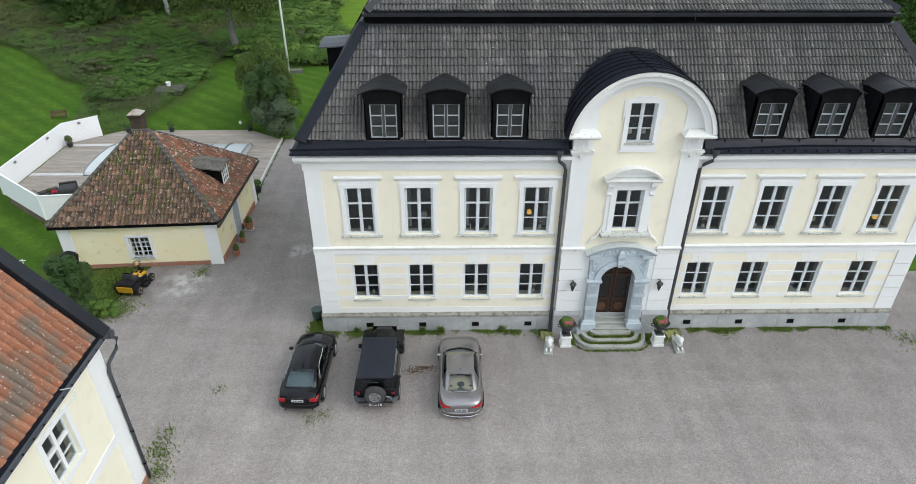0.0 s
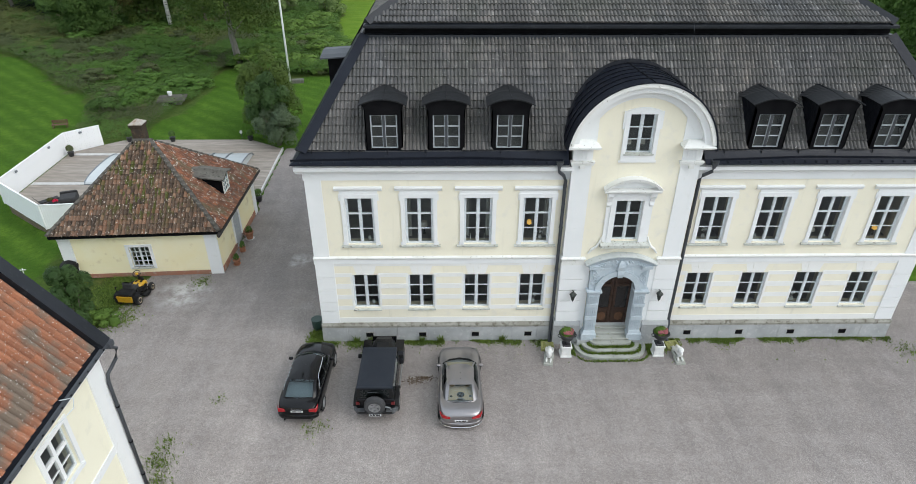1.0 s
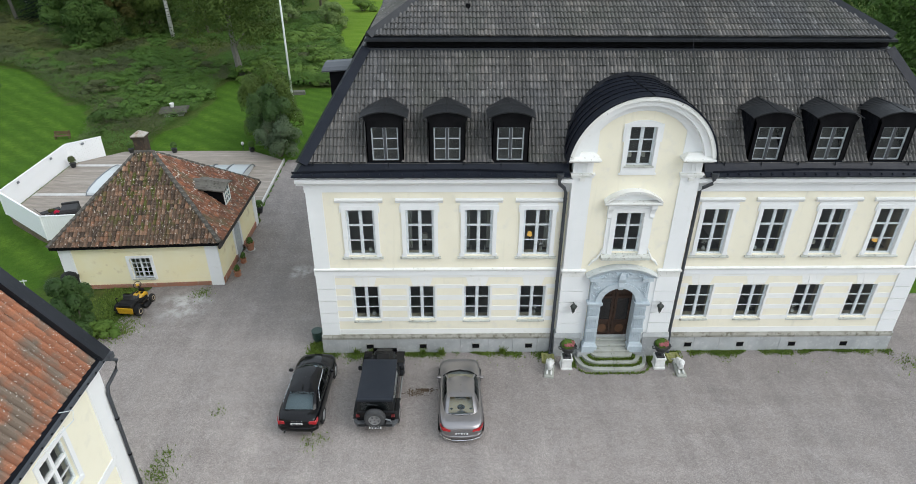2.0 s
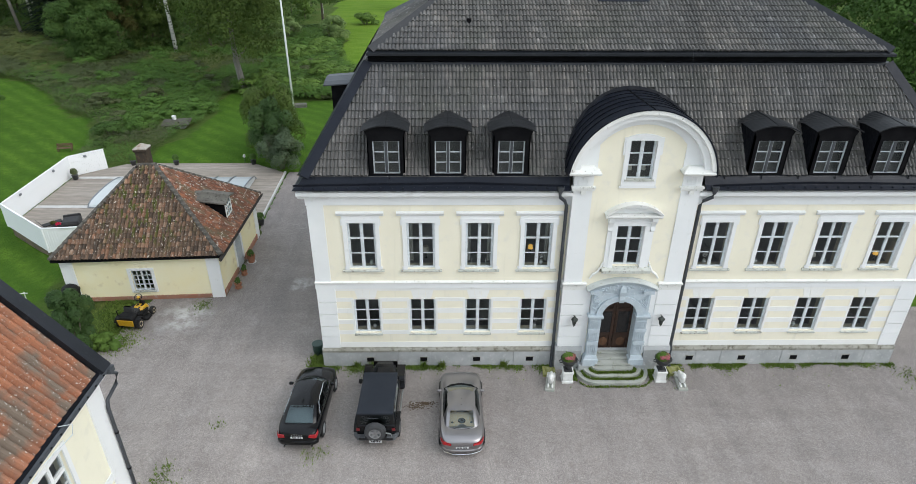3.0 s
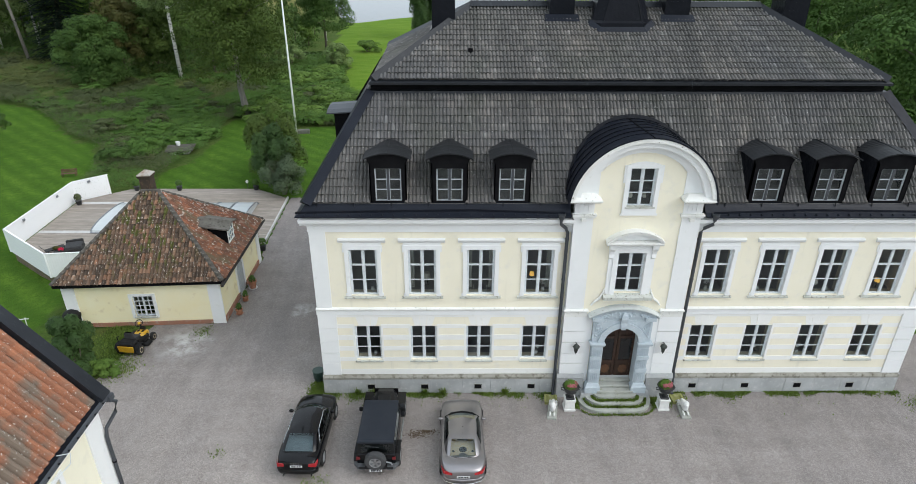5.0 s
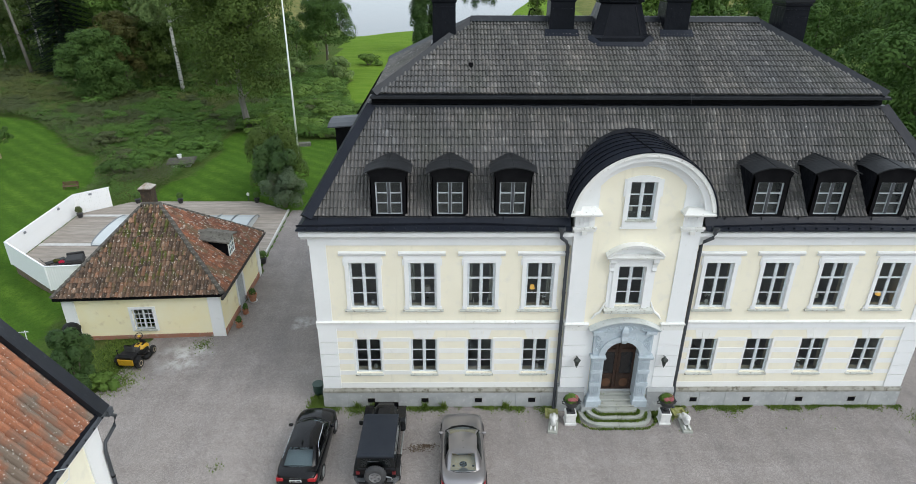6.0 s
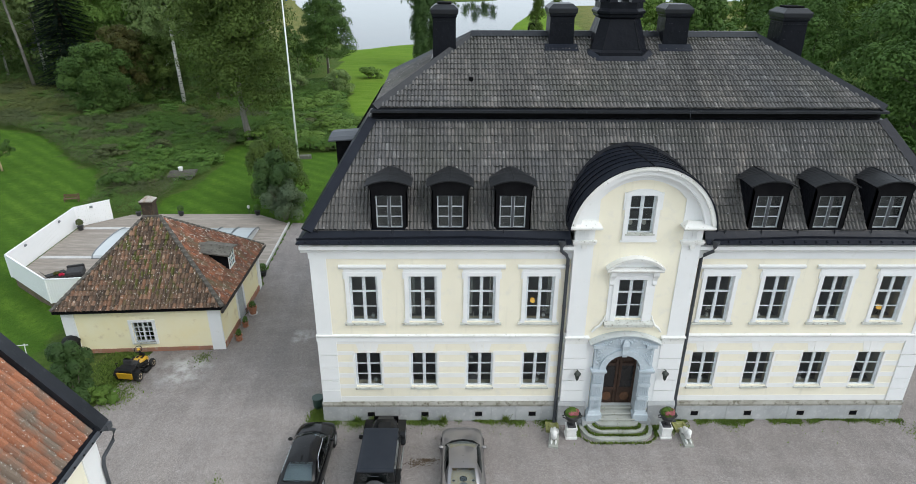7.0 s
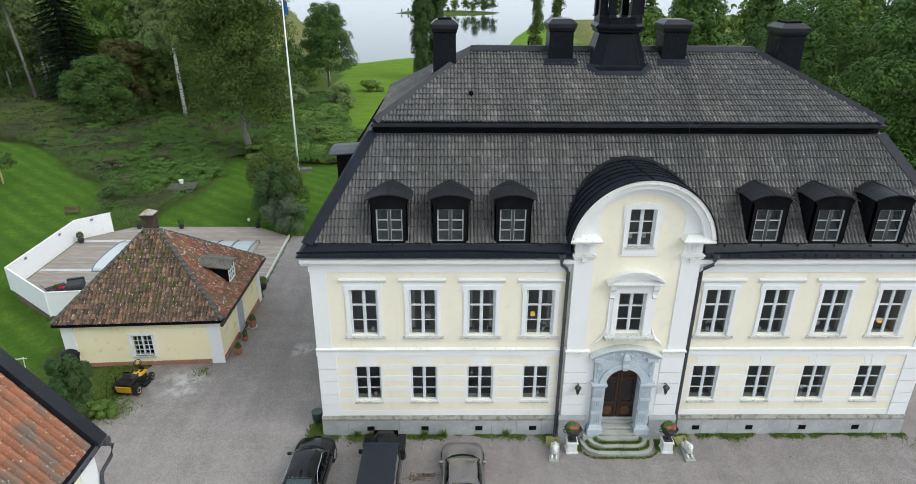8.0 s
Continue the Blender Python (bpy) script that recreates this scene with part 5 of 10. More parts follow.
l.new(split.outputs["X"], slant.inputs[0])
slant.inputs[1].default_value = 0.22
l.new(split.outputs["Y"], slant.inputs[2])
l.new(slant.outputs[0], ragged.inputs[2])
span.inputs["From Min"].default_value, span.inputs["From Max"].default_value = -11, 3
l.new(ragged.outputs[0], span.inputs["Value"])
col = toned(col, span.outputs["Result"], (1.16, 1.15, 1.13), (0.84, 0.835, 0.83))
col = toned(col, noisy(n, l, 0.45, 6, 0.55, 0.80, rough=0.65), (1.0, 1.0, 1.0), (1.14, 1.14, 1.14))
col = toned(col, noisy(n, l, 1.0, 4, 0.36, 0.66, stretch=(1.1, 0.10, 1), rough=0.6), (0.90, 0.90, 0.905), (1.04, 1.035, 1.03))
col = toned(col, noisy(n, l, 1.0, 4, 0.38, 0.66, stretch=(0.09, 0.9, 1), rough=0.6), (0.93, 0.93, 0.93), (1.03, 1.03, 1.03))
for spot, reach in (((-22.3, 4.1, 0), 1.9), ((-16.6, 7.4, 0), 0.9)):      # pale dust beside the garden house
    near_, fade, rag = n.new("ShaderNodeVectorMath"), n.new("ShaderNodeMapRange"), n.new("ShaderNodeMath")
    near_.operation, rag.operation = "DISTANCE", "MULTIPLY"
    l.new(tc.outputs["Object"], near_.inputs[0])
    near_.inputs[1].default_value = spot
    fade.inputs["From Min"].default_value, fade.inputs["From Max"].default_value = reach, reach * 0.2
    l.new(near_.outputs["Value"], fade.inputs["Value"])
    l.new(fade.outputs["Result"], rag.inputs[0])
    l.new(noisy(n, l, 1.4, 6, 0.42, 0.62, rough=0.7), rag.inputs[1])
    col = mixed(n, l, rag.outputs[0], col, (0.52, 0.51, 0.50))
col = mixed(n, l, noisy(n, l, 2.6, 6, 0.68, 0.84, rough=0.7), col, (0.20, 0.165, 0.145))
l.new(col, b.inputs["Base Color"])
b.inputs["Roughness"].default_value = 0.95
b.inputs["Specular IOR Level"].default_value = 0.25
bumped(n, l, b, pebble.outputs["Distance"], 0.6, 0.028)
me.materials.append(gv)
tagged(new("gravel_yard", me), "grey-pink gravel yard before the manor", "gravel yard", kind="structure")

wm, n, l, b = shade("still_lake_water")
b.inputs["Base Color"].default_value = (0.02, 0.028, 0.03, 1)
b.inputs["Roughness"].default_value = 0.06
b.inputs["IOR"].default_value = 1.33
b.inputs["Specular IOR Level"].default_value = 1.0
bumped(n, l, b, noisy(n, l, 0.35, 4, 0.2, 0.8, stretch=(1, 0.35, 1)), 0.08, 0.05)
lake = part("lake", Geo().add([(-4000, 120, -3.3), (4000, 120, -3.3), (4000, 1620, -3.3), (-4000, 1620, -3.3)], [(0, 1, 2, 3)]), wm, None, fix=False)
tagged(lake, "still pale lake reflecting the overcast sky", "water", kind="structure")
isle = Geo().lathe([(34, -4.2), (31, -3.2), (24, -2.6), (8, -2.2)], 0, 0, 28)
isle.v = [(x * 1.0 - 9 + 3 * math.sin(y * 0.3), y * 0.7 + 395, z) for x, y, z in isle.v]
tagged(part("island", isle, gm, None, smooth=True), "low grassy island in the lake", "island", kind="structure")


# ---- garden house with mossy hipped roof ----
hx0, hx1, hy0, hy1, hh = -29.12, -20.72, 6.12, 13.65, 2.78
annex = thing("garden_house", "small yellow garden house with mossy brown tile roof", "house", at=pose(0, 0, 0))
OLDYELLOW = surface("stained_yellow_plaster", (0.86, 0.77, 0.48), (0.87, 0.81, 0.58), (0.64, 0.53, 0.32), rough=0.95, big=0.6, small=1.6, cut=(0.60, 0.80), bump=0.3)
RED_BASE = surface("faded_red_plinth", (0.36, 0.15, 0.09), (0.30, 0.17, 0.12), (0.38, 0.32, 0.27), rough=0.95, big=1.0, small=2.5, cut=(0.55, 0.75), bump=0.4)
aw = Geo()
wall_grid(aw, hx0, hx1, 0.0, hh, hy0, hy0 + 0.35, [(-25.55, -24.45, 0.60, 1.92)])
part("front_wall", aw, OLDYELLOW, annex, fix=False)
sw = Geo()
wall_grid(sw, hy0 + 0.35, hy1, 0.0, hh, 0.0, 0.35, [(8.95, 10.05, 0.0, 1.75)])
sw.v = [(hx1 - y, x, z) for x, y, z in sw.v]
part("side_wall", sw, OLDYELLOW, annex)
part("back_wall", Geo().box(hx0, hx1 - 0.35, hy1 - 0.35, hy1, 0, hh).box(hx0, hx0 + 0.35, hy0 + 0.35, hy1 - 0.35, 0, hh), OLDYELLOW, annex)
part("inner_room", Geo().box(hx0 + 0.4, hx1 - 0.4, 8.4, 8.45, 0, hh).box(hx0 + 0.36, hx1 - 0.36, hy0 + 0.36, hy1 - 0.4, hh - 0.05, hh), ROOM, annex)
part("red_plinth", Geo().box(hx0 - 0.04, hx1 + 0.05, hy0 - 0.05, hy0, 0, 0.24).box(hx1, hx1 + 0.05, hy0, 8.95, 0, 0.34).box(hx1, hx1 + 0.05, 10.05, hy1, 0, 0.34), RED_BASE, annex, "faded red plinth")
for x0, x1 in ((hx0 - 0.03, hx0 + 0.62), (hx1 - 0.64, hx1 + 0.06)):
    part("corner_band", Geo().box(x0, x1, hy0 - 0.065, hy0, 0.0, hh), WHITE, annex)
part("corner_band", Geo().box(hx1, hx1 + 0.06, hy1 - 0.55, hy1, 0.0, hh), WHITE, annex)
part("wall_cornice", Geo().box(hx0 - 0.12, hx1 + 0.12, hy0 - 0.12, hy0, hh - 0.13, hh).box(hx1, hx1 + 0.12, hy0, hy1, hh - 0.13, hh), WHITE, annex)
# window of many small panes
aw = part("window", Geo().box(-25.55, -25.49, hy0 + 0.05, hy0 + 0.15, 0.60, 1.92).box(-24.51, -24.45, hy0 + 0.05, hy0 + 0.15, 0.60, 1.92).box(-25.49, -24.51, hy0 + 0.05, hy0 + 0.15, 0.60, 0.67).box(-25.49, -24.51, hy0 + 0.05, hy0 + 0.15, 1.85, 1.92), SASH, annex, "white many-paned window")
part("window_surround", Geo().box(-25.72, -25.55, hy0 - 0.04, hy0, 0.50, 2.06).box(-24.45, -24.28, hy0 - 0.04, hy0, 0.50, 2.06).box(-25.55, -24.45, hy0 - 0.04, hy0, 1.92, 2.06), WHITE, aw)
part("sill", Geo().box(-25.62, -24.38, hy0 - 0.09, hy0 + 0.05, 0.52, 0.60), SILL, aw)
part("mullion", Geo().box(-25.04, -24.96, hy0 + 0.035, hy0 + 0.14, 0.67, 1.85), SASH, aw)
bars = Geo()
for x0, x1 in ((-25.49, -25.04), (-24.96, -24.51)):
    bars.box((x0 + x1) / 2 - 0.018, (x0 + x1) / 2 + 0.018, hy0 + 0.06, hy0 + 0.11, 0.67, 1.85)
    for k in range(1, 4):
        bars.box(x0, x1, hy0 + 0.055, hy0 + 0.115, 0.67 + k * 0.295 - 0.018, 0.67 + k * 0.295 + 0.018)
part("glazing_bars", bars, SASH, aw)
for i in range(4):
    for k in range(4):
        x0 = (-25.49, -25.265, -24.96, -24.735)[i]
        p = part("pane", Geo().add([(x0, hy0 + 0.09, 0.67 + k * 0.295), (x0 + 0.225, hy0 + 0.09, 0.67 + k * 0.295), (x0 + 0.225, hy0 + 0.09, 0.965 + k * 0.295), (x0, hy0 + 0.09, 0.965 + k * 0.295)], [(0, 1, 2, 3)]), GLASS, aw, fix=False)
        p.visible_shadow = False
# arched side door
dp = [(8.95, 0.0), (10.05, 0.0), (10.05, 1.75), *[(9.5 + 0.55 * math.cos(t), 1.75 + 0.45 * math.sin(t)) for t in (math.pi * k / 10 for k in range(1, 10))], (8.95, 1.75)]
ad = part("side_door", Geo().loft([[(hx1 - 0.12, y, z) for y, z in dp], [(hx1 + 0.012, y, z) for y, z in dp]]), surface("pale_blue_grey_boards", (0.40, 0.43, 0.46), (0.34, 0.37, 0.40), None, rough=0.8, big=3, stretch=(1, 8, 0.6), bump=0.3), annex, "pale grey arched plank door")
ring_o = [(8.80, 0.0), *[(9.5 + 0.72 * math.cos(t), 1.75 + 0.62 * math.sin(t)) for t in (math.pi * (1 - k / 12) for k in range(13))], (10.22, 0.0)]
ring_i = [(8.95, 0.0), *[(9.5 + 0.55 * math.cos(t), 1.75 + 0.45 * math.sin(t)) for t in (math.pi * (1 - k / 12) for k in range(13))], (10.05, 0.0)]
part("door_surround", Geo().loft([[(hx1, a, c), (hx1 + 0.05, a, c), (hx1 + 0.05, e, f), (hx1, e, f)] for (a, c), (e, f) in zip(ring_o, ring_i)]), WHITE, ad)
for k in range(1, 6):
    part("plank_joint", Geo().box(hx1 + 0.010, hx1 + 0.018, 8.95 + k * 0.183 - 0.008, 8.95 + k * 0.183 + 0.008, 0.05, 2.0), SILL, ad)
# hipped roof
ax0, ax1, ay0, ay1, az = hx0 - 0.27, hx1 + 0.36, hy0 - 0.30, hy1 + 0.32, 2.88
pk0, pk1, pky, pkz = -25.45, -24.60, 9.74, 6.70
under = Geo().add([(ax0, ay0, az), (ax1, ay0, az), (ax1, ay1, az), (ax0, ay1, az), (pk0, pky, pkz), (pk1, pky, pkz)], [(0, 1, 5, 4), (1, 2, 5), (2, 3, 4, 5), (3, 0, 4), (3, 2, 1, 0)])
part("roof", under, BROWN_TILE, annex, "brown clay tiles with moss and lichen", fix=False)
part("eave_boards", Geo().box(ax0, ax1, ay0 - 0.03, ay0, az - 0.16, az + 0.02).box(ax1, ax1 + 0.03, ay0, ay1, az - 0.16, az + 0.02).box(ax0, ax1, ay0, hy0 + 0.3, az - 0.06, az - 0.01).box(hx1 - 0.3, ax1, hy0, ay1, az - 0.06, az - 0.01), BLACKWOOD, annex, "tarred eave boards")
part("gutter", Geo().loft([[(ax1 + 0.02, y, az + 0.03), (ax1 + 0.02, y, az - 0.10), (ax1 + 0.08, y, az - 0.16), (ax1 + 0.16, y, az - 0.12), (ax1 + 0.18, y, az + 0.02), (ax1 + 0.14, y, az + 0.02), (ax1 + 0.09, y, az - 0.06)] for y in (ay0 - 0.42, ay1 + 0.05)]), surface("rusty_dark_gutter", (0.040, 0.034, 0.030), (0.028, 0.025, 0.024), (0.075, 0.055, 0.042), rough=0.7, big=2.0, small=6.0, bump=0.2), annex, "dark rusty gutter")
L1 = math.hypot(pky - ay0, pkz - az)
L2 = math.hypot(ax1 - pk1, pkz - az)


def tri_in(u, v, width, lo, hi, length):
    t = v / length
    return lo * t < u - 0.05 and u + 0.05 < width - hi * t


tile_slope(annex, (ax0, ay0 - 0.05, az + 0.0), (1, 0, 0), (0, pky - ay0, pkz - az), ax1 - ax0, L1,
           lambda u, v: tri_in(u, v, ax1 - ax0, pk0 - ax0, ax1 - pk1, L1), (0.205, 0.29), BROWN_TILE, nearest=lambda u, v: v < 3.4 and u > 2.2, rise=0.10, seed=21)
tile_slope(annex, (ax1 + 0.05, ay0, az + 0.0), (0, 1, 0), (pk1 - ax1, 0, pkz - az), ay1 - ay0, L2,
           lambda u, v: tri_in(u, v, ay1 - ay0, pky - ay0, ay1 - pky, L2) and not (3.25 < u < 4.55 and 0.9 < v < 2.2), (0.205, 0.29), RED_TILE, rise=0.10, seed=22)
rng = random.Random(3)
for a, c in (((ax0, ay0, az), (pk0, pky, pkz)), ((ax1, ay0, az), (pk1, pky, pkz)), ((ax1, ay1, az), (pk1, pky, pkz)), ((ax0, ay1, az), (pk0, pky, pkz))):
    a, c = Vector(a), Vector(c)
    d = (c - a).normalized()
    count = int((c - a).length / 0.36)
    side = d.cross(Vector((0, 0, 1))).normalized()
    nrm = side.cross(d)
    m0 = Matrix((side, d, nrm)).transposed().to_4x4()
    unit = Geo().loft([[(0.13 * math.cos(t) * k, y, 0.10 * math.sin(t) * k + 0.01) for t in (math.pi * q / 6 for q in range(7))] for y, k in ((0, 1.08), (0.40, 0.94))])
    shared = mesh_of("hip_tile", unit, surface("lichened_hip_tile", (0.055, 0.048, 0.04), (0.10, 0.09, 0.078), (0.22, 0.21, 0.18), rough=0.95, big=3.0, bump=0.5) if a.x < -25 and a.y < 8 else bpy.data.materials["lichened_hip_tile"])
    for k in range(count):
        part("hip_tile", shared, None, annex, at=Matrix.Translation(a + d * (k * 0.36) + nrm * 0.05) @ m0 @ pose(0, 0, 0, rng.uniform(-2, 2), rng.uniform(-5, 5), rng.uniform(-2, 2)))
part("ridge_tile", Geo().tube([(pk0 - 0.1, pky, pkz + 0.03), (pk1 + 0.1, pky, pkz + 0.03)], 0.14, 8), bpy.data.materials["lichened_hip_tile"], annex)
# chimney with a little hipped metal lid
ch = part("chimney", Geo().loft(
    [[(-25.25 - w, 10.10 - w, z), (-25.25 + w, 10.10 - w, z), (-25.25 + w, 10.10 + w, z), (-25.25 - w, 10.10 + w, z)] for z, w in ((5.9, 0.30), (7.45, 0.30), (7.50, 0.35), (7.62, 0.37))]),
    surface("dark_brown_brick", (0.060, 0.040, 0.026), (0.04, 0.03, 0.022), (0.11, 0.07, 0.042), rough=0.9, big=3.0, small=8.0, bump=0.6), annex, "brown brick chimney with metal lid")
part("chimney_lid", Geo().loft([[(-25.25 - w, 10.10 - w, z), (-25.25 + w, 10.10 - w, z), (-25.25 + w, 10.10 + w, z), (-25.25 - w, 10.10 + w, z)] for z, w in ((7.62, 0.36), (7.67, 0.37), (7.88, 0.07))]), surface("rusty_grey_lid", (0.42, 0.40, 0.37), (0.30, 0.24, 0.19), (0.20, 0.11, 0.06), rough=0.6, big=3.0, small=6.0, bump=0.2), ch)
# roof dormer to the yard
dn = part("dormer", Geo().loft([[(-20.98, y0, 3.3), (-20.98, y0, 4.62), (-22.6, y0, 4.85), (-22.6, y0, 4.5)] for y0 in (9.08, 10.18)]), BLACKWOOD, annex, "dark dormer with lichened board roof")
part("dormer_roof", Geo().loft([[(-20.72, y, z), (-22.75, y, z + 0.32), (-22.75, y, z + 0.24), (-20.72, y, z - 0.08)] for y, z in ((8.82, 4.58), (9.63, 4.80), (10.44, 4.58))]), surface("lichened_shingle", (0.11, 0.10, 0.085), (0.17, 0.16, 0.14), (0.06, 0.055, 0.045), rough=0.95, big=1.5, small=6.0, cut=(0.5, 0.65), bump=0.6), dn)
DX = -20.93
dwf = Geo().box(DX, DX + 0.05, 9.14, 9.21, 3.56, 4.54).box(DX, DX + 0.05, 10.05, 10.12, 3.56, 4.54).box(DX, DX + 0.05, 9.21, 10.05, 3.56, 3.63).box(DX, DX + 0.05, 9.21, 10.05, 4.47, 4.54)
for k in (1, 2):
    dwf.box(DX, DX + 0.04, 9.21 + k * 0.28 - 0.02, 9.21 + k * 0.28 + 0.02, 3.63, 4.47)
    dwf.box(DX, DX + 0.04, 9.21, 10.05, 3.63 + k * 0.28 - 0.018, 3.63 + k * 0.28 + 0.018)
part("dormer_window", dwf, WHITE, dn)
part("dormer_glass", Geo().box(DX + 0.01, DX + 0.02, 9.21, 10.05, 3.63, 4.47), GLASS, dn).visible_shadow = False
part("apron", Geo().add([(-20.9, 8.95, 3.52), (-20.3, 8.75, 2.98), (-20.3, 10.5, 2.98), (-20.9, 10.3, 3.52)], [(0, 1, 2, 3)]), bpy.data.materials["lichened_shingle"], dn)


# the old house is out of square: its front runs at a slant to its side walls
SKEW = Matrix(((1, 0, 0, 0), (0.056, 1, 0, 0.056 * 20.72), (0, 0, 1, 0), (0, 0, 0, 1)))
for ob in annex.children:
    ob.matrix_parent_inverse = SKEW

# ---- yellow wing with orange mansard roof ----
wing = thing("wing_building", "pale yellow wing with orange tile mansard roof", "house")
bx, by, bz = -19.2, -8.55, 6.55
PALE = surface("pale_cream_plaster", (0.84, 0.805, 0.65), (0.81, 0.77, 0.61), (0.76, 0.73, 0.60), rough=0.9, big=0.5, small=2.0, bump=0.15)
ww = Geo()
wall_grid(ww, -48.0, by, 0.0, bz, 0.0, 0.4, [(-12.12, -10.88, 4.25, 6.02), (-15.6, -14.36, 4.25, 6.02)])
ww.v = [(bx - y, x, z) for x, y, z in ww.v]
part("yard_wall", ww, PALE, wing)
part("gable_wall", Geo().box(-30.0, bx - 0.4, by - 0.4, by, 0, bz).box(-30, -29.6, -48, by - 0.4, 0, bz).box(-29.6, bx - 0.4, -48, -47.6, 0, bz), PALE, wing)
part("inner_room", Geo().box(-23.5, -23.4, -47, by - 0.5, 3.4, bz).box(-29.5, bx - 0.42, -47.5, by - 0.42, 3.3, 3.36).box(-29.5, bx - 0.42, -47.5, by - 0.42, bz - 0.06, bz), ROOM, wing)
part("corner_band", Geo().box(bx, bx + 0.05, by - 0.75, by + 0.05, 0.0, bz), WHITE, wing)
part("storey_band", Geo().box(bx, bx + 0.045, -48, by - 0.75, 2.92, 3.22), WHITE, wing)
part("red_plinth", Geo().box(bx, bx + 0.08, -48, by + 0.08, 0.0, 0.32), RED_BASE, wing)
for y0 in (-12.12, -15.6):
    y1 = y0 + 1.24
    wo = part("window", Geo().box(bx - 0.2, bx - 0.1, y0, y0 + 0.07, 4.25, 6.02).box(bx - 0.2, bx - 0.1, y1 - 0.07, y1, 4.25, 6.02).box(bx - 0.2, bx - 0.1, y0 + 0.07, y1 - 0.07, 4.25, 4.33).box(bx - 0.2, bx - 0.1, y0 + 0.07, y1 - 0.07, 5.94, 6.02), SASH, wing, "white casement window with cross bars")
    part("mullion", Geo().box(bx - 0.19, bx - 0.085, (y0 + y1) / 2 - 0.06, (y0 + y1) / 2 + 0.06, 4.33, 5.94), WHITE, wo)
    part("transom", Geo().box(bx - 0.19, bx - 0.08, y0 + 0.07, (y0 + y1) / 2 - 0.06, 5.22, 5.34).box(bx - 0.19, bx - 0.08, (y0 + y1) / 2 + 0.06, y1 - 0.07, 5.22, 5.34), WHITE, wo)
    part("glazing_bars", Geo().box(bx - 0.18, bx - 0.12, y0 + 0.07, (y0 + y1) / 2 - 0.06, 4.74, 4.77).box(bx - 0.18, bx - 0.12, (y0 + y1) / 2 + 0.06, y1 - 0.07, 4.74, 4.77), WHITE, wo)
    part("surround", Geo().box(bx, bx + 0.04, y0 - 0.17, y0, 4.05, 6.2).box(bx, bx + 0.04, y1, y1 + 0.17, 4.05, 6.2).box(bx, bx + 0.04, y0, y1, 6.02, 6.2).box(bx, bx + 0.09, y0 - 0.1, y1 + 0.1, 4.15, 4.25), WHITE, wo)
    for a, c in ((y0 + 0.07, (y0 + y1) / 2 - 0.06), ((y0 + y1) / 2 + 0.06, y1 - 0.07)):
        for z0, z1 in ((4.33, 4.74), (4.77, 5.22), (5.34, 5.94)):
            p = part("pane", Geo().add([(bx - 0.15, a, z0), (bx - 0.15, c, z0), (bx - 0.15, c, z1), (bx - 0.15, a, z1)], [(0, 1, 2, 3)]), GLASS, wo, fix=False)
            p.visible_shadow = False
# roof slope: eave to kink
ex, ez, kx, kz, vy = -18.97, 6.92, -21.42, 10.18, -8.18
wl_ = math.hypot(kx - ex, kz - ez)
part("roof", Geo().loft([[(ex, y, ez - 0.05), (kx, y, kz - 0.05), (kx - 4.0, y, kz + 1.9), (-33, y, kz - 1.0), (-30.3, y, ez - 0.05)] for y in (-48.5, vy)]), ORANGE_TILE, wing, "orange and brown lichened roof tiles")
upw = Vector((kx - ex, 0, kz - ez)).normalized()
tile_slope(wing, (ex - 0.05, -20.0, ez + 0.08), (0, 1, 0), upw, 20.0 + vy - 0.66, wl_ - 0.1, lambda u, v: True, (0.275, 0.40), ORANGE_TILE, nearest=lambda u, v: u > 4.5, rise=0.13, seed=31, lift=0.028)
off = Vector((0, 1, 0)).cross(upw)


def on_slope(y, v, h):
    p = Vector((ex, y, ez)) + upw * v + off * h
    return (p.x, p.y, p.z)


part("verge_flashing", Geo().loft([[on_slope(vy + 0.06, v, -0.1), on_slope(vy + 0.06, v, 0.13), on_slope(vy - 0.42, v, 0.15), on_slope(vy - 0.46, v, 0.0)] for v in (-0.1, wl_)]), CAP, wing, "dark grey sheet metal verge")
part("verge_edge", Geo().loft([[on_slope(vy - 0.40, v, 0.15), on_slope(vy - 0.40, v, 0.21), on_slope(vy - 0.49, v, 0.21), on_slope(vy - 0.49, v, 0.0)] for v in (0.1, wl_)]), CAP, wing)
part("eave_flashing", Geo().loft([[on_slope(y, -0.18, -0.05), on_slope(y, -0.18, 0.02), on_slope(y, 0.12, 0.04), on_slope(y, 0.12, 0.0)] for y in (-48.5, vy + 0.05)]), SHEET, wing)
part("gutter", Geo().loft([[(ex + 0.04, y, ez - 0.02), (ex + 0.12, y, ez - 0.05), (ex + 0.14, y, ez - 0.16), (ex + 0.08, y, ez - 0.22), (ex - 0.02, y, ez - 0.18)] for y in (-48.5, vy + 0.02)]), SHEET_GREY, wing, "grey metal gutter")
for k in range(26):
    y = -8.6 - k * 0.5
    part("gutter_bracket", Geo().box(ex + 0.06, ex + 0.16, y - 0.02, y + 0.02, ez - 0.12, ez - 0.08), BLACKWOOD, wing)
part("soffit", Geo().box(bx, ex + 0.02, -48, vy, ez - 0.32, ez - 0.26), WHITE, wing)
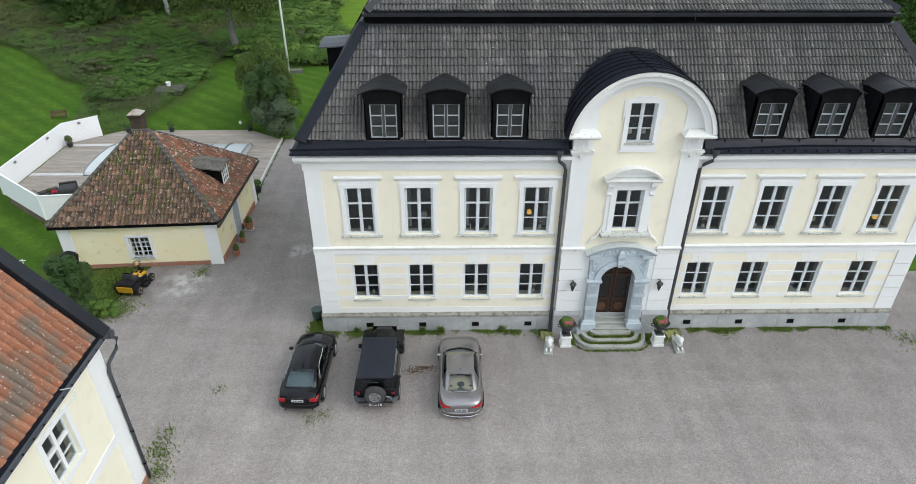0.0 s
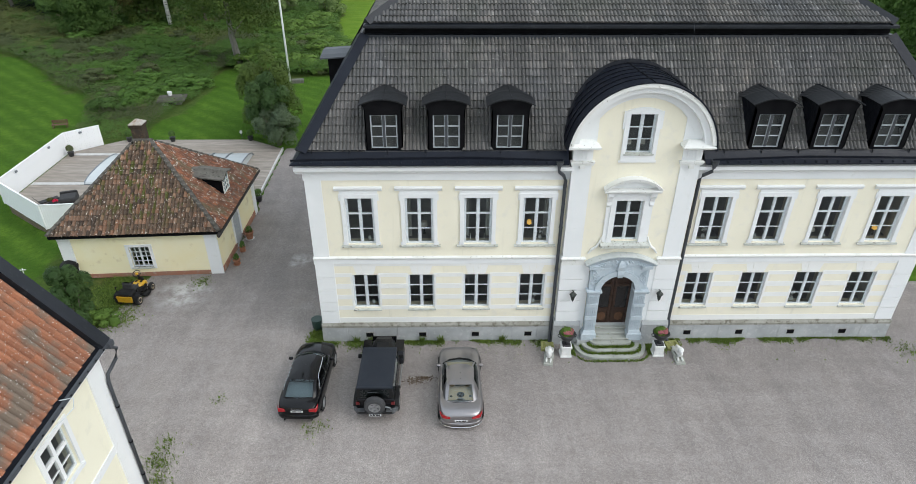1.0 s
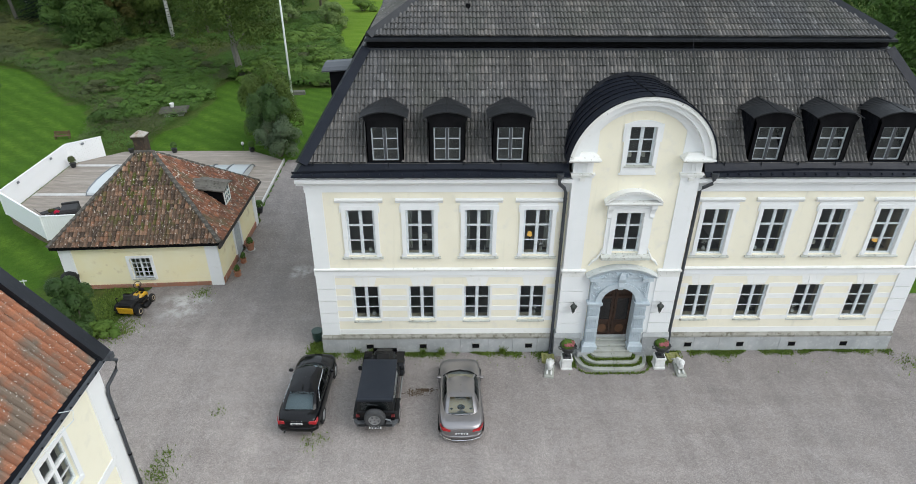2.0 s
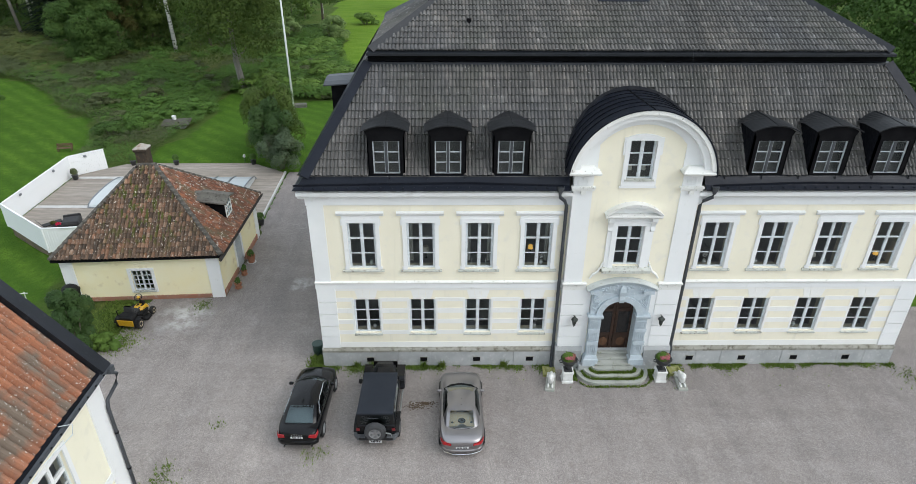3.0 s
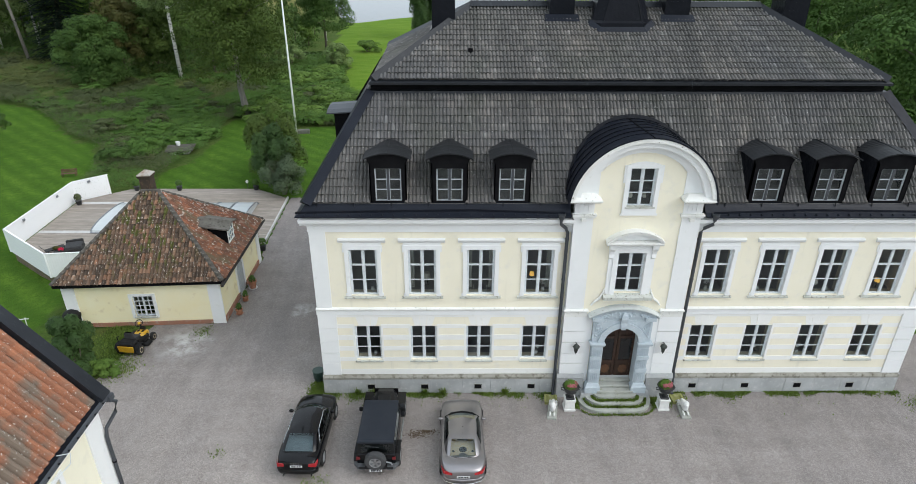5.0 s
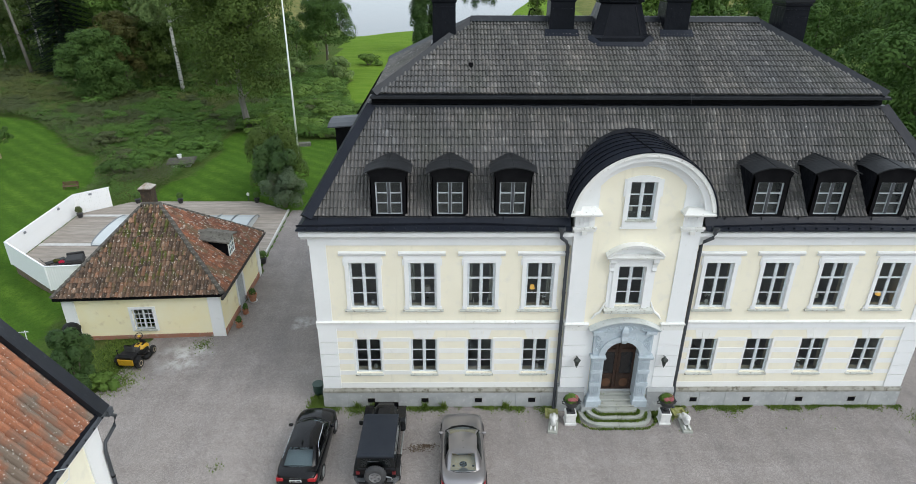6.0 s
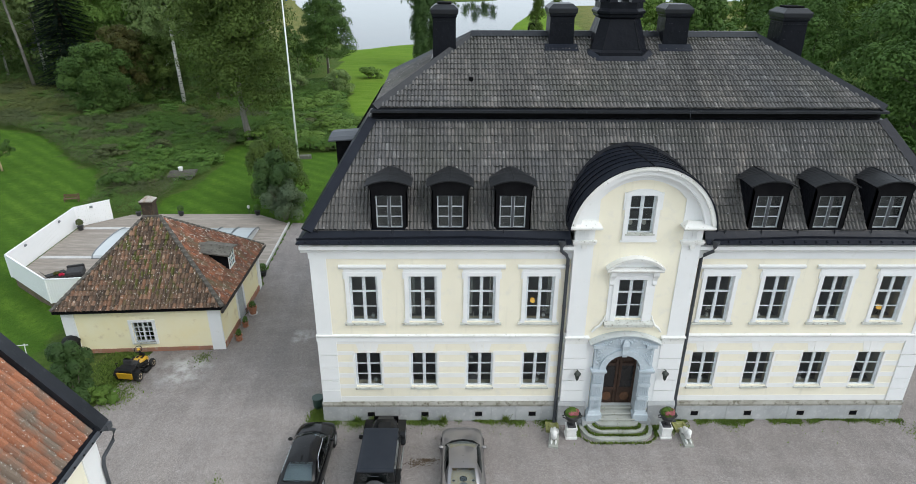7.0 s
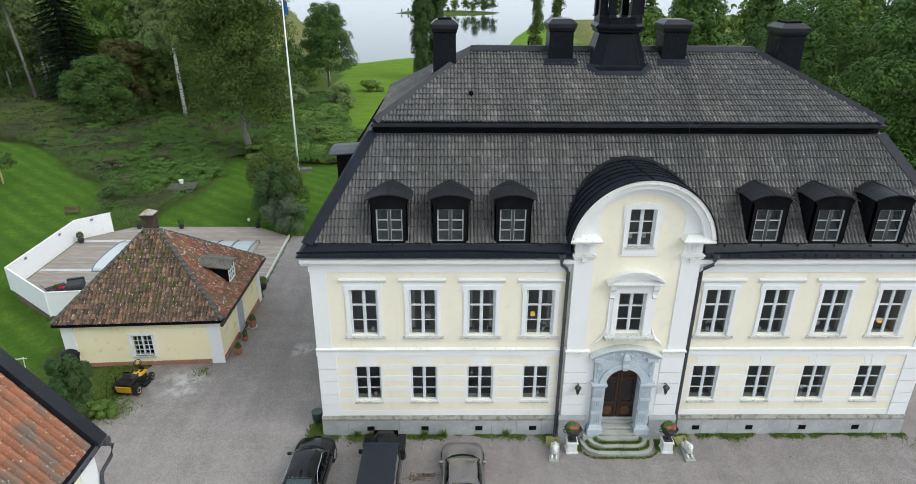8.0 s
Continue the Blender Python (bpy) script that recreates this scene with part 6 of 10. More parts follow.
part("downpipe", Geo().tube([(ex + 0.08, vy - 0.1, ez - 0.2), (ex + 0.22, vy + 0.1, ez - 0.45), (ex + 0.12, vy + 0.05, ez - 0.85), (bx + 0.16, by + 0.05, ez - 1.2), (bx + 0.13, by - 0.02, ez - 1.5), (bx + 0.13, by - 0.02, 0.15)], 0.06, 9), PIPE, wing, "grey rainwater downpipe", smooth=True)
part("rain_hopper", Geo().box(ex - 0.02, ex + 0.2, vy - 0.14, vy + 0.12, ez - 0.30, ez - 0.1), SHEET_GREY, wing)
for z in (0.9, 2.6, 4.3):
    part("pipe_clip", Geo().lathe([(0.075, z), (0.075, z + 0.06)], bx + 0.13, by - 0.02, 9), BLACKWOOD, wing)
part("lightning_wire", Geo().tube([(ex + 0.06, -11.0, ez + 0.1), (ex + 0.25, -10.7, ez - 0.1), (ex + 0.3, -10.9, ez - 0.3), (ex + 0.15, -12.2, ez - 0.2), (ex + 0.2, -12.7, ez - 0.22)], 0.014, 5), SASH, wing)


# ---- pool terrace ----
DECKWOOD, n, l, b = shade("silvered_deck_boards")
c = ramp(n, l, per_piece(n, l), [(0.0, (0.29, 0.25, 0.21)), (0.5, (0.36, 0.315, 0.27)), (1.0, (0.42, 0.375, 0.33))])
c = mixed(n, l, noisy(n, l, 3.0, 5, 0.3, 0.7, stretch=(0.3, 3, 1)), c, (0.22, 0.19, 0.165))
l.new(c, b.inputs["Base Color"])
b.inputs["Roughness"].default_value = 0.85
deck = thing("pool_terrace", "silver-grey wooden pool terrace", "terrace", kind="structure")
DECK = [(-31.2, 11.9), (-33.4, 11.4), (-38.2, 15.0), (-38.35, 23.8), (-36.4, 25.5), (-35.2, 26.5), (-24.5, 26.55), (-21.45, 24.5), (-21.2, 15.7), (-21.2, 13.1), (-28.3, 13.1), (-28.3, 11.9)]
part("deck_base", Geo().slab(DECK, -1.2, 0.03), surface("terrace_stonework", (0.17, 0.125, 0.08), (0.10, 0.08, 0.055), (0.22, 0.18, 0.13), rough=0.95, big=1.5, small=5, bump=0.7), deck, "rough stone terrace base")


def clip_row(y):
    xs = []
    for (x0, y0), (x1, y1) in zip(DECK, DECK[1:] + DECK[:1]):
        if (y0 > y) != (y1 > y):
            xs.append(x0 + (x1 - x0) * (y - y0) / (y1 - y0))
    return sorted(xs)


boards = Geo()
y, made = 11.6, 0
POOL = (-34.1, -23.5, 18.0, 23.0)
while y < 26.5:
    xs = clip_row(y + 0.07)
    for a, c in zip(xs[::2], xs[1::2]):
        segs = [(a, c)]
        if POOL[2] < y + 0.07 < POOL[3]:
            segs = [(a, min(c, POOL[0])), (max(a, POOL[1]), c)]
        for p, q in segs:
            if q - p > 0.05:
                boards.box(p, q, y + 0.004, y + 0.136, 0.032, 0.06)
    y += 0.14
tagged(part("deck_boards", boards, DECKWOOD, deck, "weathered deck boards"), kind="stuff")
PALEBAND = surface("pale_terrace_band", (0.55, 0.54, 0.53), (0.46, 0.45, 0.44), None, rough=0.85, big=2, bump=0.2)
part("pale_band", Geo().box(-38.2, -33.9, 17.75, 18.15, 0.06, 0.09), PALEBAND, deck)
part("pale_band", Geo().box(-37.8, -33.9, 23.2, 23.6, 0.06, 0.09), PALEBAND, deck)
part("terrace_kerb", Geo().loft([[(-21.45 + d, 24.6, z), (-21.2 + d, 15.6, z)] [::1] + [(-21.08 + d, 15.6, z), (-21.33 + d, 24.6, z)] for z, d in ((-0.1, 0), (0.16, 0))]), PALEBAND, deck, "pale terrace kerb")
part("pool_water", Geo().box(POOL[0], POOL[1], POOL[2], POOL[3], 0.031, 0.045), surface("pale_pool_water", (0.25, 0.40, 0.45), (0.22, 0.36, 0.42), None, rough=0.05, bump=0), deck)

POLY, n, l, b = shade("milky_pool_roof_sheet")
b.inputs["Base Color"].default_value = (0.60, 0.64, 0.66, 1)
b.inputs["Roughness"].default_value = 0.18
b.inputs["Alpha"].default_value = 0.8
pool = thing("pool_enclosure", "low arched pool cover of milky panels in grey frames", "pool cover")
ALU = surface("grey_aluminium", (0.28, 0.30, 0.32), (0.22, 0.24, 0.26), None, rough=0.4, metal=0.6, big=4, bump=0)
bays = [(-34.3, -31.6, 0.46), (-31.65, -29.0, 0.47), (-29.05, -26.4, 0.50), (-26.45, -25.0, 0.53), (-25.05, -23.5, 0.56)]
for x0, x1, h in bays:
    prof = [(20.5 + 2.7 * math.cos(t), 0.06 + h * max(0.0, math.sin(t)) ** 0.8) for t in (math.pi * k / 10 for k in range(11))]
    for a, c in zip(prof, prof[1:]):
        part("panel", Geo().add([(x0, a[0], a[1]), (x1, a[0], a[1]), (x1, c[0], c[1]), (x0, c[0], c[1])], [(0, 1, 2, 3)]), POLY, pool, fix=False)
    for x in (x0, x1):
        part("frame_arch", Geo().tube([(x, yy, zz + 0.02) for yy, zz in prof], 0.045, 6), ALU, pool)
part("end_panel", Geo().loft([[(-23.5, 20.5 + 2.7 * math.cos(t), 0.06 + 0.56 * max(0, math.sin(t)) ** 0.8) for t in (math.pi * k / 10 for k in range(11))], [(-23.51, 20.5 + 2.7 * math.cos(t), 0.06 + 0.56 * max(0, math.sin(t)) ** 0.8) for t in (math.pi * k / 10 for k in range(11))]]), POLY, pool)
part("rail", Geo().box(-34.3, -23.4, 17.72, 17.8, 0.06, 0.12).box(-34.3, -23.4, 23.2, 23.28, 0.06, 0.12), ALU, pool)

fence = thing("privacy_fence", "tall white boarded fence round the pool terrace", "fence")
FWHITE = surface("white_fence_paint", (0.88, 0.89, 0.90), (0.85, 0.86, 0.87), None, rough=0.7, big=1.0, bump=0.05)
FL = [(-31.0, 11.55), (-33.55, 11.30), (-38.35, 14.95), (-38.5, 23.85), (-36.5, 25.6)]
for (x0, y0), (x1, y1) in zip(FL, FL[1:]):
    d = Vector((x1 - x0, y1 - y0, 0))
    L = d.length
    d.normalize()
    side = Vector((-d.y, d.x, 0))
    count = int(L / 0.145)
    bw = L / count
    unit = mesh_of("fence_board", Geo().box(0.003, bw - 0.003, -0.012, 0.012, 0.0, 1.68), FWHITE)
    for k in range(count):
        m = Matrix((d, side, Vector((0, 0, 1)))).transposed().to_4x4()
        part("board", unit, None, fence, at=Matrix.Translation((x0 + d.x * k * bw, y0 + d.y * k * bw, 0.02)) @ m)
    m = Matrix.Translation((x0, y0, 0)) @ Matrix((d, side, Vector((0, 0, 1)))).transposed().to_4x4()
    part("top_rail", Geo().box(-0.04, L + 0.04, -0.05, 0.05, 1.70, 1.75).moved(m), FWHITE, fence)
    part("post", Geo().box(-0.05, 0.05, -0.05, 0.05, 0.0, 1.70).moved(m), FWHITE, fence)


# ---- vehicles ----
def paint(name, base, flake, rough=0.25, metal=0.3, coat=0.3):
    m, n, l, b = shade(name)
    l.new(mixed(n, l, noisy(n, l, 1.2, 3, 0.35, 0.65), base, flake), b.inputs["Base Color"])
    b.inputs["Roughness"].default_value, b.inputs["Metallic"].default_value = rough, metal
    b.inputs["Coat Weight"].default_value, b.inputs["Coat Roughness"].default_value = coat, 0.06
    b.inputs["Specular IOR Level"].default_value = 0.2
    return m


BLACKCAR = paint("black_car_paint", (0.003, 0.003, 0.004), (0.005, 0.005, 0.006), 0.18, 0.0, 0.22)
SILVERCAR = paint("warm_silver_car_paint", (0.335, 0.318, 0.324), (0.31, 0.295, 0.30), 0.32, 0.9, 0.12)
JEEPBLACK = paint("dusty_black_paint", (0.004, 0.004, 0.005), (0.006, 0.006, 0.007), 0.25, 0.0, 0.15)
HARDTOP = surface("matt_dark_hardtop", (0.014, 0.018, 0.026), (0.019, 0.023, 0.031), None, rough=0.55, big=1.5, bump=0.15, spec=0.25)
RUBBER = surface("black_rubber", (0.022, 0.022, 0.023), (0.04, 0.04, 0.039), None, rough=0.9, big=5, bump=0.3, spec=0.2)
RIM = surface("silver_alloy", (0.42, 0.43, 0.44), (0.34, 0.35, 0.36), None, rough=0.35, metal=0.8, big=5, bump=0)
DUSTY = surface("dusty_tyre_rubber", (0.075, 0.076, 0.078), (0.055, 0.056, 0.058), None, rough=0.95, big=5, bump=0.3, spec=0.2)
CHROME = surface("bright_chrome", (0.75, 0.76, 0.77), (0.70, 0.71, 0.72), None, rough=0.15, metal=1.0, big=5, bump=0)
TRIM = surface("black_plastic_trim", (0.009, 0.009, 0.010), (0.015, 0.015, 0.015), None, rough=0.6, big=5, bump=0.1, spec=0.2)
BEIGE = surface("beige_leather", (0.55, 0.45, 0.31), (0.48, 0.38, 0.26), None, rough=0.7, big=5, bump=0.1)
DARKSEAT = surface("charcoal_upholstery", (0.03, 0.03, 0.032), (0.04, 0.04, 0.042), None, rough=0.85, big=5, bump=0.1)
# blue-grey shelf colour stands in for sky reflected in the saloon's rear window
SHELFGREY = surface("sky_tinted_shelf_cloth", (0.17, 0.21, 0.23), (0.13, 0.165, 0.185), None, rough=0.9, big=5, bump=0)
PLATE = surface("white_plate", (0.72, 0.73, 0.74), (0.68, 0.69, 0.70), None, rough=0.5, big=5, bump=0)
SIDEGLASS = glass_material("dark_side_glass", (0.16, 0.18, 0.18), ior=1.35)
DULLLENS = surface("dull_red_lens", (0.16, 0.012, 0.014), (0.11, 0.01, 0.012), None, rough=0.3, big=6, bump=0)
REDLENS = surface("red_lamp_lens", (0.42, 0.015, 0.02), (0.30, 0.01, 0.015), None, rough=0.15, big=6, bump=0)


def body_ring(y, hw, zb, zs, zc):
    half = [(0, zb), (hw * 0.8, zb), (hw * 0.96, zb + 0.1), (hw, zb + (zs - zb) * 0.45), (hw * 0.985, zb + (zs - zb) * 0.72), (hw * 0.95, zs - 0.035), (hw * 0.87, zs), (hw * 0.6, zs + (zc - zs) * 0.55), (hw * 0.3, zs + (zc - zs) * 0.9), (0, zc)]
    return [(x, y, z) for x, z in half] + [(-x, y, z) for x, z in reversed(half[1:-1])]


def dense(st, k=3):
    """More stations between the given ones, eased."""
    out = []
    for i in range(len(st) - 1):
        p0, p1, p2, p3 = st[max(i - 1, 0)], st[i], st[i + 1], st[min(i + 2, len(st) - 1)]
        for q in range(k):
            t = q / k
            out.append(tuple(0.5 * (2 * b + (c - a) * t + (2 * a - 5 * b + 4 * c - d) * t * t + (3 * b - a - 3 * c + d) * t ** 3) for a, b, c, d in zip(p0, p1, p2, p3)))
    return out + [st[-1]]


def wheel(parent, x, y, r, width, side, rim_r, spokes=5, axis="x"):
    """A wheel whose face looks to side (+1 or -1) along the axis."""
    m = pose(x, y, r, 0, 90 * side, 0) if axis == "x" else pose(x, y, 0, 90, 0, 0)
    w = part("wheel", Geo().lathe([(rim_r, -width / 2), (r * 0.93, -width / 2), (r, -width / 2 + 0.03), (r, width / 2 - 0.03), (r * 0.93, width / 2), (rim_r, width / 2), (rim_r * 0.96, width / 2 - 0.04), (rim_r * 0.9, -width / 2)], 0, 0, 24), RUBBER, parent, "black tyre", smooth=False, at=m)
    part("rim", Geo().lathe([(rim_r, width / 2 - 0.03), (rim_r, width / 2 - 0.005), (rim_r * 0.86, width / 2 - 0.012), (rim_r * 0.84, width / 2 - 0.06)], 0, 0, 24), RIM, w)
    part("brake_disc", Geo().lathe([(rim_r * 0.85, -width / 2 + 0.02), (rim_r * 0.85, width / 2 - 0.08)], 0, 0, 16), TRIM, w)
    for k in range(spokes):
        a = 2 * math.pi * k / spokes
        g = Geo().loft([[(r0 * math.cos(a) - h * math.sin(a), r0 * math.sin(a) + h * math.cos(a), z) for h, z in ((-hw, width / 2 - 0.05), (hw, width / 2 - 0.05), (hw * 0.7, width / 2 - 0.012), (-hw * 0.7, width / 2 - 0.012))] for r0, hw in ((0.03, 0.035), (rim_r * 0.88, 0.045))])
        part("spoke", g, RIM, w)
    part("hub", Geo().lathe([(0.06, width / 2 - 0.04), (0.05, width / 2 - 0.002), (0.02, width / 2)], 0, 0, 10), RIM, w)
    return w


def plate(parent, x, y, z, tilt, w=0.52, h=0.115):
    p = part("number_plate", Geo().box(-w / 2, w / 2, -0.012, 0, -h / 2, h / 2), PLATE, parent, "white plate with plain dark bars", at=pose(x, y, z, tilt, 0, 0))
    for k, (a, b) in enumerate(((-0.2, -0.12), (-0.1, -0.02), (0.04, 0.11), (0.13, 0.2))):
        part("plate_bar", Geo().box(a, b, -0.016, -0.0125, -0.035, 0.035), TRIM, p)
    return p


def saloon(name, label, at, st, belt, top, zroof, mat, cabin_mat, shelf_mat, lamp, wheels, chrome=False, crown=0.05):
    """A car: body from cross sections, cabin glass between the belt outline and the roof outline.
    belt (x, y, z) and top (x, y): seven points each from the back's middle round one side to the front's middle."""
    car = thing(name, label, "car", at=at)
    part("body", Geo().loft([body_ring(*s) for s in dense(st, 4)]), mat, car, smooth=True)
    loop_b = [Vector(p) for p in belt] + [Vector((-x, y, z)) for x, y, z in reversed(belt[1:-1])]
    loop_t = [Vector((x, y, zroof - 0.05 * (x / 0.6) ** 2)) for x, y in top]
    loop_t += [Vector((-p.x, p.y, p.z)) for p in reversed(loop_t[1:-1])]
    yc = (top[0][1] + top[6][1]) / 2

    def bend(pts, s):
        i, t = int(math.floor(s)), s - math.floor(s)
        a, b_, c_, d = (pts[(i + q) % 12] for q in (-1, 0, 1, 2))
        return 0.5 * (2 * b_ + (c_ - a) * t + (2 * a - 5 * b_ + 4 * c_ - d) * t * t + (3 * b_ - a - 3 * c_ + d) * t ** 3)

    def between(s, f):
        """The point at height share f (above 1: over the roof) at s of the cabin's outline, 0 at the back, 6 in front."""
        b_, t = bend(loop_b, s), bend(loop_t, s)
        if f <= 1:
            flat, rise = 0.78 * f + 0.22 * f * f, 1 - (1 - f) ** 1.4
            return Vector((b_.x + (t.x - b_.x) * flat, b_.y + (t.y - b_.y) * flat, b_.z + (t.z - b_.z) * rise))
        k = 2 - f
        return Vector((t.x * k, yc + (t.y - yc) * k, zroof - 0.05 * (t.x * k / 0.6) ** 2 + crown * (1 - k ** 2.2)))

    def panel(nm, s0, s1, f0, f1, m, label=""):
        ns, nf = max(2, int(round((s1 - s0) * 5))), max(1, int(round((f1 - f0) * 9)))
        g = Geo()
        g.v = [tuple(between(s0 + (s1 - s0) * i / ns, f0 + (f1 - f0) * j / nf)) for j in range(nf + 1) for i in range(ns + 1)]
        g.f = [(j * (ns + 1) + i, j * (ns + 1) + i + 1, (j + 1) * (ns + 1) + i + 1, (j + 1) * (ns + 1) + i) for j in range(nf) for i in range(ns)]
        ob = part(nm, g, m, car, label, fix=False, smooth=True)
        if m in (CARGLASS, SIDEGLASS):
            ob.visible_shadow = False

    panel("rear_window", -0.86, 0.86, 0.06, 0.90, CARGLASS)
    panel("windscreen", 4.35, 7.65, 0.04, 0.93, CARGLASS)
    panel("rear_window_frame", -0.86, 0.86, 0.0, 0.06, mat)
    for sx in (1, -1):
        q = (lambda u, v: (u, v)) if sx > 0 else (lambda u, v: (12 - v, 12 - u))
        panel("rear_pillar", *q(0.86, 2.1), 0.0, 0.90, mat)
        panel("rear_side_window", *q(2.1, 2.95), 0.03, 0.88, SIDEGLASS)
        panel("door_pillar", *q(2.95, 3.08), 0.0, 0.90, TRIM)
        panel("front_side_window", *q(3.08, 4.1), 0.03, 0.88, SIDEGLASS)
        panel("front_pillar", *q(4.1, 4.35), 0.0, 0.93, mat)
        panel("window_rail", *q(2.1, 4.1), 0.88, 1.0, mat)
        panel("window_sill", *q(2.1, 4.1), 0.0, 0.03, TRIM)
    panel("roof", 0, 12, 1.0, 1.97, mat)
    panel("roof_rim", -2.1, 2.1, 0.90, 1.0, mat)
    panel("roof_rim", 4.1, 7.9, 0.93, 1.0, mat)
    if chrome:
        for sx in (1, -1):
            part("window_trim", Geo().tube([(sx * (p[0] + 0.02), p[1], p[2] + 0.015) for p in belt[2:5]], 0.014, 5), CHROME, car)
            part("window_trim", Geo().tube([(sx * (p.x + 0.02), p.y, p.z) for p in [between(q, f) for q, f in ((2.1, 0.03), (2.1, 0.4), (2.15, 0.75), (2.4, 0.88), (3, 0.9), (3.6, 0.9), (4.0, 0.85), (4.1, 0.5), (4.1, 0.03))]], 0.014, 5), CHROME, car)
    # inside: floor, shelf, dashboard, seats
    xs, zb = belt[1][0], belt[0][2]
    part("cabin_floor", Geo().box(-xs * 1.2, xs * 1.2, top[0][1] - 0.05, belt[6][1] - 0.2, belt[3][2] - 0.02, belt[3][2] + 0.004), DARKSEAT, car)
    part("parcel_shelf", Geo().box(-xs * 0.98, xs * 0.98, belt[0][1] + 0.16, top[0][1] + 0.12, zb - 0.02, zb + 0.012), shelf_mat, car)
    part("dashboard", Geo().chamfered(-belt[4][0] * 0.85, belt[4][0] * 0.85, belt[6][1] - 0.62, belt[6][1] - 0.22, belt[6][2] - 0.03, belt[6][2] + 0.03, 0.02), cabin_mat, car)
    part("scuttle", Geo().tube([(-belt[4][0], belt[4][1] + 0.03, belt[4][2] + 0.005), (-belt[5][0], belt[5][1] + 0.03, belt[5][2] + 0.015), (0, belt[6][1] + 0.03, belt[6][2] + 0.015), (belt[5][0], belt[5][1] + 0.03, belt[5][2] + 0.015), (belt[4][0], belt[4][1] + 0.03, belt[4][2] + 0.005)], 0.042, 6), TRIM, car)
    for sx in (-0.34, 0.34):
        part("seat", Geo().chamfered(sx - 0.21, sx + 0.21, top[0][1] + 0.62, top[0][1] + 0.80, belt[3][2] - 0.06, zroof - 0.22, 0.06), cabin_mat, car)
        part("headrest", Geo().chamfered(sx - 0.12, sx + 0.12, top[0][1] + 0.10, top[0][1] + 0.2, zb, zb + 0.16, 0.04), cabin_mat, car)
    (rx, rr, yf, yr, rim) = wheels
    for sx in (-1, 1):
        for y in (yf, yr):
            part("wheel_arch", Geo().lathe([(rr + 0.055, -0.012), (rr + 0.055, 0.012)], 0, 0, 24), TRIM, car, at=pose(sx * (rx - 0.02), y, rr, 0, 90, 0))
            wheel(car, sx * (rx - 0.085), y, rr, 0.22, sx, rim)
        f = belt[4]
        part("mirror", Geo().loft([[(sx * (f[0] + a), f[1] - 0.14 + b * w, f[2] + 0.07 + c * w) for b, c in ((-1, -0.6), (0.7, -0.6), (1, 0), (0.7, 0.6), (-1, 0.6))] for a, w in ((0.10, 0.03), (0.14, 0.07), (0.26, 0.075), (0.31, 0.04))]), mat, car, smooth=True)
        part("rear_lamp", Geo().loft([[(sx * x, y, z) for x, y, z in sec] for sec in lamp]), REDLENS, car, "red rear lamp")
    return car


# black saloon
st = [(-2.33, 0.56, 0.42, 0.72, 0.76), (-2.27, 0.75, 0.30, 0.90, 0.96), (-2.05, 0.87, 0.24, 0.98, 1.05), (-1.6, 0.925, 0.22, 1.00, 1.04), (-0.8, 0.93, 0.2, 0.97, 1.00), (0.2, 0.93, 0.2, 0.93, 0.96),
      (1.0, 0.925, 0.2, 0.88, 0.94), (1.6, 0.91, 0.2, 0.80, 0.90), (2.0, 0.85, 0.22, 0.70, 0.80), (2.24, 0.70, 0.25, 0.60, 0.66), (2.32, 0.45, 0.35, 0.52, 0.55)]
sedan = saloon("saloon_car", "black four-door saloon car parked on the gravel", pose(-14.04, -3.14, 0, 0, 0, -1.5) @ Matrix.Diagonal((0.95, 1.0, 1.0, 1)), st,
               [(0, -1.90, 1.04), (0.68, -1.76, 1.03), (0.79, -1.32, 1.0), (0.82, -0.1, 0.96), (0.77, 0.85, 0.93), (0.45, 1.10, 0.95), (0, 1.20, 0.965)],
               [(0, -0.98), (0.55, -0.92), (0.60, -0.7), (0.62, -0.1), (0.58, 0.28), (0.38, 0.43), (0, 0.48)], 1.42, BLACKCAR, DARKSEAT, SHELFGREY,
               [[(0.88, -2.06, 0.98), (0.88, -2.06, 0.76), (0.86, -2.15, 0.76), (0.86, -2.15, 0.98)], [(0.84, -2.26, 0.92), (0.84, -2.27, 0.74), (0.80, -2.30, 0.74), (0.80, -2.30, 0.92)], [(0.55, -2.28, 0.90), (0.55, -2.30, 0.78), (0.52, -2.33, 0.78), (0.52, -2.33, 0.90)]],
               (0.92, 0.33, 1.45, -1.33, 0.23), chrome=True)
plate(sedan, 0, -2.335, 0.80, 8)
part("rear_bumper", Geo().loft([[(x, y, z) for y, z in ((yb, 0.34), (yb - 0.06, 0.40), (yb - 0.07, 0.56), (yb, 0.62))] for x, yb in ((-0.88, -2.12), (-0.70, -2.27), (0, -2.31), (0.70, -2.27), (0.88, -2.12))]), BLACKCAR, sedan, smooth=True)
for sx in (-0.6, 0.6):
    part("exhaust", Geo().tube([(sx, -2.2, 0.28), (sx, -2.36, 0.28)], 0.04, 8), CHROME, sedan)
part("roof_aerial", Geo().loft([[(-0.03, -0.95, 1.46), (0.03, -0.95, 1.46), (0.03, -0.75, 1.47), (-0.03, -0.75, 1.47)], [(-0.008, -0.97, 1.53), (0.008, -0.97, 1.53), (0.008, -0.9, 1.53), (-0.008, -0.9, 1.53)]]), BLACKCAR, sedan)
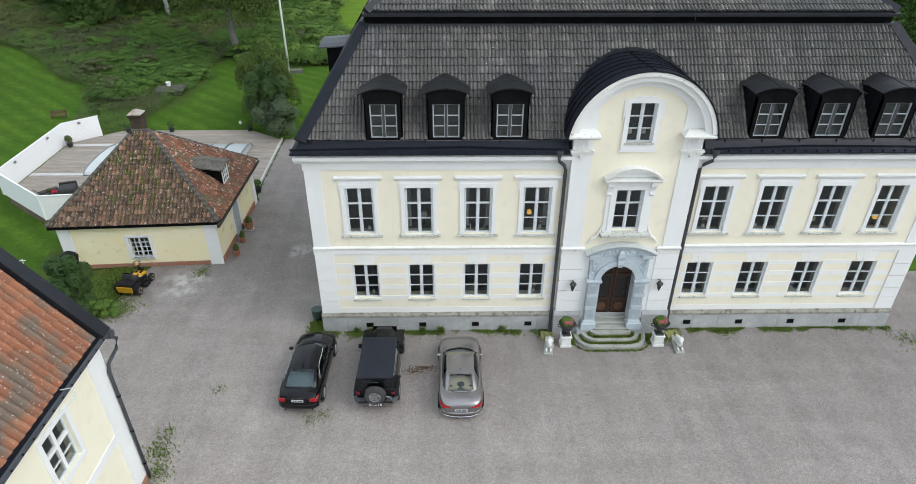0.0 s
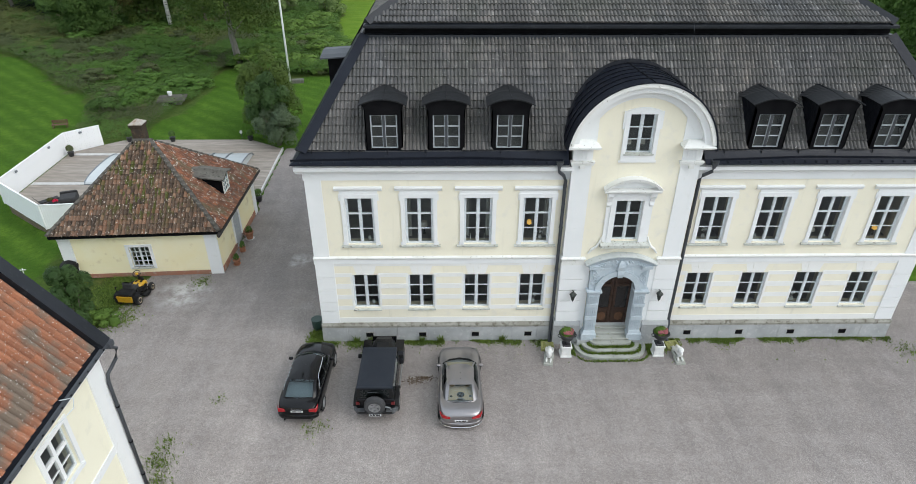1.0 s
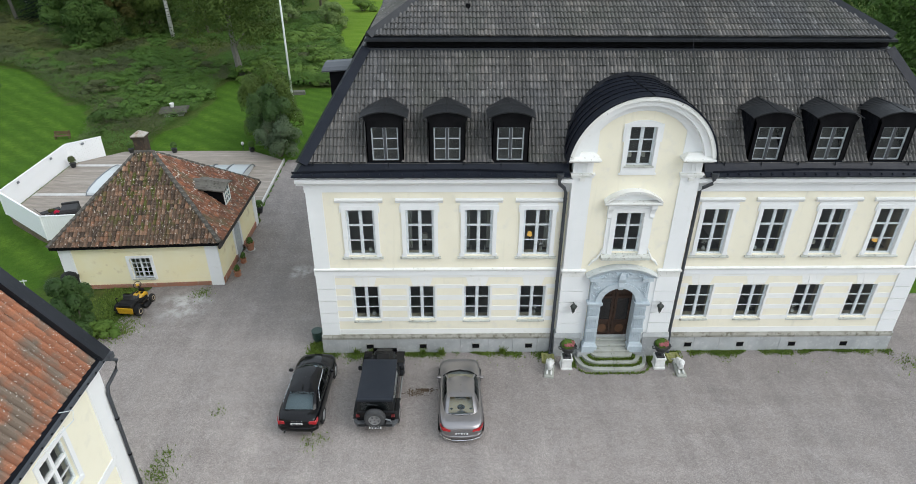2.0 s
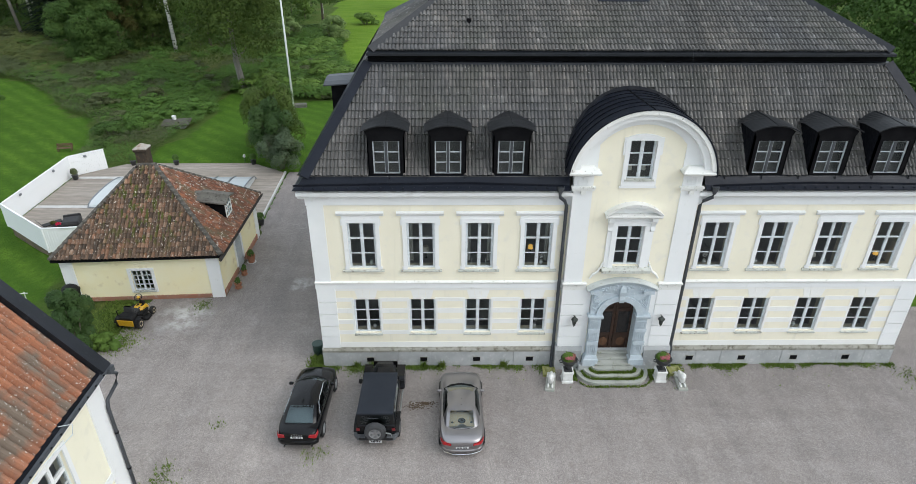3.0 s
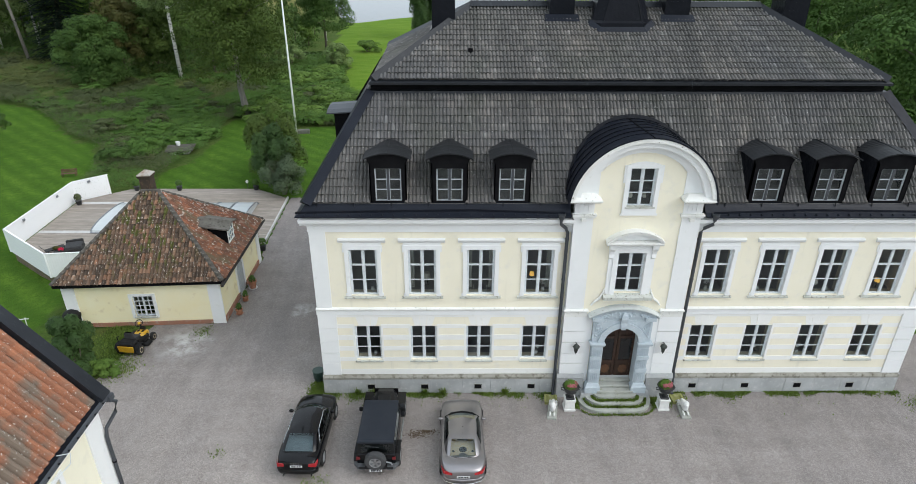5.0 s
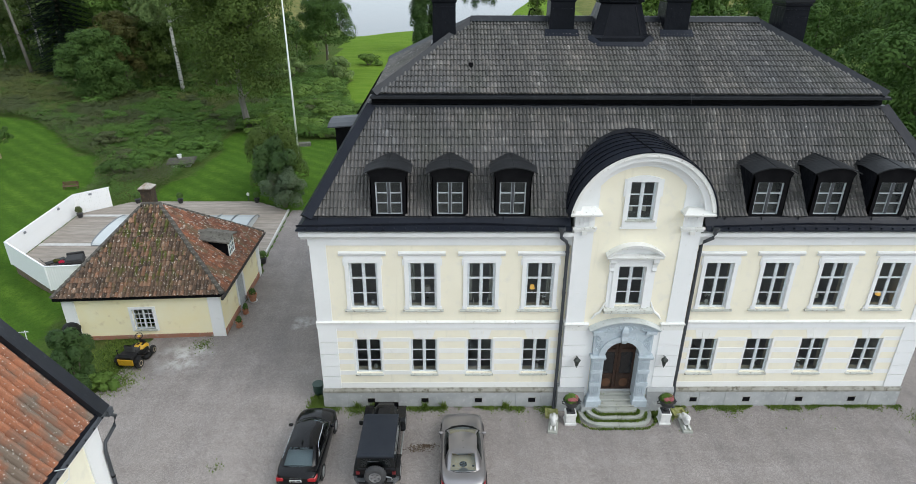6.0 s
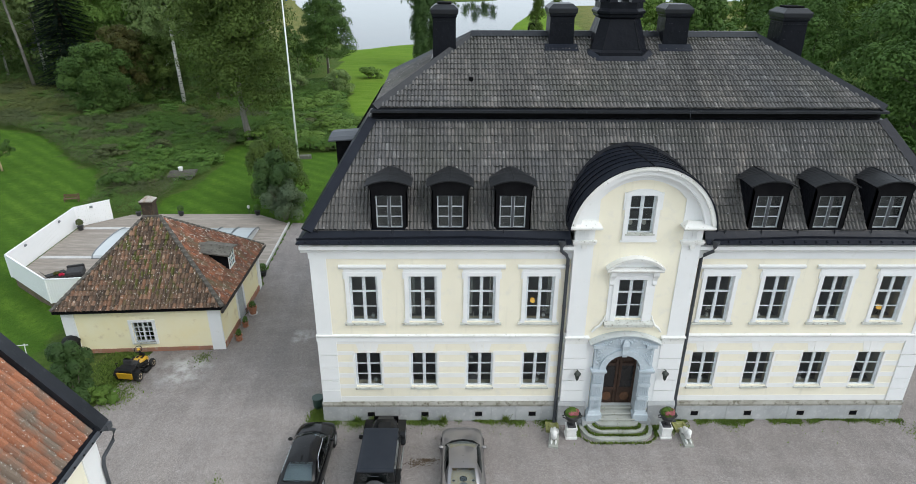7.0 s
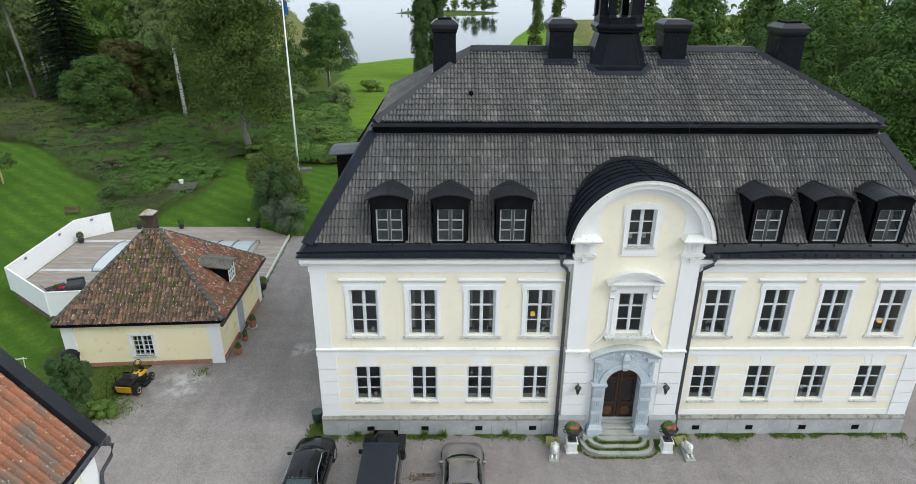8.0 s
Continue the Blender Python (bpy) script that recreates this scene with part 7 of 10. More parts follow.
for k in range(5):
    part("boot_letter", Geo().box(-0.22 + k * 0.105, -0.185 + k * 0.105, -2.322, -2.31, 0.90, 0.918), CHROME, sedan)

# silver coupe
st = [(-2.44, 0.42, 0.40, 0.66, 0.70), (-2.38, 0.66, 0.29, 0.82, 0.87), (-2.22, 0.81, 0.23, 0.89, 0.95), (-1.95, 0.90, 0.2, 0.935, 0.985), (-1.6, 0.945, 0.2, 0.955, 1.00), (-1.2, 0.955, 0.19, 0.94, 0.98), (-0.5, 0.93, 0.19, 0.88, 0.93), (0.3, 0.92, 0.19, 0.85, 0.90),
      (1.0, 0.94, 0.19, 0.84, 0.90), (1.5, 0.95, 0.19, 0.80, 0.88), (2.0, 0.90, 0.2, 0.69, 0.78), (2.3, 0.76, 0.23, 0.58, 0.64), (2.44, 0.45, 0.33, 0.50, 0.52)]
coupe = saloon("coupe_car", "silver two-door coupe with beige interior on the gravel", pose(-7.34, -3.53, 0) @ Matrix.Diagonal((1.0, 0.965, 1.0, 1)), st,
               [(0, -1.80, 0.985), (0.60, -1.66, 0.975), (0.76, -1.10, 0.95), (0.79, -0.25, 0.90), (0.74, 0.78, 0.88), (0.45, 1.02, 0.90), (0, 1.10, 0.915)],
               [(0, -0.90), (0.50, -0.85), (0.55, -0.62), (0.57, -0.2), (0.56, 0.08), (0.35, 0.22), (0, 0.26)], 1.30, SILVERCAR, BEIGE, BEIGE,
               [[(0.895, -2.05, 0.86), (0.895, -2.05, 0.74), (0.87, -2.16, 0.72), (0.87, -2.16, 0.85)], [(0.80, -2.29, 0.84), (0.80, -2.32, 0.69), (0.75, -2.37, 0.69), (0.75, -2.36, 0.84)], [(0.48, -2.41, 0.79), (0.48, -2.45, 0.71), (0.45, -2.46, 0.71), (0.45, -2.42, 0.79)]],
               (0.945, 0.34, 1.42, -1.5, 0.26))
plate(coupe, 0, -2.455, 0.60, 6)
part("speaker_grille", Geo().lathe([(0.16, 1.004), (0.16, 1.012), (0.02, 1.014)], 0, -1.32, 18), DARKSEAT, coupe)
for sx in (-1, 1):
    part("speaker_grille", Geo().lathe([(0.055, 1.004), (0.055, 1.012), (0.01, 1.013)], sx * 0.40, -1.42, 12), DARKSEAT, coupe)
    part("door_handle", Geo().tube([(sx * 0.93, -0.45, 0.76), (sx * 0.955, -0.38, 0.765), (sx * 0.93, -0.28, 0.77)], 0.014, 6), CHROME, coupe)
part("rear_bumper", Geo().loft([[(x, yb, 0.30), (x, yb - 0.07, 0.34), (x, yb - 0.09, 0.46), (x, yb, 0.50)] for x, yb in ((-0.87, -2.1), (-0.72, -2.28), (-0.4, -2.39), (0, -2.42), (0.4, -2.39), (0.72, -2.28), (0.87, -2.1))]), SILVERCAR, coupe, smooth=True)
part("bumper_trim", Geo().tube([(-0.86, -2.16, 0.29), (-0.72, -2.33, 0.27), (-0.4, -2.45, 0.25), (0, -2.48, 0.25), (0.4, -2.45, 0.25), (0.72, -2.33, 0.27), (0.86, -2.16, 0.29)], 0.02, 6), CHROME, coupe)
part("roof_aerial", Geo().tube([(0, -0.72, 1.35), (0, -0.78, 1.42)], 0.012, 5), TRIM, coupe)
part("rear_window_trim", Geo().tube([(0.56, -1.66, 0.99), (0.3, -1.77, 1.0), (0, -1.80, 1.0), (-0.3, -1.77, 1.0), (-0.56, -1.66, 0.99)], 0.010, 5), TRIM, coupe)


def offroader():
    """A black off-road car with a matt hardtop and the spare wheel on its back."""
    c = thing("off_road_car", "black boxy off-road car with spare wheel on its tailgate", "car", at=pose(-10.87, -3.06, 0, 0, 0, -0.6) @ Matrix.Diagonal((1.0, 1.05, 1.0, 1)))
    def ring(y, hw, z0, z1, ch=0.05):
        return [(-hw, y, z0), (hw, y, z0), (hw + 0.01, y, (z0 + z1) / 2), (hw - 0.01, y, z1 - ch), (hw - ch, y, z1), (-hw + ch, y, z1), (-hw + 0.01, y, z1 - ch), (-hw - 0.01, y, (z0 + z1) / 2)]
    part("body", Geo().loft([ring(-2.02, 0.76, 0.5, 1.12), ring(-1.95, 0.80, 0.45, 1.16), ring(0.6, 0.80, 0.45, 1.16), ring(0.75, 0.78, 0.5, 1.14)]), JEEPBLACK, c)
    part("bonnet", Geo().loft([ring(0.75, 0.66, 0.6, 1.16, 0.14), ring(1.2, 0.60, 0.6, 1.16, 0.15), ring(1.7, 0.53, 0.6, 1.12, 0.16), ring(1.95, 0.48, 0.6, 1.06, 0.16), ring(2.02, 0.45, 0.62, 0.96, 0.14)]), JEEPBLACK, c)
    part("bonnet_vent", Geo().chamfered(-0.28, 0.28, 1.0, 1.45, 1.12, 1.175, 0.02), TRIM, c)
    part("grille", Geo().box(-0.56, 0.56, 2.0, 2.06, 0.62, 1.0), JEEPBLACK, c)
    roof = part("hardtop", Geo().loft([[(-0.76, -1.98, 1.16), (0.76, -1.98, 1.16), (0.76, 0.42, 1.16), (-0.76, 0.42, 1.16)], [(-0.72, -1.92, 1.68), (0.72, -1.92, 1.68), (0.72, 0.36, 1.68), (-0.72, 0.36, 1.68)]], caps=False), TRIM, c, "dark windows and pillars")
    part("roof_shell", Geo().loft([[(-w, -1.95 - e, z), (w, -1.95 - e, z), (w - 0.01, 0.40 + e, z), (-w + 0.01, 0.40 + e, z)] for z, w, e in ((1.66, 0.745, 0.02), (1.74, 0.755, 0.03), (1.785, 0.73, 0.0), (1.80, 0.62, -0.1))]), HARDTOP, c, "matt dark grey hardtop")
    for s in (-1, 1):
        part("side_window", Geo().add([(s * 0.765, -1.8, 1.22), (s * 0.765, -0.95, 1.22), (s * 0.735, -0.95, 1.62), (s * 0.735, -1.75, 1.62)], [(0, 1, 2, 3)]), CARGLASS, c)
        part("side_window", Geo().add([(s * 0.765, -0.85, 1.22), (s * 0.765, 0.3, 1.22), (s * 0.735, 0.25, 1.62), (s * 0.735, -0.85, 1.62)], [(0, 1, 2, 3)]), CARGLASS, c)
    part("windscreen", Geo().add([(-0.7, 0.78, 1.16), (0.7, 0.78, 1.16), (0.68, 0.42, 1.68), (-0.68, 0.42, 1.68)], [(0, 1, 2, 3)]), CARGLASS, c)
    for s in (-1, 1):
        part("windscreen_frame", Geo().tube([(s * 0.72, 0.78, 1.16), (s * 0.70, 0.42, 1.70)], 0.035, 6), JEEPBLACK, c)
    part("rear_window", Geo().add([(-0.6, -2.005, 1.22), (0.6, -2.005, 1.22), (0.58, -1.95, 1.6), (-0.58, -1.95, 1.6)], [(0, 1, 2, 3)]), CARGLASS, c)
    part("wiper", Geo().tube([(-0.3, -2.03, 1.56), (0.15, -2.03, 1.53)], 0.010, 5), PIPE, c)
    for s in (-1, 1):
        for y in (1.48, -1.38):
            wheel(c, s * 0.80, y, 0.40, 0.26, s, 0.23)
        part("front_wing", Geo().loft([[(s * 0.56, y, z), (s * 0.94, y, z), (s * 0.94, y, z - 0.06), (s * 0.56, y, z - 0.06)] for y, z in ((2.0, 0.80), (1.9, 0.92), (1.1, 0.95), (0.92, 0.85), (0.75, 0.55))]), JEEPBLACK, c)
        part("rear_wing", Geo().loft([[(s * 0.78, y, z), (s * 0.94, y, z), (s * 0.94, y, z - 0.06), (s * 0.78, y, z - 0.06)] for y, z in ((-0.72, 0.55), (-0.95, 0.86), (-1.1, 0.92), (-1.75, 0.92), (-1.95, 0.75))]), TRIM, c)
        part("side_step", Geo().tube([(s * 0.86, -0.75, 0.42), (s * 0.88, 0.8, 0.42)], 0.045, 8), RIM, c)
        part("rear_lamp", Geo().box(*sorted((s * 0.66, s * 0.80)), -2.06, -2.0, 0.88, 1.0), DULLLENS, c, "dull red rear lamp")
        part("mirror", Geo().chamfered(*sorted((s * 0.84, s * 1.02)), 0.40, 0.50, 1.14, 1.34, 0.03), TRIM, c)
        part("headlamp", Geo().lathe([(0.09, -0.02), (0.09, 0.03), (0.02, 0.05)], 0, 0, 14), CHROME, c, at=pose(s * 0.40, 2.06, 0.86, -90, 0, 0))
        part("bumper_end", Geo().loft([[(s * 0.45, -2.02, 0.48), (s * 0.45, -2.2, 0.48), (s * 0.45, -2.2, 0.66), (s * 0.45, -2.02, 0.66)], [(s * 0.75, -2.0, 0.5), (s * 0.75, -2.2, 0.5), (s * 0.75, -2.2, 0.66), (s * 0.75, -2.0, 0.66)], [(s * 0.92, -1.85, 0.54), (s * 0.92, -2.0, 0.54), (s * 0.92, -2.0, 0.66), (s * 0.92, -1.85, 0.66)]]), surface("scuffed_grey_plastic", (0.09, 0.095, 0.10), (0.06, 0.064, 0.07), (0.17, 0.175, 0.18), rough=0.6, big=3, small=8, bump=0.2) if s < 0 else bpy.data.materials["scuffed_grey_plastic"], c, "scuffed grey bumper corner")
    part("rear_bumper", Geo().tube([(-0.7, -2.16, 0.58), (0.7, -2.16, 0.58)], 0.07, 8), TRIM, c)
    part("tyre_carrier", Geo().tube([(-0.1, -2.05, 0.9), (0.62, -2.12, 0.78), (0.66, -2.1, 0.6)], 0.03, 6), RIM, c)
    sp = part("spare_wheel", Geo().lathe([(0.20, -0.11), (0.36, -0.12), (0.40, -0.07), (0.40, 0.07), (0.36, 0.12), (0.24, 0.12), (0.23, 0.06), (0.20, -0.05)], 0, 0, 26), DUSTY, c, "spare wheel with dusty black tyre", at=pose(0.0, -2.22, 1.0, 90, 0, 0) @ Matrix.Diagonal((1.06, 1.06, 1.0, 1)))
    part("rim", Geo().lathe([(0.235, 0.04), (0.235, 0.125), (0.195, 0.115), (0.19, 0.02)], 0, 0, 22), RIM, sp)
    part("rim_back", Geo().lathe([(0.2, -0.04), (0.2, 0.0)], 0, 0, 16), TRIM, sp)
    for k in range(5):
        a = 2 * math.pi * k / 5 + 0.3
        part("spoke", Geo().loft([[(r0 * math.cos(a) - h * math.sin(a), r0 * math.sin(a) + h * math.cos(a), z) for h, z in ((-hw, 0.03), (hw, 0.03), (hw, 0.105), (-hw, 0.105))] for r0, hw in ((0.02, 0.045), (0.20, 0.05))]), RIM, sp)
    for k in range(28):
        a = 2 * math.pi * k / 28
        part("tread_block", Geo().box(-0.022, 0.022, 0.392, 0.412, -0.1, 0.1).moved(pose(0, 0, 0, 0, 0, math.degrees(a))), DUSTY, sp)
    plate(c, 0.0, -2.30, 0.55, 0, 0.5, 0.11)
    


offroader()


def mower():
    """A yellow ride-on mower with a black seat and a low steering wheel."""
    YEL = surface("yellow_machine_paint", (0.62, 0.36, 0.02), (0.55, 0.31, 0.02), (0.25, 0.16, 0.03), rough=0.4, big=3, small=9, bump=0.05)
    m = thing("ride_on_mower", "yellow and black ride-on mower beside the garden house", "mower", at=pose(-24.72, 3.72, 0, 0, 0, -7) @ Matrix.Diagonal((1.08, 0.95, 1.08, 1)))
    part("chassis", Geo().chamfered(-0.32, 0.32, -0.75, 0.8, 0.28, 0.48, 0.05), TRIM, m)
    part("engine_cover", Geo().loft([[(-w, y, z0), (w, y, z0), (w, y, z1 - 0.08), (w - 0.08, y, z1), (-w + 0.08, y, z1), (-w, y, z1 - 0.08)] for y, w, z0, z1 in ((-0.85, 0.34, 0.4, 0.72), (-0.75, 0.4, 0.38, 0.80), (-0.4, 0.4, 0.4, 0.80), (-0.3, 0.3, 0.42, 0.7))]), TRIM, m, "black engine cover")
    part("rear_guard", Geo().loft([[(-0.36, -0.90, 0.28), (0.36, -0.90, 0.28), (0.36, -0.84, 0.28), (-0.36, -0.84, 0.28)], [(-0.40, -0.93, 0.60), (0.40, -0.93, 0.60), (0.40, -0.87, 0.60), (-0.40, -0.87, 0.60)]]), YEL, m, "yellow rear panel")
    part("seat_cushion", Geo().chamfered(-0.26, 0.26, -0.32, 0.2, 0.58, 0.74, 0.06), DARKSEAT, m)
    part("seat_back", Geo().chamfered(-0.25, 0.25, -0.42, -0.28, 0.66, 1.12, 0.06), DARKSEAT, m)
    part("front_body", Geo().loft([[(-w, y, 0.34), (w, y, 0.34), (w, y, z1 - 0.05), (w - 0.07, y, z1), (-w + 0.07, y, z1), (-w, y, z1 - 0.05)] for y, w, z1 in ((0.3, 0.2, 0.52), (0.5, 0.26, 0.62), (0.8, 0.28, 0.6), (1.0, 0.22, 0.5))]), YEL, m, "yellow front body")
    part("foot_plate", Geo().box(-0.45, 0.45, 0.1, 0.62, 0.34, 0.38), TRIM, m)
    part("steering_column", Geo().tube([(0, 0.86, 0.6), (0, 0.68, 1.04)], 0.035, 6), TRIM, m)
    sw_ = part("steering_wheel", Geo().tube([(0.19 * math.cos(t), 0.19 * math.sin(t), 0) for t in (2 * math.pi * k / 18 for k in range(19))], 0.02, 6), TRIM, m, at=pose(0, 0.66, 1.07, 35, 0, 0))
    part("wheel_centre", Geo().lathe([(0.08, -0.02), (0.06, 0.02)], 0, 0, 10), YEL, sw_)
    for s in (-1, 1):
        for y, r, w in ((-0.55, 0.27, 0.24), (0.85, 0.22, 0.16)):
            ty = part("tyre", Geo().lathe([(r * 0.5, -w / 2), (r * 0.9, -w / 2), (r, -w / 4), (r, w / 4), (r * 0.9, w / 2), (r * 0.5, w / 2)], 0, 0, 18), RUBBER, m, at=pose(s * 0.47, y, r, 0, 90 * s, 0))
            part("rim", Geo().lathe([(r * 0.55, -w / 2 + 0.02), (r * 0.55, w / 2 + 0.005), (r * 0.2, w / 2 - 0.01)], 0, 0, 12), BEIGE, ty)
        part("armrest", Geo().tube([(s * 0.3, -0.3, 0.8), (s * 0.33, 0.05, 0.86)], 0.035, 6), DARKSEAT, m)
        part("mudguard", Geo().loft([[(s * 0.34, y, z), (s * 0.62, y, z), (s * 0.62, y, z - 0.03), (s * 0.34, y, z - 0.03)] for y, z in ((-0.85, 0.42), (-0.72, 0.58), (-0.45, 0.62), (-0.2, 0.52))]), TRIM, m)
    part("cutting_deck", Geo().chamfered(-0.58, 0.58, 0.05, 0.60, 0.08, 0.26, 0.08), TRIM, m, "black cutting deck")
    for e in (-1, 1):
        part("side_panel", Geo().loft([[(e * 0.34, -0.35, 0.5), (e * 0.40, -0.35, 0.5), (e * 0.40, 0.15, 0.56), (e * 0.34, 0.15, 0.56)], [(e * 0.34, -0.30, 0.68), (e * 0.40, -0.30, 0.68), (e * 0.40, 0.1, 0.66), (e * 0.34, 0.1, 0.66)]]), TRIM, m)
    part("dash_panel", Geo().chamfered(-0.14, 0.14, 0.80, 0.95, 0.56, 0.74, 0.04), TRIM, m)
    for e in (-1, 1):
        part("bonnet_grille", Geo().box(e * 0.12 - 0.05, e * 0.12 + 0.05, 0.55, 0.74, 0.605, 0.635), TRIM, m)
    part("roll_bar", Geo().tube([(-0.4, -0.7, 0.75), (-0.4, -0.75, 1.05), (-0.28, -0.76, 1.1)], 0.025, 6), TRIM, m)


mower()


# ---- trees and shrubs ----
def leaf_material(name, stops, wet=0.65):
    m, n, l, b = shade(name)
    mid = stops[len(stops) // 2][1]
    c = mixed(n, l, 0.65, ramp(n, l, per_piece(n, l), stops), mid)
    c = mixed(n, l, noisy(n, l, 0.45, 4, 0.35, 0.70), c, (mid[0] * 1.28, mid[1] * 1.18, mid[2] * 1.05))
    c = mixed(n, l, noisy(n, l, 1.3, 3, 0.45, 0.75), c, tuple(0.5 * (u + v) for u, v in zip(stops[0][1], mid)))
    l.new(c, b.inputs["Base Color"])
    b.inputs["Roughness"].default_value = wet
    b.inputs["Specular IOR Level"].default_value = 0.12
    tr, mx = n.new("ShaderNodeBsdfTranslucent"), n.new("ShaderNodeMixShader")
    l.new(c, tr.inputs["Color"])
    mx.inputs[0].default_value = 0.16
    l.new(b.outputs[0], mx.inputs[1])
    l.new(tr.outputs[0], mx.inputs[2])
    l.new(mx.outputs[0], n["Material Output"].inputs["Surface"])
    return m


OAK = leaf_material("dark_green_leaves", [(0, (0.028, 0.062, 0.015)), (0.5, (0.044, 0.091, 0.022)), (0.9, (0.065, 0.122, 0.031)), (1, (0.100, 0.140, 0.039))])
FRESH = leaf_material("fresh_green_leaves", [(0, (0.055, 0.107, 0.021)), (0.5, (0.077, 0.146, 0.029)), (0.9, (0.108, 0.185, 0.041)), (1, (0.147, 0.200, 0.049))])
MAPLEGREEN = leaf_material("maple_green_leaves", [(0, (0.037, 0.079, 0.018)), (0.5, (0.052, 0.108, 0.026)), (0.9, (0.072, 0.137, 0.036)), (1, (0.099, 0.148, 0.043))])
SPRING = leaf_material("bright_green_leaves", [(0, (0.083, 0.162, 0.034)), (0.5, (0.117, 0.221, 0.046)), (0.9, (0.164, 0.281, 0.067)), (1, (0.222, 0.303, 0.079))])
ELM = leaf_material("olive_green_leaves", [(0, (0.029, 0.055, 0.013)), (0.5, (0.048, 0.084, 0.021)), (0.9, (0.076, 0.118, 0.028)), (1, (0.120, 0.151, 0.039))])
PALELEAF = leaf_material("pale_edged_leaves", [(0, (0.024, 0.048, 0.022)), (0.5, (0.046, 0.080, 0.039)), (0.85, (0.088, 0.124, 0.072)), (1, (0.208, 0.240, 0.170))], 0.45)
DARKLEAF = leaf_material("glossy_dark_leaves", [(0, (0.016, 0.038, 0.012)), (0.5, (0.029, 0.062, 0.019)), (0.9, (0.048, 0.092, 0.029)), (1, (0.076, 0.119, 0.038))], 0.45)
BIRCH = leaf_material("grey_green_leaves", [(0, (0.077, 0.132, 0.041)), (0.5, (0.110, 0.175, 0.061)), (0.9, (0.154, 0.224, 0.083)), (1, (0.229, 0.255, 0.089))])
RUSSET = leaf_material("russet_leaves", [(0, (0.034, 0.066, 0.016)), (0.55, (0.049, 0.079, 0.021)), (0.85, (0.078, 0.075, 0.025)), (1, (0.106, 0.064, 0.025))])
NEEDLE = leaf_material("dark_needles", [(0, (0.005, 0.012, 0.008)), (0.5, (0.009, 0.019, 0.012)), (1, (0.017, 0.029, 0.016))])
WEED = leaf_material("mixed_weeds", [(0, (0.045, 0.109, 0.018)), (0.4, (0.061, 0.134, 0.026)), (0.8, (0.081, 0.155, 0.035)), (0.95, (0.099, 0.144, 0.048)), (1, (0.110, 0.117, 0.063))])
GREYWEED = leaf_material("greyish_weeds", [(0, (0.043, 0.071, 0.027)), (0.5, (0.064, 0.092, 0.037)), (0.85, (0.084, 0.103, 0.047)), (1, (0.105, 0.096, 0.060))])
STRAW = leaf_material("straw_coloured_grass", [(0, (0.062, 0.094, 0.028)), (0.5, (0.088, 0.120, 0.039)), (0.9, (0.115, 0.138, 0.050)), (1, (0.135, 0.134, 0.060))])
GRASS = leaf_material("grass_blades", [(0, (0.060, 0.119, 0.019)), (0.4, (0.101, 0.178, 0.032)), (0.8, (0.140, 0.206, 0.046)), (1, (0.180, 0.178, 0.071))])
BARK = surface("grey_brown_bark", (0.12, 0.10, 0.075), (0.075, 0.062, 0.048), (0.16, 0.15, 0.12), rough=0.95, big=1.5, small=6, stretch=(3, 3, 0.6), bump=0.8, depth=0.03)
BIRCHBARK = surface("white_birch_bark", (0.62, 0.61, 0.58), (0.50, 0.49, 0.46), (0.04, 0.038, 0.035), rough=0.85, big=2, small=2.2, cut=(0.56, 0.62), stretch=(1, 1, 4), bump=0.3)


def leaves(clumps, count, size, rng, flat=0.0, droop=0.0):
    """Many small folded leaves, spread over the shells of the clumps (centre, radii)."""
    g = Geo()
    vol = [max(r) ** 2 for c, r in clumps]
    tot = sum(vol)
    for (c, r), w in zip(clumps, vol):
        for _ in range(max(4, int(count * w / tot))):
            d = Vector((rng.gauss(0, 1), rng.gauss(0, 1), rng.gauss(0, 1))).normalized()
            if d.z < -0.35:
                d.z = -d.z
            k = rng.uniform(0.62, 1.0) ** 0.5 * rng.uniform(0.90, 1.08)
            p = Vector((c[0] + d.x * r[0] * k, c[1] + d.y * r[1] * k, c[2] + d.z * r[2] * k - droop * rng.random() ** 2))
            nrm = (d * 1.5 + Vector((rng.uniform(-0.5, 0.5), rng.uniform(-0.5, 0.5), rng.uniform(0.0, 0.6)))).normalized()
            a = nrm.orthogonal().normalized()
            a.rotate(Matrix.Rotation(rng.uniform(0, 6.28), 3, nrm))
            b = nrm.cross(a)
            s = size * rng.uniform(0.6, 1.35)
            g.add([p - a * s * 0.9, p + b * s * 0.56 - nrm * s * 0.12, p + a * s * 0.9, p - b * s * 0.56 - nrm * s * 0.12], [(0, 1, 2, 3)])
    return g


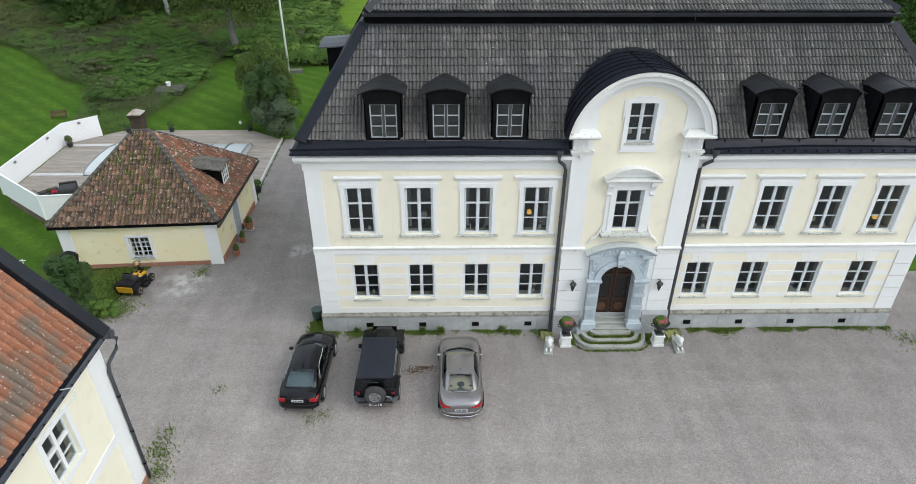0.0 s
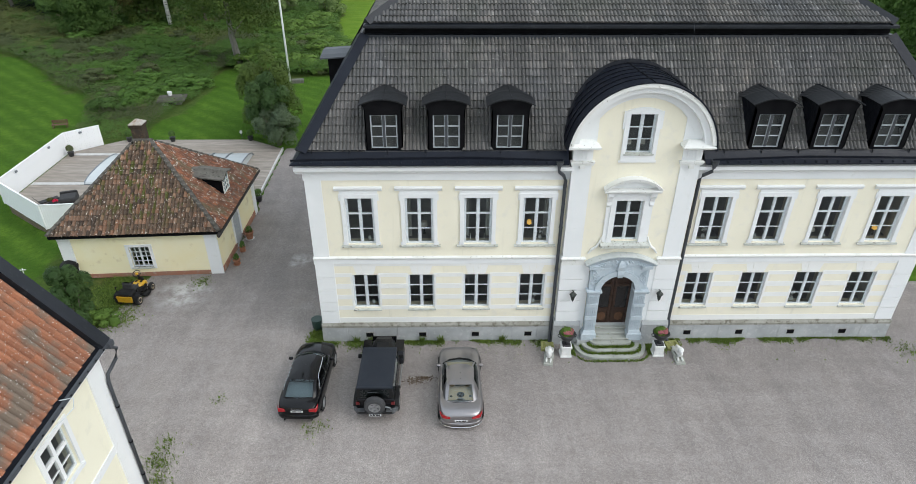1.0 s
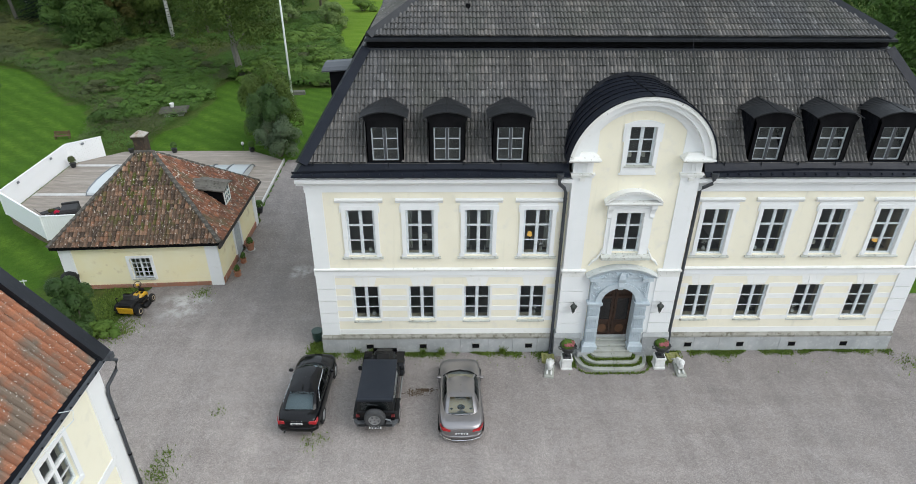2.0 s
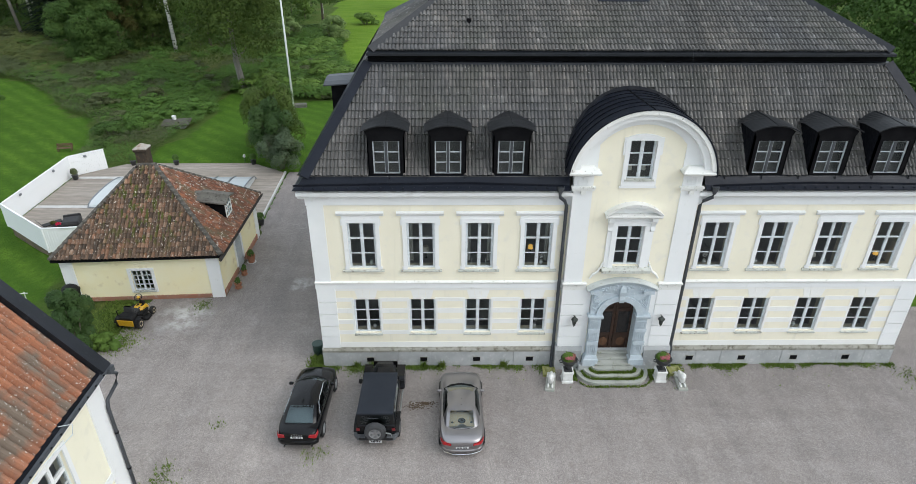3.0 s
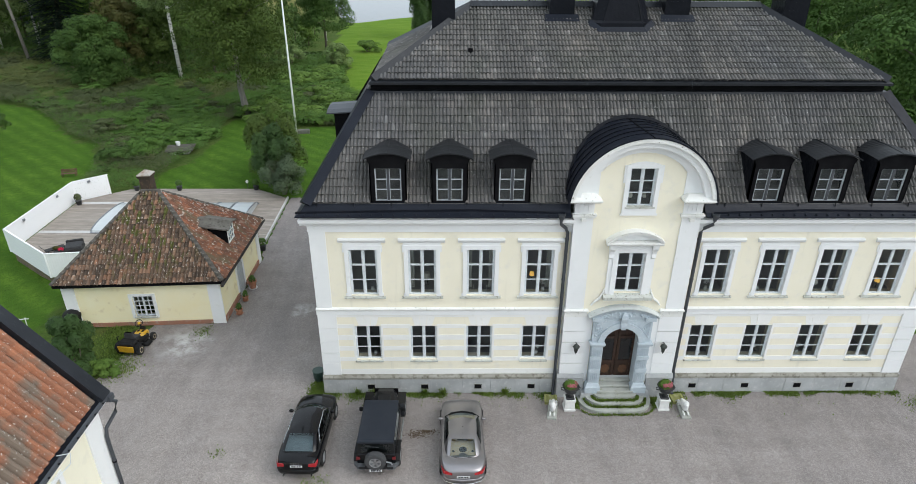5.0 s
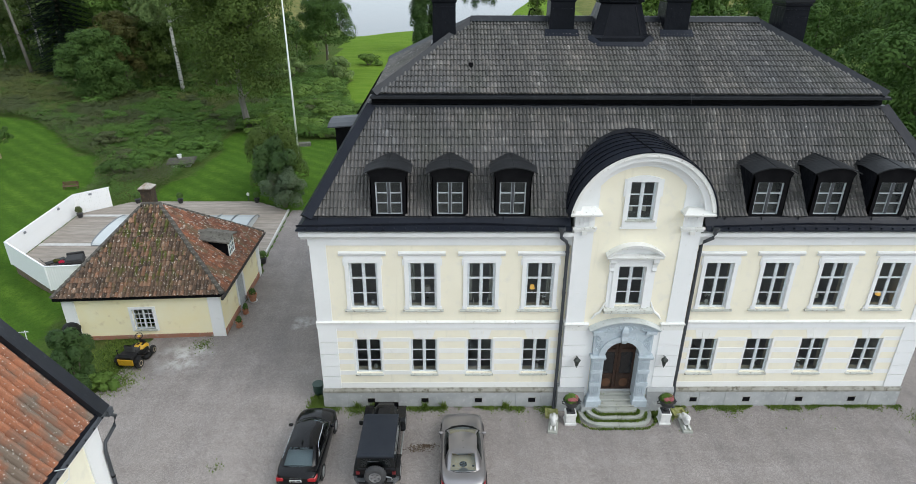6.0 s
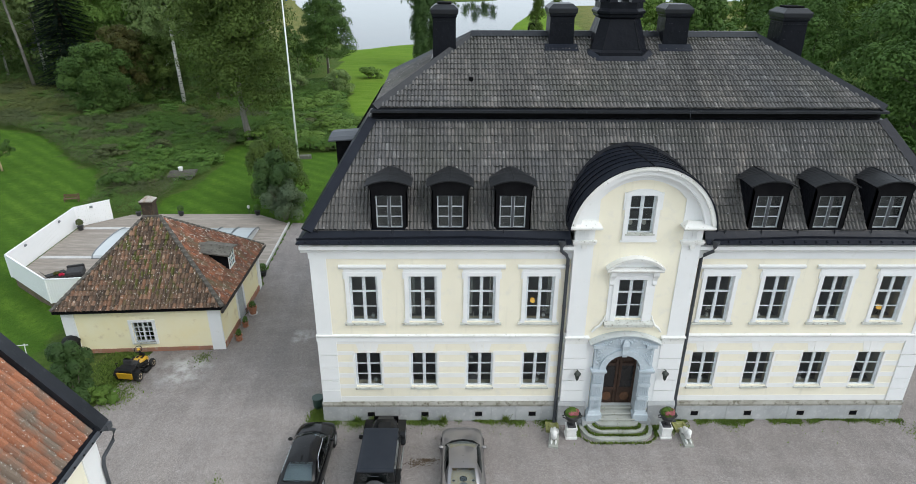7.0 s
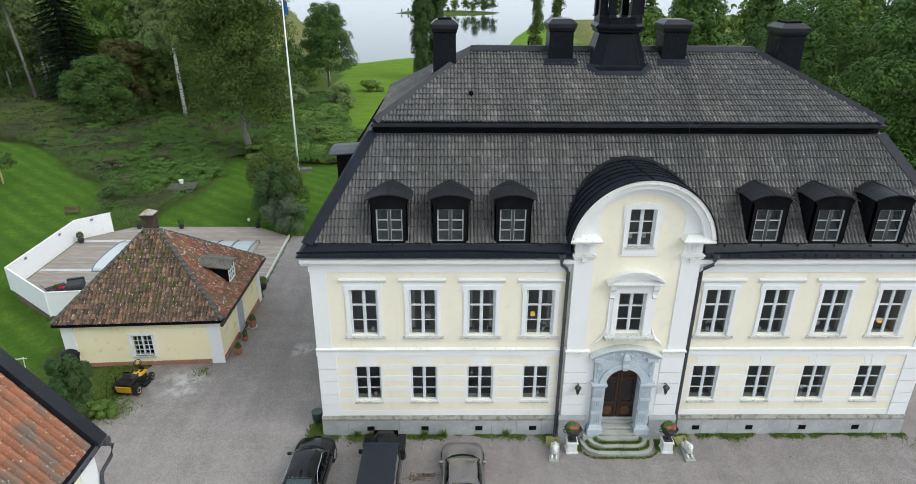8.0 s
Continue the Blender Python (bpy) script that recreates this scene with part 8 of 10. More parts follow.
def clumped(rng, height, spread, base, n, shape="round"):
    """Clumps that fill a crown from height base to height, wide by spread."""
    out = []
    for _ in range(n):
        t = rng.random() ** 0.85
        z = base + (height - base) * t
        if shape == "round":
            lim = spread * math.sqrt(max(0.04, 1 - (2 * t - 0.85) ** 2 / 1.5))
        elif shape == "egg":
            lim = spread * (1 - 0.75 * t) ** 0.7 * min(1, 0.5 + 3 * t)
        else:
            lim = spread
        a, q = rng.uniform(0, 6.283), rng.random() ** 0.42
        r = spread * rng.uniform(0.13, 0.33) * (0.45 + 0.55 * lim / spread)
        out.append(((lim * q * math.cos(a), lim * q * math.sin(a), z), (r, r, r * rng.uniform(0.75, 1.2))))
    return out


def limbs(rng, height, base, spread, radius, lean=0.0):
    g = Geo()
    g.tube([(0, 0, -0.4), (0.03 * height * lean, 0, base * 0.5), (0.05 * height * lean, 0.02 * height * lean, base), (0.06 * height * lean, 0, height * 0.8)], [radius * 1.25, radius, radius * 0.85, radius * 0.2], 9)
    for k in range(7):
        a = rng.uniform(0, 6.28)
        z0 = base * rng.uniform(0.85, 1.0) + (height - base) * rng.uniform(0, 0.5)
        L = spread * rng.uniform(0.5, 0.85)
        g.tube([(0.05 * height * lean, 0, z0), (L * 0.5 * math.cos(a), L * 0.5 * math.sin(a), z0 + L * 0.3), (L * math.cos(a), L * math.sin(a), z0 + L * 0.5)], [radius * 0.4, radius * 0.25, radius * 0.08], 6)
    return g


def tree(label, x, y, height, spread, base, mat, seed, shape="round", bark=None, radius=0.22, count=6000, size=0.32, clumps=46, lean=0.0, z=None, name="tree"):
    rng = random.Random(seed)
    t = thing(name, label, "tree", at=pose(x, y, ground_z(x, y) if z is None else z, 0, 0, rng.uniform(0, 360) if not lean else 0))
    part("trunk", limbs(rng, height, base, spread, radius, lean), bark or BARK, t, smooth=True)
    crown = leaves(clumped(rng, height, spread, base, clumps, shape), count, size, rng)
    inner = leaves([((0, 0, base + (height - base) * f), (spread * w, spread * w, (height - base) * 0.24)) for f, w in ((0.28, 0.62), (0.28, 0.35), (0.55, 0.55), (0.55, 0.3), (0.78, 0.28))], count // 14, size * 1.9, rng)
    part("crown", crown.add(inner.v, inner.f), mat, t, fix=False)
    return t


def spruce(x, y, height, spread, seed, label="tall dark spruce at the wood's edge", count=7000):
    rng = random.Random(seed)
    t = thing("spruce_tree", label, "tree", at=pose(x, y, ground_z(x, y)))
    part("trunk", Geo().tube([(0, 0, -0.3), (0, 0, height * 0.5), (0, 0, height)], [height * 0.016, height * 0.01, 0.02], 8), BARK, t)
    g = Geo()
    tiers = int(height / 0.85)
    for k in range(tiers):
        z = 0.9 + (height - 1.0) * k / tiers
        R = spread * (1 - (z / height)) ** 0.95 * rng.uniform(0.8, 1.12) + 0.12
        arms = max(6, int(R * 5))
        for q in range(arms):
            a = 2 * math.pi * (q + rng.random()) / arms
            L = R * rng.uniform(0.75, 1.1)
            n = max(3, int(count / tiers / arms))
            for i in range(n):
                s = (i + rng.random()) / n
                p = Vector((L * s * math.cos(a), L * s * math.sin(a), z + 0.08 * L - 0.42 * L * s * s + 0.16 * L * s ** 4 + rng.uniform(-0.10, 0.05)))
                w = 0.33 * (1.15 - 0.6 * s) * rng.uniform(0.8, 1.5)
                t2 = a + rng.uniform(-0.9, 0.9)
                d = Vector((math.cos(t2), math.sin(t2), -0.16)) * w
                e = Vector((-math.sin(t2), math.cos(t2), rng.uniform(-0.5, 0.3))) * w * 0.48
                g.add([p - d, p + e, p + d, p - e], [(0, 1, 2, 3)])
    part("crown", g, NEEDLE, t, fix=False)


# single trees that stand out
ELMBARK = surface("pale_grey_bark", (0.24, 0.225, 0.20), (0.16, 0.15, 0.13), (0.30, 0.29, 0.26), rough=0.95, big=1.5, small=6, stretch=(3, 3, 0.6), bump=0.8, depth=0.03)
tree("large old elm with dense dark crown beside the rough ground", -32.9, 53.0, 23.0, 6.5, 3.7, ELM, 1, radius=0.40, count=54000, size=0.145, clumps=330, lean=-0.35, bark=ELMBARK, name="elm_tree")
tree("tall birch with white trunk and thin crown", -49.9, 76.0, 25, 4.0, 10.0, BIRCH, 2, bark=BIRCHBARK, radius=0.27, count=28000, size=0.15, clumps=260, lean=-0.15, name="birch_tree")
tree("tall green tree beside the birch", -45.6, 79.0, 22, 5.0, 3.0, FRESH, 12, radius=0.24, count=26000, size=0.16, clumps=130)
tree("young maple with broad egg-shaped crown above the lakeside lawn", -30.6, 96.0, 16.4, 5.6, 4.6, OAK, 3, "egg", radius=0.22, count=26000, size=0.16, clumps=170, name="maple_tree")
tree("low rowan turning russet at the wood's edge", -58.0, 75.5, 11.4, 4.0, 3.4, RUSSET, 4, radius=0.16, count=15000, size=0.15, clumps=90, name="rowan_tree")
tree("broad dark green tree at the wood's edge", -59.8, 71.0, 9.4, 4.7, 0.4, OAK, 5, radius=0.2, count=30000, size=0.15, clumps=170)
tree("dense green tree at the wood's edge", -54.6, 79.5, 10.5, 4.6, 0.6, ELM, 6, radius=0.16, count=20000, size=0.15, clumps=110)
for lab, x, y, h, sp, mat, q in (("bright green tree behind the spruce", -75.0, 101.0, 24, 5.6, SPRING, 31), ("bright green tree behind the rowan", -67.5, 98.0, 21, 5.2, SPRING, 32), ("tall grey-green birch behind the wood's edge", -60.0, 95.0, 27, 5.0, BIRCH, 33),
                              ("grey-green birch behind the wood's edge", -54.0, 97.0, 25, 4.6, BIRCH, 34), ("grey-green birch above the meadow", -95.5, 104.0, 26, 5.2, BIRCH, 37), ("dark tree behind the elm", -46.5, 96.0, 23, 5.4, OAK, 35)):
    tree(lab, x, y, h, sp, 3.0, mat, q, count=17000, size=0.2, clumps=150, bark=BIRCHBARK if mat is BIRCH else BARK)
spruce(-76.4, 93.0, 34, 7.8, 7, count=36000)
spruce(-72.5, 84.5, 8.5, 2.8, 8, "young spruce below the tall one", 3500)
tree("pine with a bare leaning trunk", -81.5, 89.5, 27, 4.4, 15.0, BIRCH, 9, bark=ELMBARK, radius=0.24, count=9000, size=0.2, clumps=50, lean=-0.9, name="pine_tree")
tree("young fruit tree staked on the lawn", -56.4, 41.5, 3.6, 1.5, 1.5, OAK, 10, radius=0.09, count=1800, size=0.10, clumps=22, bark=surface("pale_stake_wood", (0.42, 0.32, 0.20), (0.36, 0.27, 0.16), None, rough=0.9), name="fruit_tree")

# slim poplars by the lake
for k, (x, y, h, s) in enumerate(((-14.2, 122, 26, 2.7), (-11.2, 124, 24, 2.2), (13.8, 142, 21, 2.0), (19.5, 145, 20.5, 2.0))):
    rng = random.Random(40 + k)
    t = thing("poplar_tree", "slim columnar poplar near the lake shore" if k < 2 else "slim poplar with thin upright branches near the lake", "tree", "poplars near the lake", at=pose(x, y, ground_z(x, y)))
    part("trunk", Geo().tube([(0, 0, -0.4), (0, 0, h * 0.5), (0.1, 0, h * 0.97)], [0.28, 0.18, 0.03], 8), BARK, t)
    cl = []
    for i in range(90):
        f = rng.random()
        r = s * (0.55 + 0.5 * math.sin(math.pi * min(1, f * 1.05)) ** 0.8) * rng.uniform(0.1, 0.75)
        a = rng.uniform(0, 6.28)
        cl.append(((r * math.cos(a), r * math.sin(a), 1.5 + f * (h - 2)), (s * 0.45, s * 0.45, s * 0.9)))
    part("crown", leaves(cl, 34000 if k < 2 else 12000, 0.2, rng), DARKLEAF if k < 2 else ELM, t, fix=False)

# wood behind: a few kinds, repeated in varied size and turn
kinds = []
for k, (mat, h, s, base, sh) in enumerate(((OAK, 18, 5.4, 3.0, "round"), (FRESH, 16, 5.0, 2.6, "round"), (BIRCH, 21, 4.2, 5.0, "egg"), (OAK, 20, 4.8, 4.0, "egg"), (FRESH, 13, 4.6, 1.4, "round"))):
    kinds.append(tree(("dark leafy tree in the wood", "green leafy tree in the wood", "grey-green birch in the wood", "tall dark tree in the wood", "low green tree in the wood")[k],
                      (-95, -104, -62, -112, -90)[k], (96, 108, 94, 94, 116)[k], h, s, base, mat, 60 + k, sh, count=4000, size=0.37, clumps=84, bark=BIRCHBARK if k == 2 else BARK))
rng = random.Random(77)
spots = []
for k in range(24):
    for _ in range(30):
        x = rng.uniform(-170, -36)
        y = rng.uniform(82, 150)
        if y < 80 + max(0, -(x + 50)) * 0.10 + (14 if x > -45 else 0) or (x > -50 and y > 110) or inside_poly(x, y, FIELD):
            continue
        bear = (x + 7.9) / (y + 24.2)
        if (-0.80 < bear < -0.335 and y < 112) or bear > -0.335:
            continue
        if all(math.hypot(x - a, y - c) > 6.0 for a, c in spots):
            spots.append((x, y))
            break
for k in range(24):
    for _ in range(30):
        x, y = rng.uniform(-215, -58), rng.uniform(106, 205)
        if x > -66 - (y - 106) * 0.55 + 10 and y > 120:
            continue
        if inside_poly(x, y, FIELD) or (x + 7.9) / (y + 24.2) > -0.335:
            continue
        if all(math.hypot(x - a, y - c) > 6.5 for a, c in spots):
            spots.append((x, y))
            break
for x, y in [(-37, 111), (-41, 117), (-45, 127), (-39, 128), (-48, 140), (-52, 152), (-34.5, 118), (-130, 72), (-122, 62), (-112, 68), (-140, 84), (-104, 64), (-98, 74), (-150, 70), (-92, 60.5), (-118, 50)]:
    spots.append((x, y))
for k, (x, y) in enumerate(spots):
    src = kinds[rng.choice((0, 1, 1, 2, 2, 3, 4))]
    c = copy_thing(src, pose(x, y, ground_z(x, y), 0, 0, rng.uniform(0, 360)))
    f = rng.uniform(0.8, 1.25) if x < -55 else rng.uniform(0.32, 0.43)
    c.scale = (f, f, f * rng.uniform(0.9, 1.15))
# trees beyond and beside the east end of the house
east = [(32, 30, 1.15, 1), (39, 24, 1.1, 3), (30.5, 44, 1.1, 0), (40, 40, 1.2, 1), (50, 30, 1.2, 0), (48, 52, 1.1, 3), (36, 60, 1.0, 1), (58, 44, 1.1, 2), (28, 60, 0.9, 4), (60, 68, 1.2, 0), (44, 72, 1.1, 1),
        (35, 92, 1.0, 0), (27, 104, 0.9, 1), (43, 108, 1.0, 3), (52, 96, 1.0, 0), (64, 100, 1.1, 1), (37, 124, 0.95, 1), (50, 130, 1.05, 0), (66, 130, 1.1, 3), (80, 118, 1.2, 1), (76, 88, 1.2, 0), (72, 56, 1.2, 1), (30, 76, 0.7, 4), (45, 150, 1.0, 4), (60, 160, 1.1, 0), (80, 170, 1.1, 1), (100, 150, 1.2, 3), (40, 166, 0.9, 0), (53, 178, 0.95, 3), (68, 190, 0.9, 0), (82, 196, 0.9, 1),
        (66, 34, 1.2, 3), (70, 20, 1.2, 0)]
near = [tree(lab, x, y, h, sp, base, mat, 90 + q, count=16500, size=0.165, clumps=64) for q, (lab, x, y, h, sp, base, mat) in enumerate((
    ("fresh green leafy tree beyond the east end of the house", 31.5, 27, 20, 6.2, 2.0, MAPLEGREEN), ("deep green leafy tree beyond the east end of the house", 38.5, 36, 22, 6.4, 2.4, OAK)))]
for q, (x, y, f, k) in enumerate(east):
    c = copy_thing(near[q % 2] if q < 11 else kinds[k], pose(x, y, ground_z(x, y) - 0.3, 0, 0, rng.uniform(0, 360)))
    f *= 0.82 if q < 11 else 1.0
    c.scale = (f, f, f * rng.uniform(0.95, 1.15))
# island trees and the far shore
for x, y, f, k in ((-22, 392, 0.4, 4), (-12, 398, 0.5, 0), (-5, 394, 0.6, 4), (2, 396, 0.6, 1), (8, 395, 0.7, 0), (14, 396, 0.75, 4), (19, 394, 0.6, 0), (-28, 390, 0.2, 4), (-17, 388, 0.28, 4), (-9, 386, 0.25, 4), (6, 388, 0.4, 4), (13, 390, 0.45, 0), (-34, 394, 0.16, 4), (-38, 392, 0.12, 4)):
    c = copy_thing(kinds[k], pose(x, y, -2.6, 0, 0, rng.uniform(0, 360)))
    c.scale = (f, f, f)
far = Geo()
for k in range(2200):
    x = rng.uniform(-1500, 1700)
    y = 1560 + rng.uniform(0, 120)
    h = rng.uniform(9, 18)
    w = rng.uniform(5, 10)
    far.add([(x - w, y, 0), (x + w, y + 2, 0), (x + w * 0.6, y, h * 0.7), (x, y + 1, h), (x - w * 0.7, y, h * 0.75)], [(0, 1, 2, 3, 4)])
tagged(part("far_woods", far, OAK, None, fix=False), "far wooded shore beyond the lake", "woods", kind="stuff")


# shrubs
def shrub(name, label, x, y, r, h, mat, seed, count=2500, size=0.16, z=None):
    rng = random.Random(seed)
    s = thing(name, label, "shrub", at=pose(x, y, ground_z(x, y) if z is None else z))
    cl = []
    for _ in range(22):
        a, q = rng.uniform(0, 6.28), rng.random() ** 0.5
        zz = rng.uniform(0.12, 0.86)
        lim = r * (1 - 0.75 * zz ** 2)
        cl.append(((lim * q * math.cos(a), lim * q * math.sin(a), h * zz), (r * 0.33, r * 0.33, h * 0.18)))
    st = Geo()
    for k in range(6):
        a = k * 1.05
        st.tube([(0.1 * math.cos(a), 0.1 * math.sin(a), -0.2), (r * 0.3 * math.cos(a), r * 0.3 * math.sin(a), h * 0.4), (r * 0.55 * math.cos(a), r * 0.55 * math.sin(a), h * 0.75)], [0.05, 0.035, 0.012], 5)
    part("stem", st, BARK, s)
    part("foliage", leaves(cl, count, size, rng), mat, s, fix=False)
    return s


shrub("shrub", "dark glossy shrub at the garden house corner", -26.65, 1.55, 1.25, 3.5, DARKLEAF, 101, 9000, 0.085)
shrub("shrub", "low fresh green weeds beside the dark shrub", -25.5, 1.6, 0.8, 0.8, FRESH, 110, 1800, 0.08)
shrub("shrub", "tall lilac shrub beside the terrace", -23.5, 30.3, 2.6, 7.4, ELM, 102, 15000, 0.10)
shrub("shrub", "tall dark shrub at the terrace corner", -22.8, 27.3, 2.2, 5.6, DARKLEAF, 104, 12000, 0.09)
shrub("shrub", "grey-leaved shrub at the terrace corner", -21.9, 25.6, 1.9, 3.5, PALELEAF, 103, 9000, 0.075)
shrub("shrub", "rounded shrub on the lakeside lawn", -23.8, 103.0, 2.6, 2.2, FRESH, 105, 4000, 0.14)
shrub("shrub", "small shrub where the lawns meet", -40.4, 35.0, 2.1, 2.0, OAK, 106, 5000, 0.09)
shrub("shrub", "small shrub where the lawns meet", -37.8, 36.0, 1.9, 1.9, WEED, 107, 5000, 0.09)
shrub("shrub", "pale willow shrub on the slope", -27.4, 86.0, 2.6, 4.2, BIRCH, 108, 5000, 0.15)
shrub("shrub", "weeping shrub under the maple", -35.5, 88.0, 2.4, 3.6, BIRCH, 109, 5000, 0.15)


def on_lawn_or_built(x, y):
    return lawn_mask(x, y) or (x > -39.5 and y < 27.2)


# rough herbage between lawn and wood, and the hedge of tall herbs on the slope
rng = random.Random(5)
rough, tall, straw = Geo(), Geo(), Geo()


def herb_height(x, y):
    """How high the rough growth stands: broad mounds with smaller hummocks on them."""
    h = 0.42 + 0.9 * max(0, noise.noise(Vector((x * 0.13, y * 0.13, 3.3))) + 0.2) + 0.42 * noise.noise(Vector((x * 0.45, y * 0.45, 7.7))) + 0.22 * noise.noise(Vector((x * 1.1, y * 1.1, 4.1)))
    return max(0.10, h + (0.5 if -32 < x < -19 and 48 < y < 84 else 0))


made = 0
while made < 46000:
    x, y = rng.uniform(-100, -18), rng.uniform(27, 100)
    if rng.random() > 55.0 / (y + 5) or on_lawn_or_built(x, y) or y < 28 or math.hypot(x + 35.1, y - 37.0) < 1.5:
        continue
    bear = (x + 7.9) / (y + 24.2)
    if bear < -0.74:
        continue
    patch = noise.noise(Vector((x * 0.13, y * 0.13, 3.3)))
    rim = lawn_mask(x - 1.6, y - 2.6) or lawn_mask(x, y - 3.0)
    h = herb_height(x, y) + (0.25 if rim else 0)
    lie_x, lie_y = (herb_height(x + 0.4, y) - herb_height(x - 0.4, y)) / 0.8, (herb_height(x, y + 0.4) - herb_height(x, y - 0.4)) / 0.8
    z0 = ground_z(x, y)
    g = tall if (rim and x < -40 and rng.random() < 0.6) or (patch > 0.30 and x < -34) else (straw if (noise.noise(Vector((x * 0.09, y * 0.12, 9.1))) > 0.18 and y > 52 and x < -38) or (x < -62 and y > 62 and rng.random() < 0.55) else rough)
    s = 0.046 + 0.0012 * y
    for _ in range(6):
        p = Vector((x + rng.uniform(-0.35, 0.35), y + rng.uniform(-0.35, 0.35), z0 + h * rng.uniform(0.45, 1.0)))
        nrm = Vector((-lie_x * 1.6 + rng.uniform(-0.45, 0.45), -lie_y * 1.6 + rng.uniform(-0.45, 0.45), 1.0)).normalized()
        a = nrm.orthogonal().normalized()
        a.rotate(Matrix.Rotation(rng.uniform(0, 6.28), 3, nrm))
        b = nrm.cross(a)
        k = s * rng.uniform(0.6, 1.5)
        g.add([p - a * k, p + b * k * 0.4, p + a * k, p - b * k * 0.4], [(0, 1, 2, 3)])
    made += 1
tagged(part("rough_herbage", rough, WEED, None, fix=False), "tangle of nettles, grass and weeds", "herbage", kind="stuff")
tagged(part("tall_herbage", tall, GREYWEED, None, fix=False), "taller greyish bushes and weeds", "herbage", kind="stuff")
tagged(part("dry_grass", straw, STRAW, None, fix=False), "patches of tall straw-coloured grass", "grass", kind="stuff")
# mounded bushes within the rough ground, fresher ones on the slope below the flagpole
bush = []
for k in range(96):
    slope_side = k >= 4 and k % 3 == 0
    for _ in range(60):
        x, y = (rng.uniform(-31, -19), rng.uniform(49.5, 80)) if slope_side else (rng.uniform(-64, -20), rng.uniform(34, 80))
        if math.hypot(x + 35.1, y - 36.8) > 3.4 and not on_lawn_or_built(x, y) and not on_lawn_or_built(x, y - 1.6) and not (slope_side and x > -24 and y > 62):
            break
    if k < 4:
        src = shrub("bush", "low mounded bush in the rough ground", x, y, 1.5, 1.5, (WEED, FRESH, GREYWEED, WEED)[k], 200 + k, 1800, 0.125)
        bush.append(tagged(src, group="bushes in the rough ground"))
        continue
    f = rng.uniform(0.9, 1.5) if slope_side else rng.uniform(0.5, 1.0)
    c = copy_thing(bush[1] if slope_side else bush[(0, 0, 2, 3)[k % 4]], pose(x, y, ground_z(x, y), 0, 0, rng.uniform(0, 360)))
    c.scale = (f * 1.3, f * 1.3, f)
# undergrowth along the wood's edge
wood = Geo()
for k in range(20000):
    x = rng.uniform(-150, -36)
    y = 76 + max(0, -(x + 50)) * 0.10 + (16 if x > -45 else 0) + rng.uniform(0, 1) ** 1.5 * 30 + (14 if x < -66 else 0)
    z = ground_z(x, y) + rng.uniform(0.1, 3.4) * rng.random()
    nrm = Vector((rng.uniform(-1, 1), rng.uniform(-1, 0.3), rng.uniform(0, 1))).normalized()
    a = nrm.orthogonal().normalized()
    b = nrm.cross(a)
    s = rng.uniform(0.12, 0.32)
    p = Vector((x, y, z))
    wood.add([p - a * s, p + b * s * 0.5, p + a * s, p - b * s * 0.5], [(0, 1, 2, 3)])
tagged(part("undergrowth", wood, OAK, None, fix=False), "dark undergrowth along the edge of the wood", "undergrowth", kind="stuff")


# grass at the foot of the house and tufts in the gravel
def blades(g, x, y, h, rng, z=0.0):
    a = rng.uniform(0, 6.28)
    d = Vector((math.cos(a), math.sin(a), 0))
    w = Vector((-d.y, d.x, 0)) * rng.uniform(0.015, 0.04)
    p = Vector((x, y, z))
    g.add([p - w, p + w, p + d * h * rng.uniform(0.2, 0.7) + Vector((0, 0, h))], [(0, 1, 2)])


fringe = Geo()
for k in range(34000):
    x = rng.uniform(-14.6, 14.2)
    if abs(x) < 1.3:
        continue
    dens = 0.45 + 1.25 * noise.noise(Vector((x * 1.3, 0, 1.5)))
    wide = 0.10 + 0.55 * max(0, 0.35 + noise.noise(Vector((x * 0.8, 2.2, 0)))) + (0.45 if -13.8 < x < -11.5 else 0) + (0.35 if 1.6 < abs(x) < 3.6 else 0)
    if rng.random() > dens:
        continue
    y0 = PROUD - 0.14 if abs(x) < 2.76 else -0.09
    blades(fringe, x, y0 - abs(rng.gauss(0, wide * 0.42)) - (rng.expovariate(2.2) if rng.random() < 0.015 else 0), rng.uniform(0.03, 0.10), rng)
for k in range(1500):
    blades(fringe, rng.gauss(-14.35, 0.2), rng.gauss(0.1, 0.4), rng.uniform(0.05, 0.16), rng)
for x in (-12.35, -11.6, -9.1, -5.2, -8.2):
    for k in range(90):
        blades(fringe, x + rng.gauss(0, 0.06), -0.12 - rng.random() * 0.1, rng.uniform(0.15, 0.5), rng)
tagged(part("grass_fringe", fringe, GRASS, None, fix=False), "weedy grass along the foot of the manor", "grass", kind="stuff")
tufts = Geo()
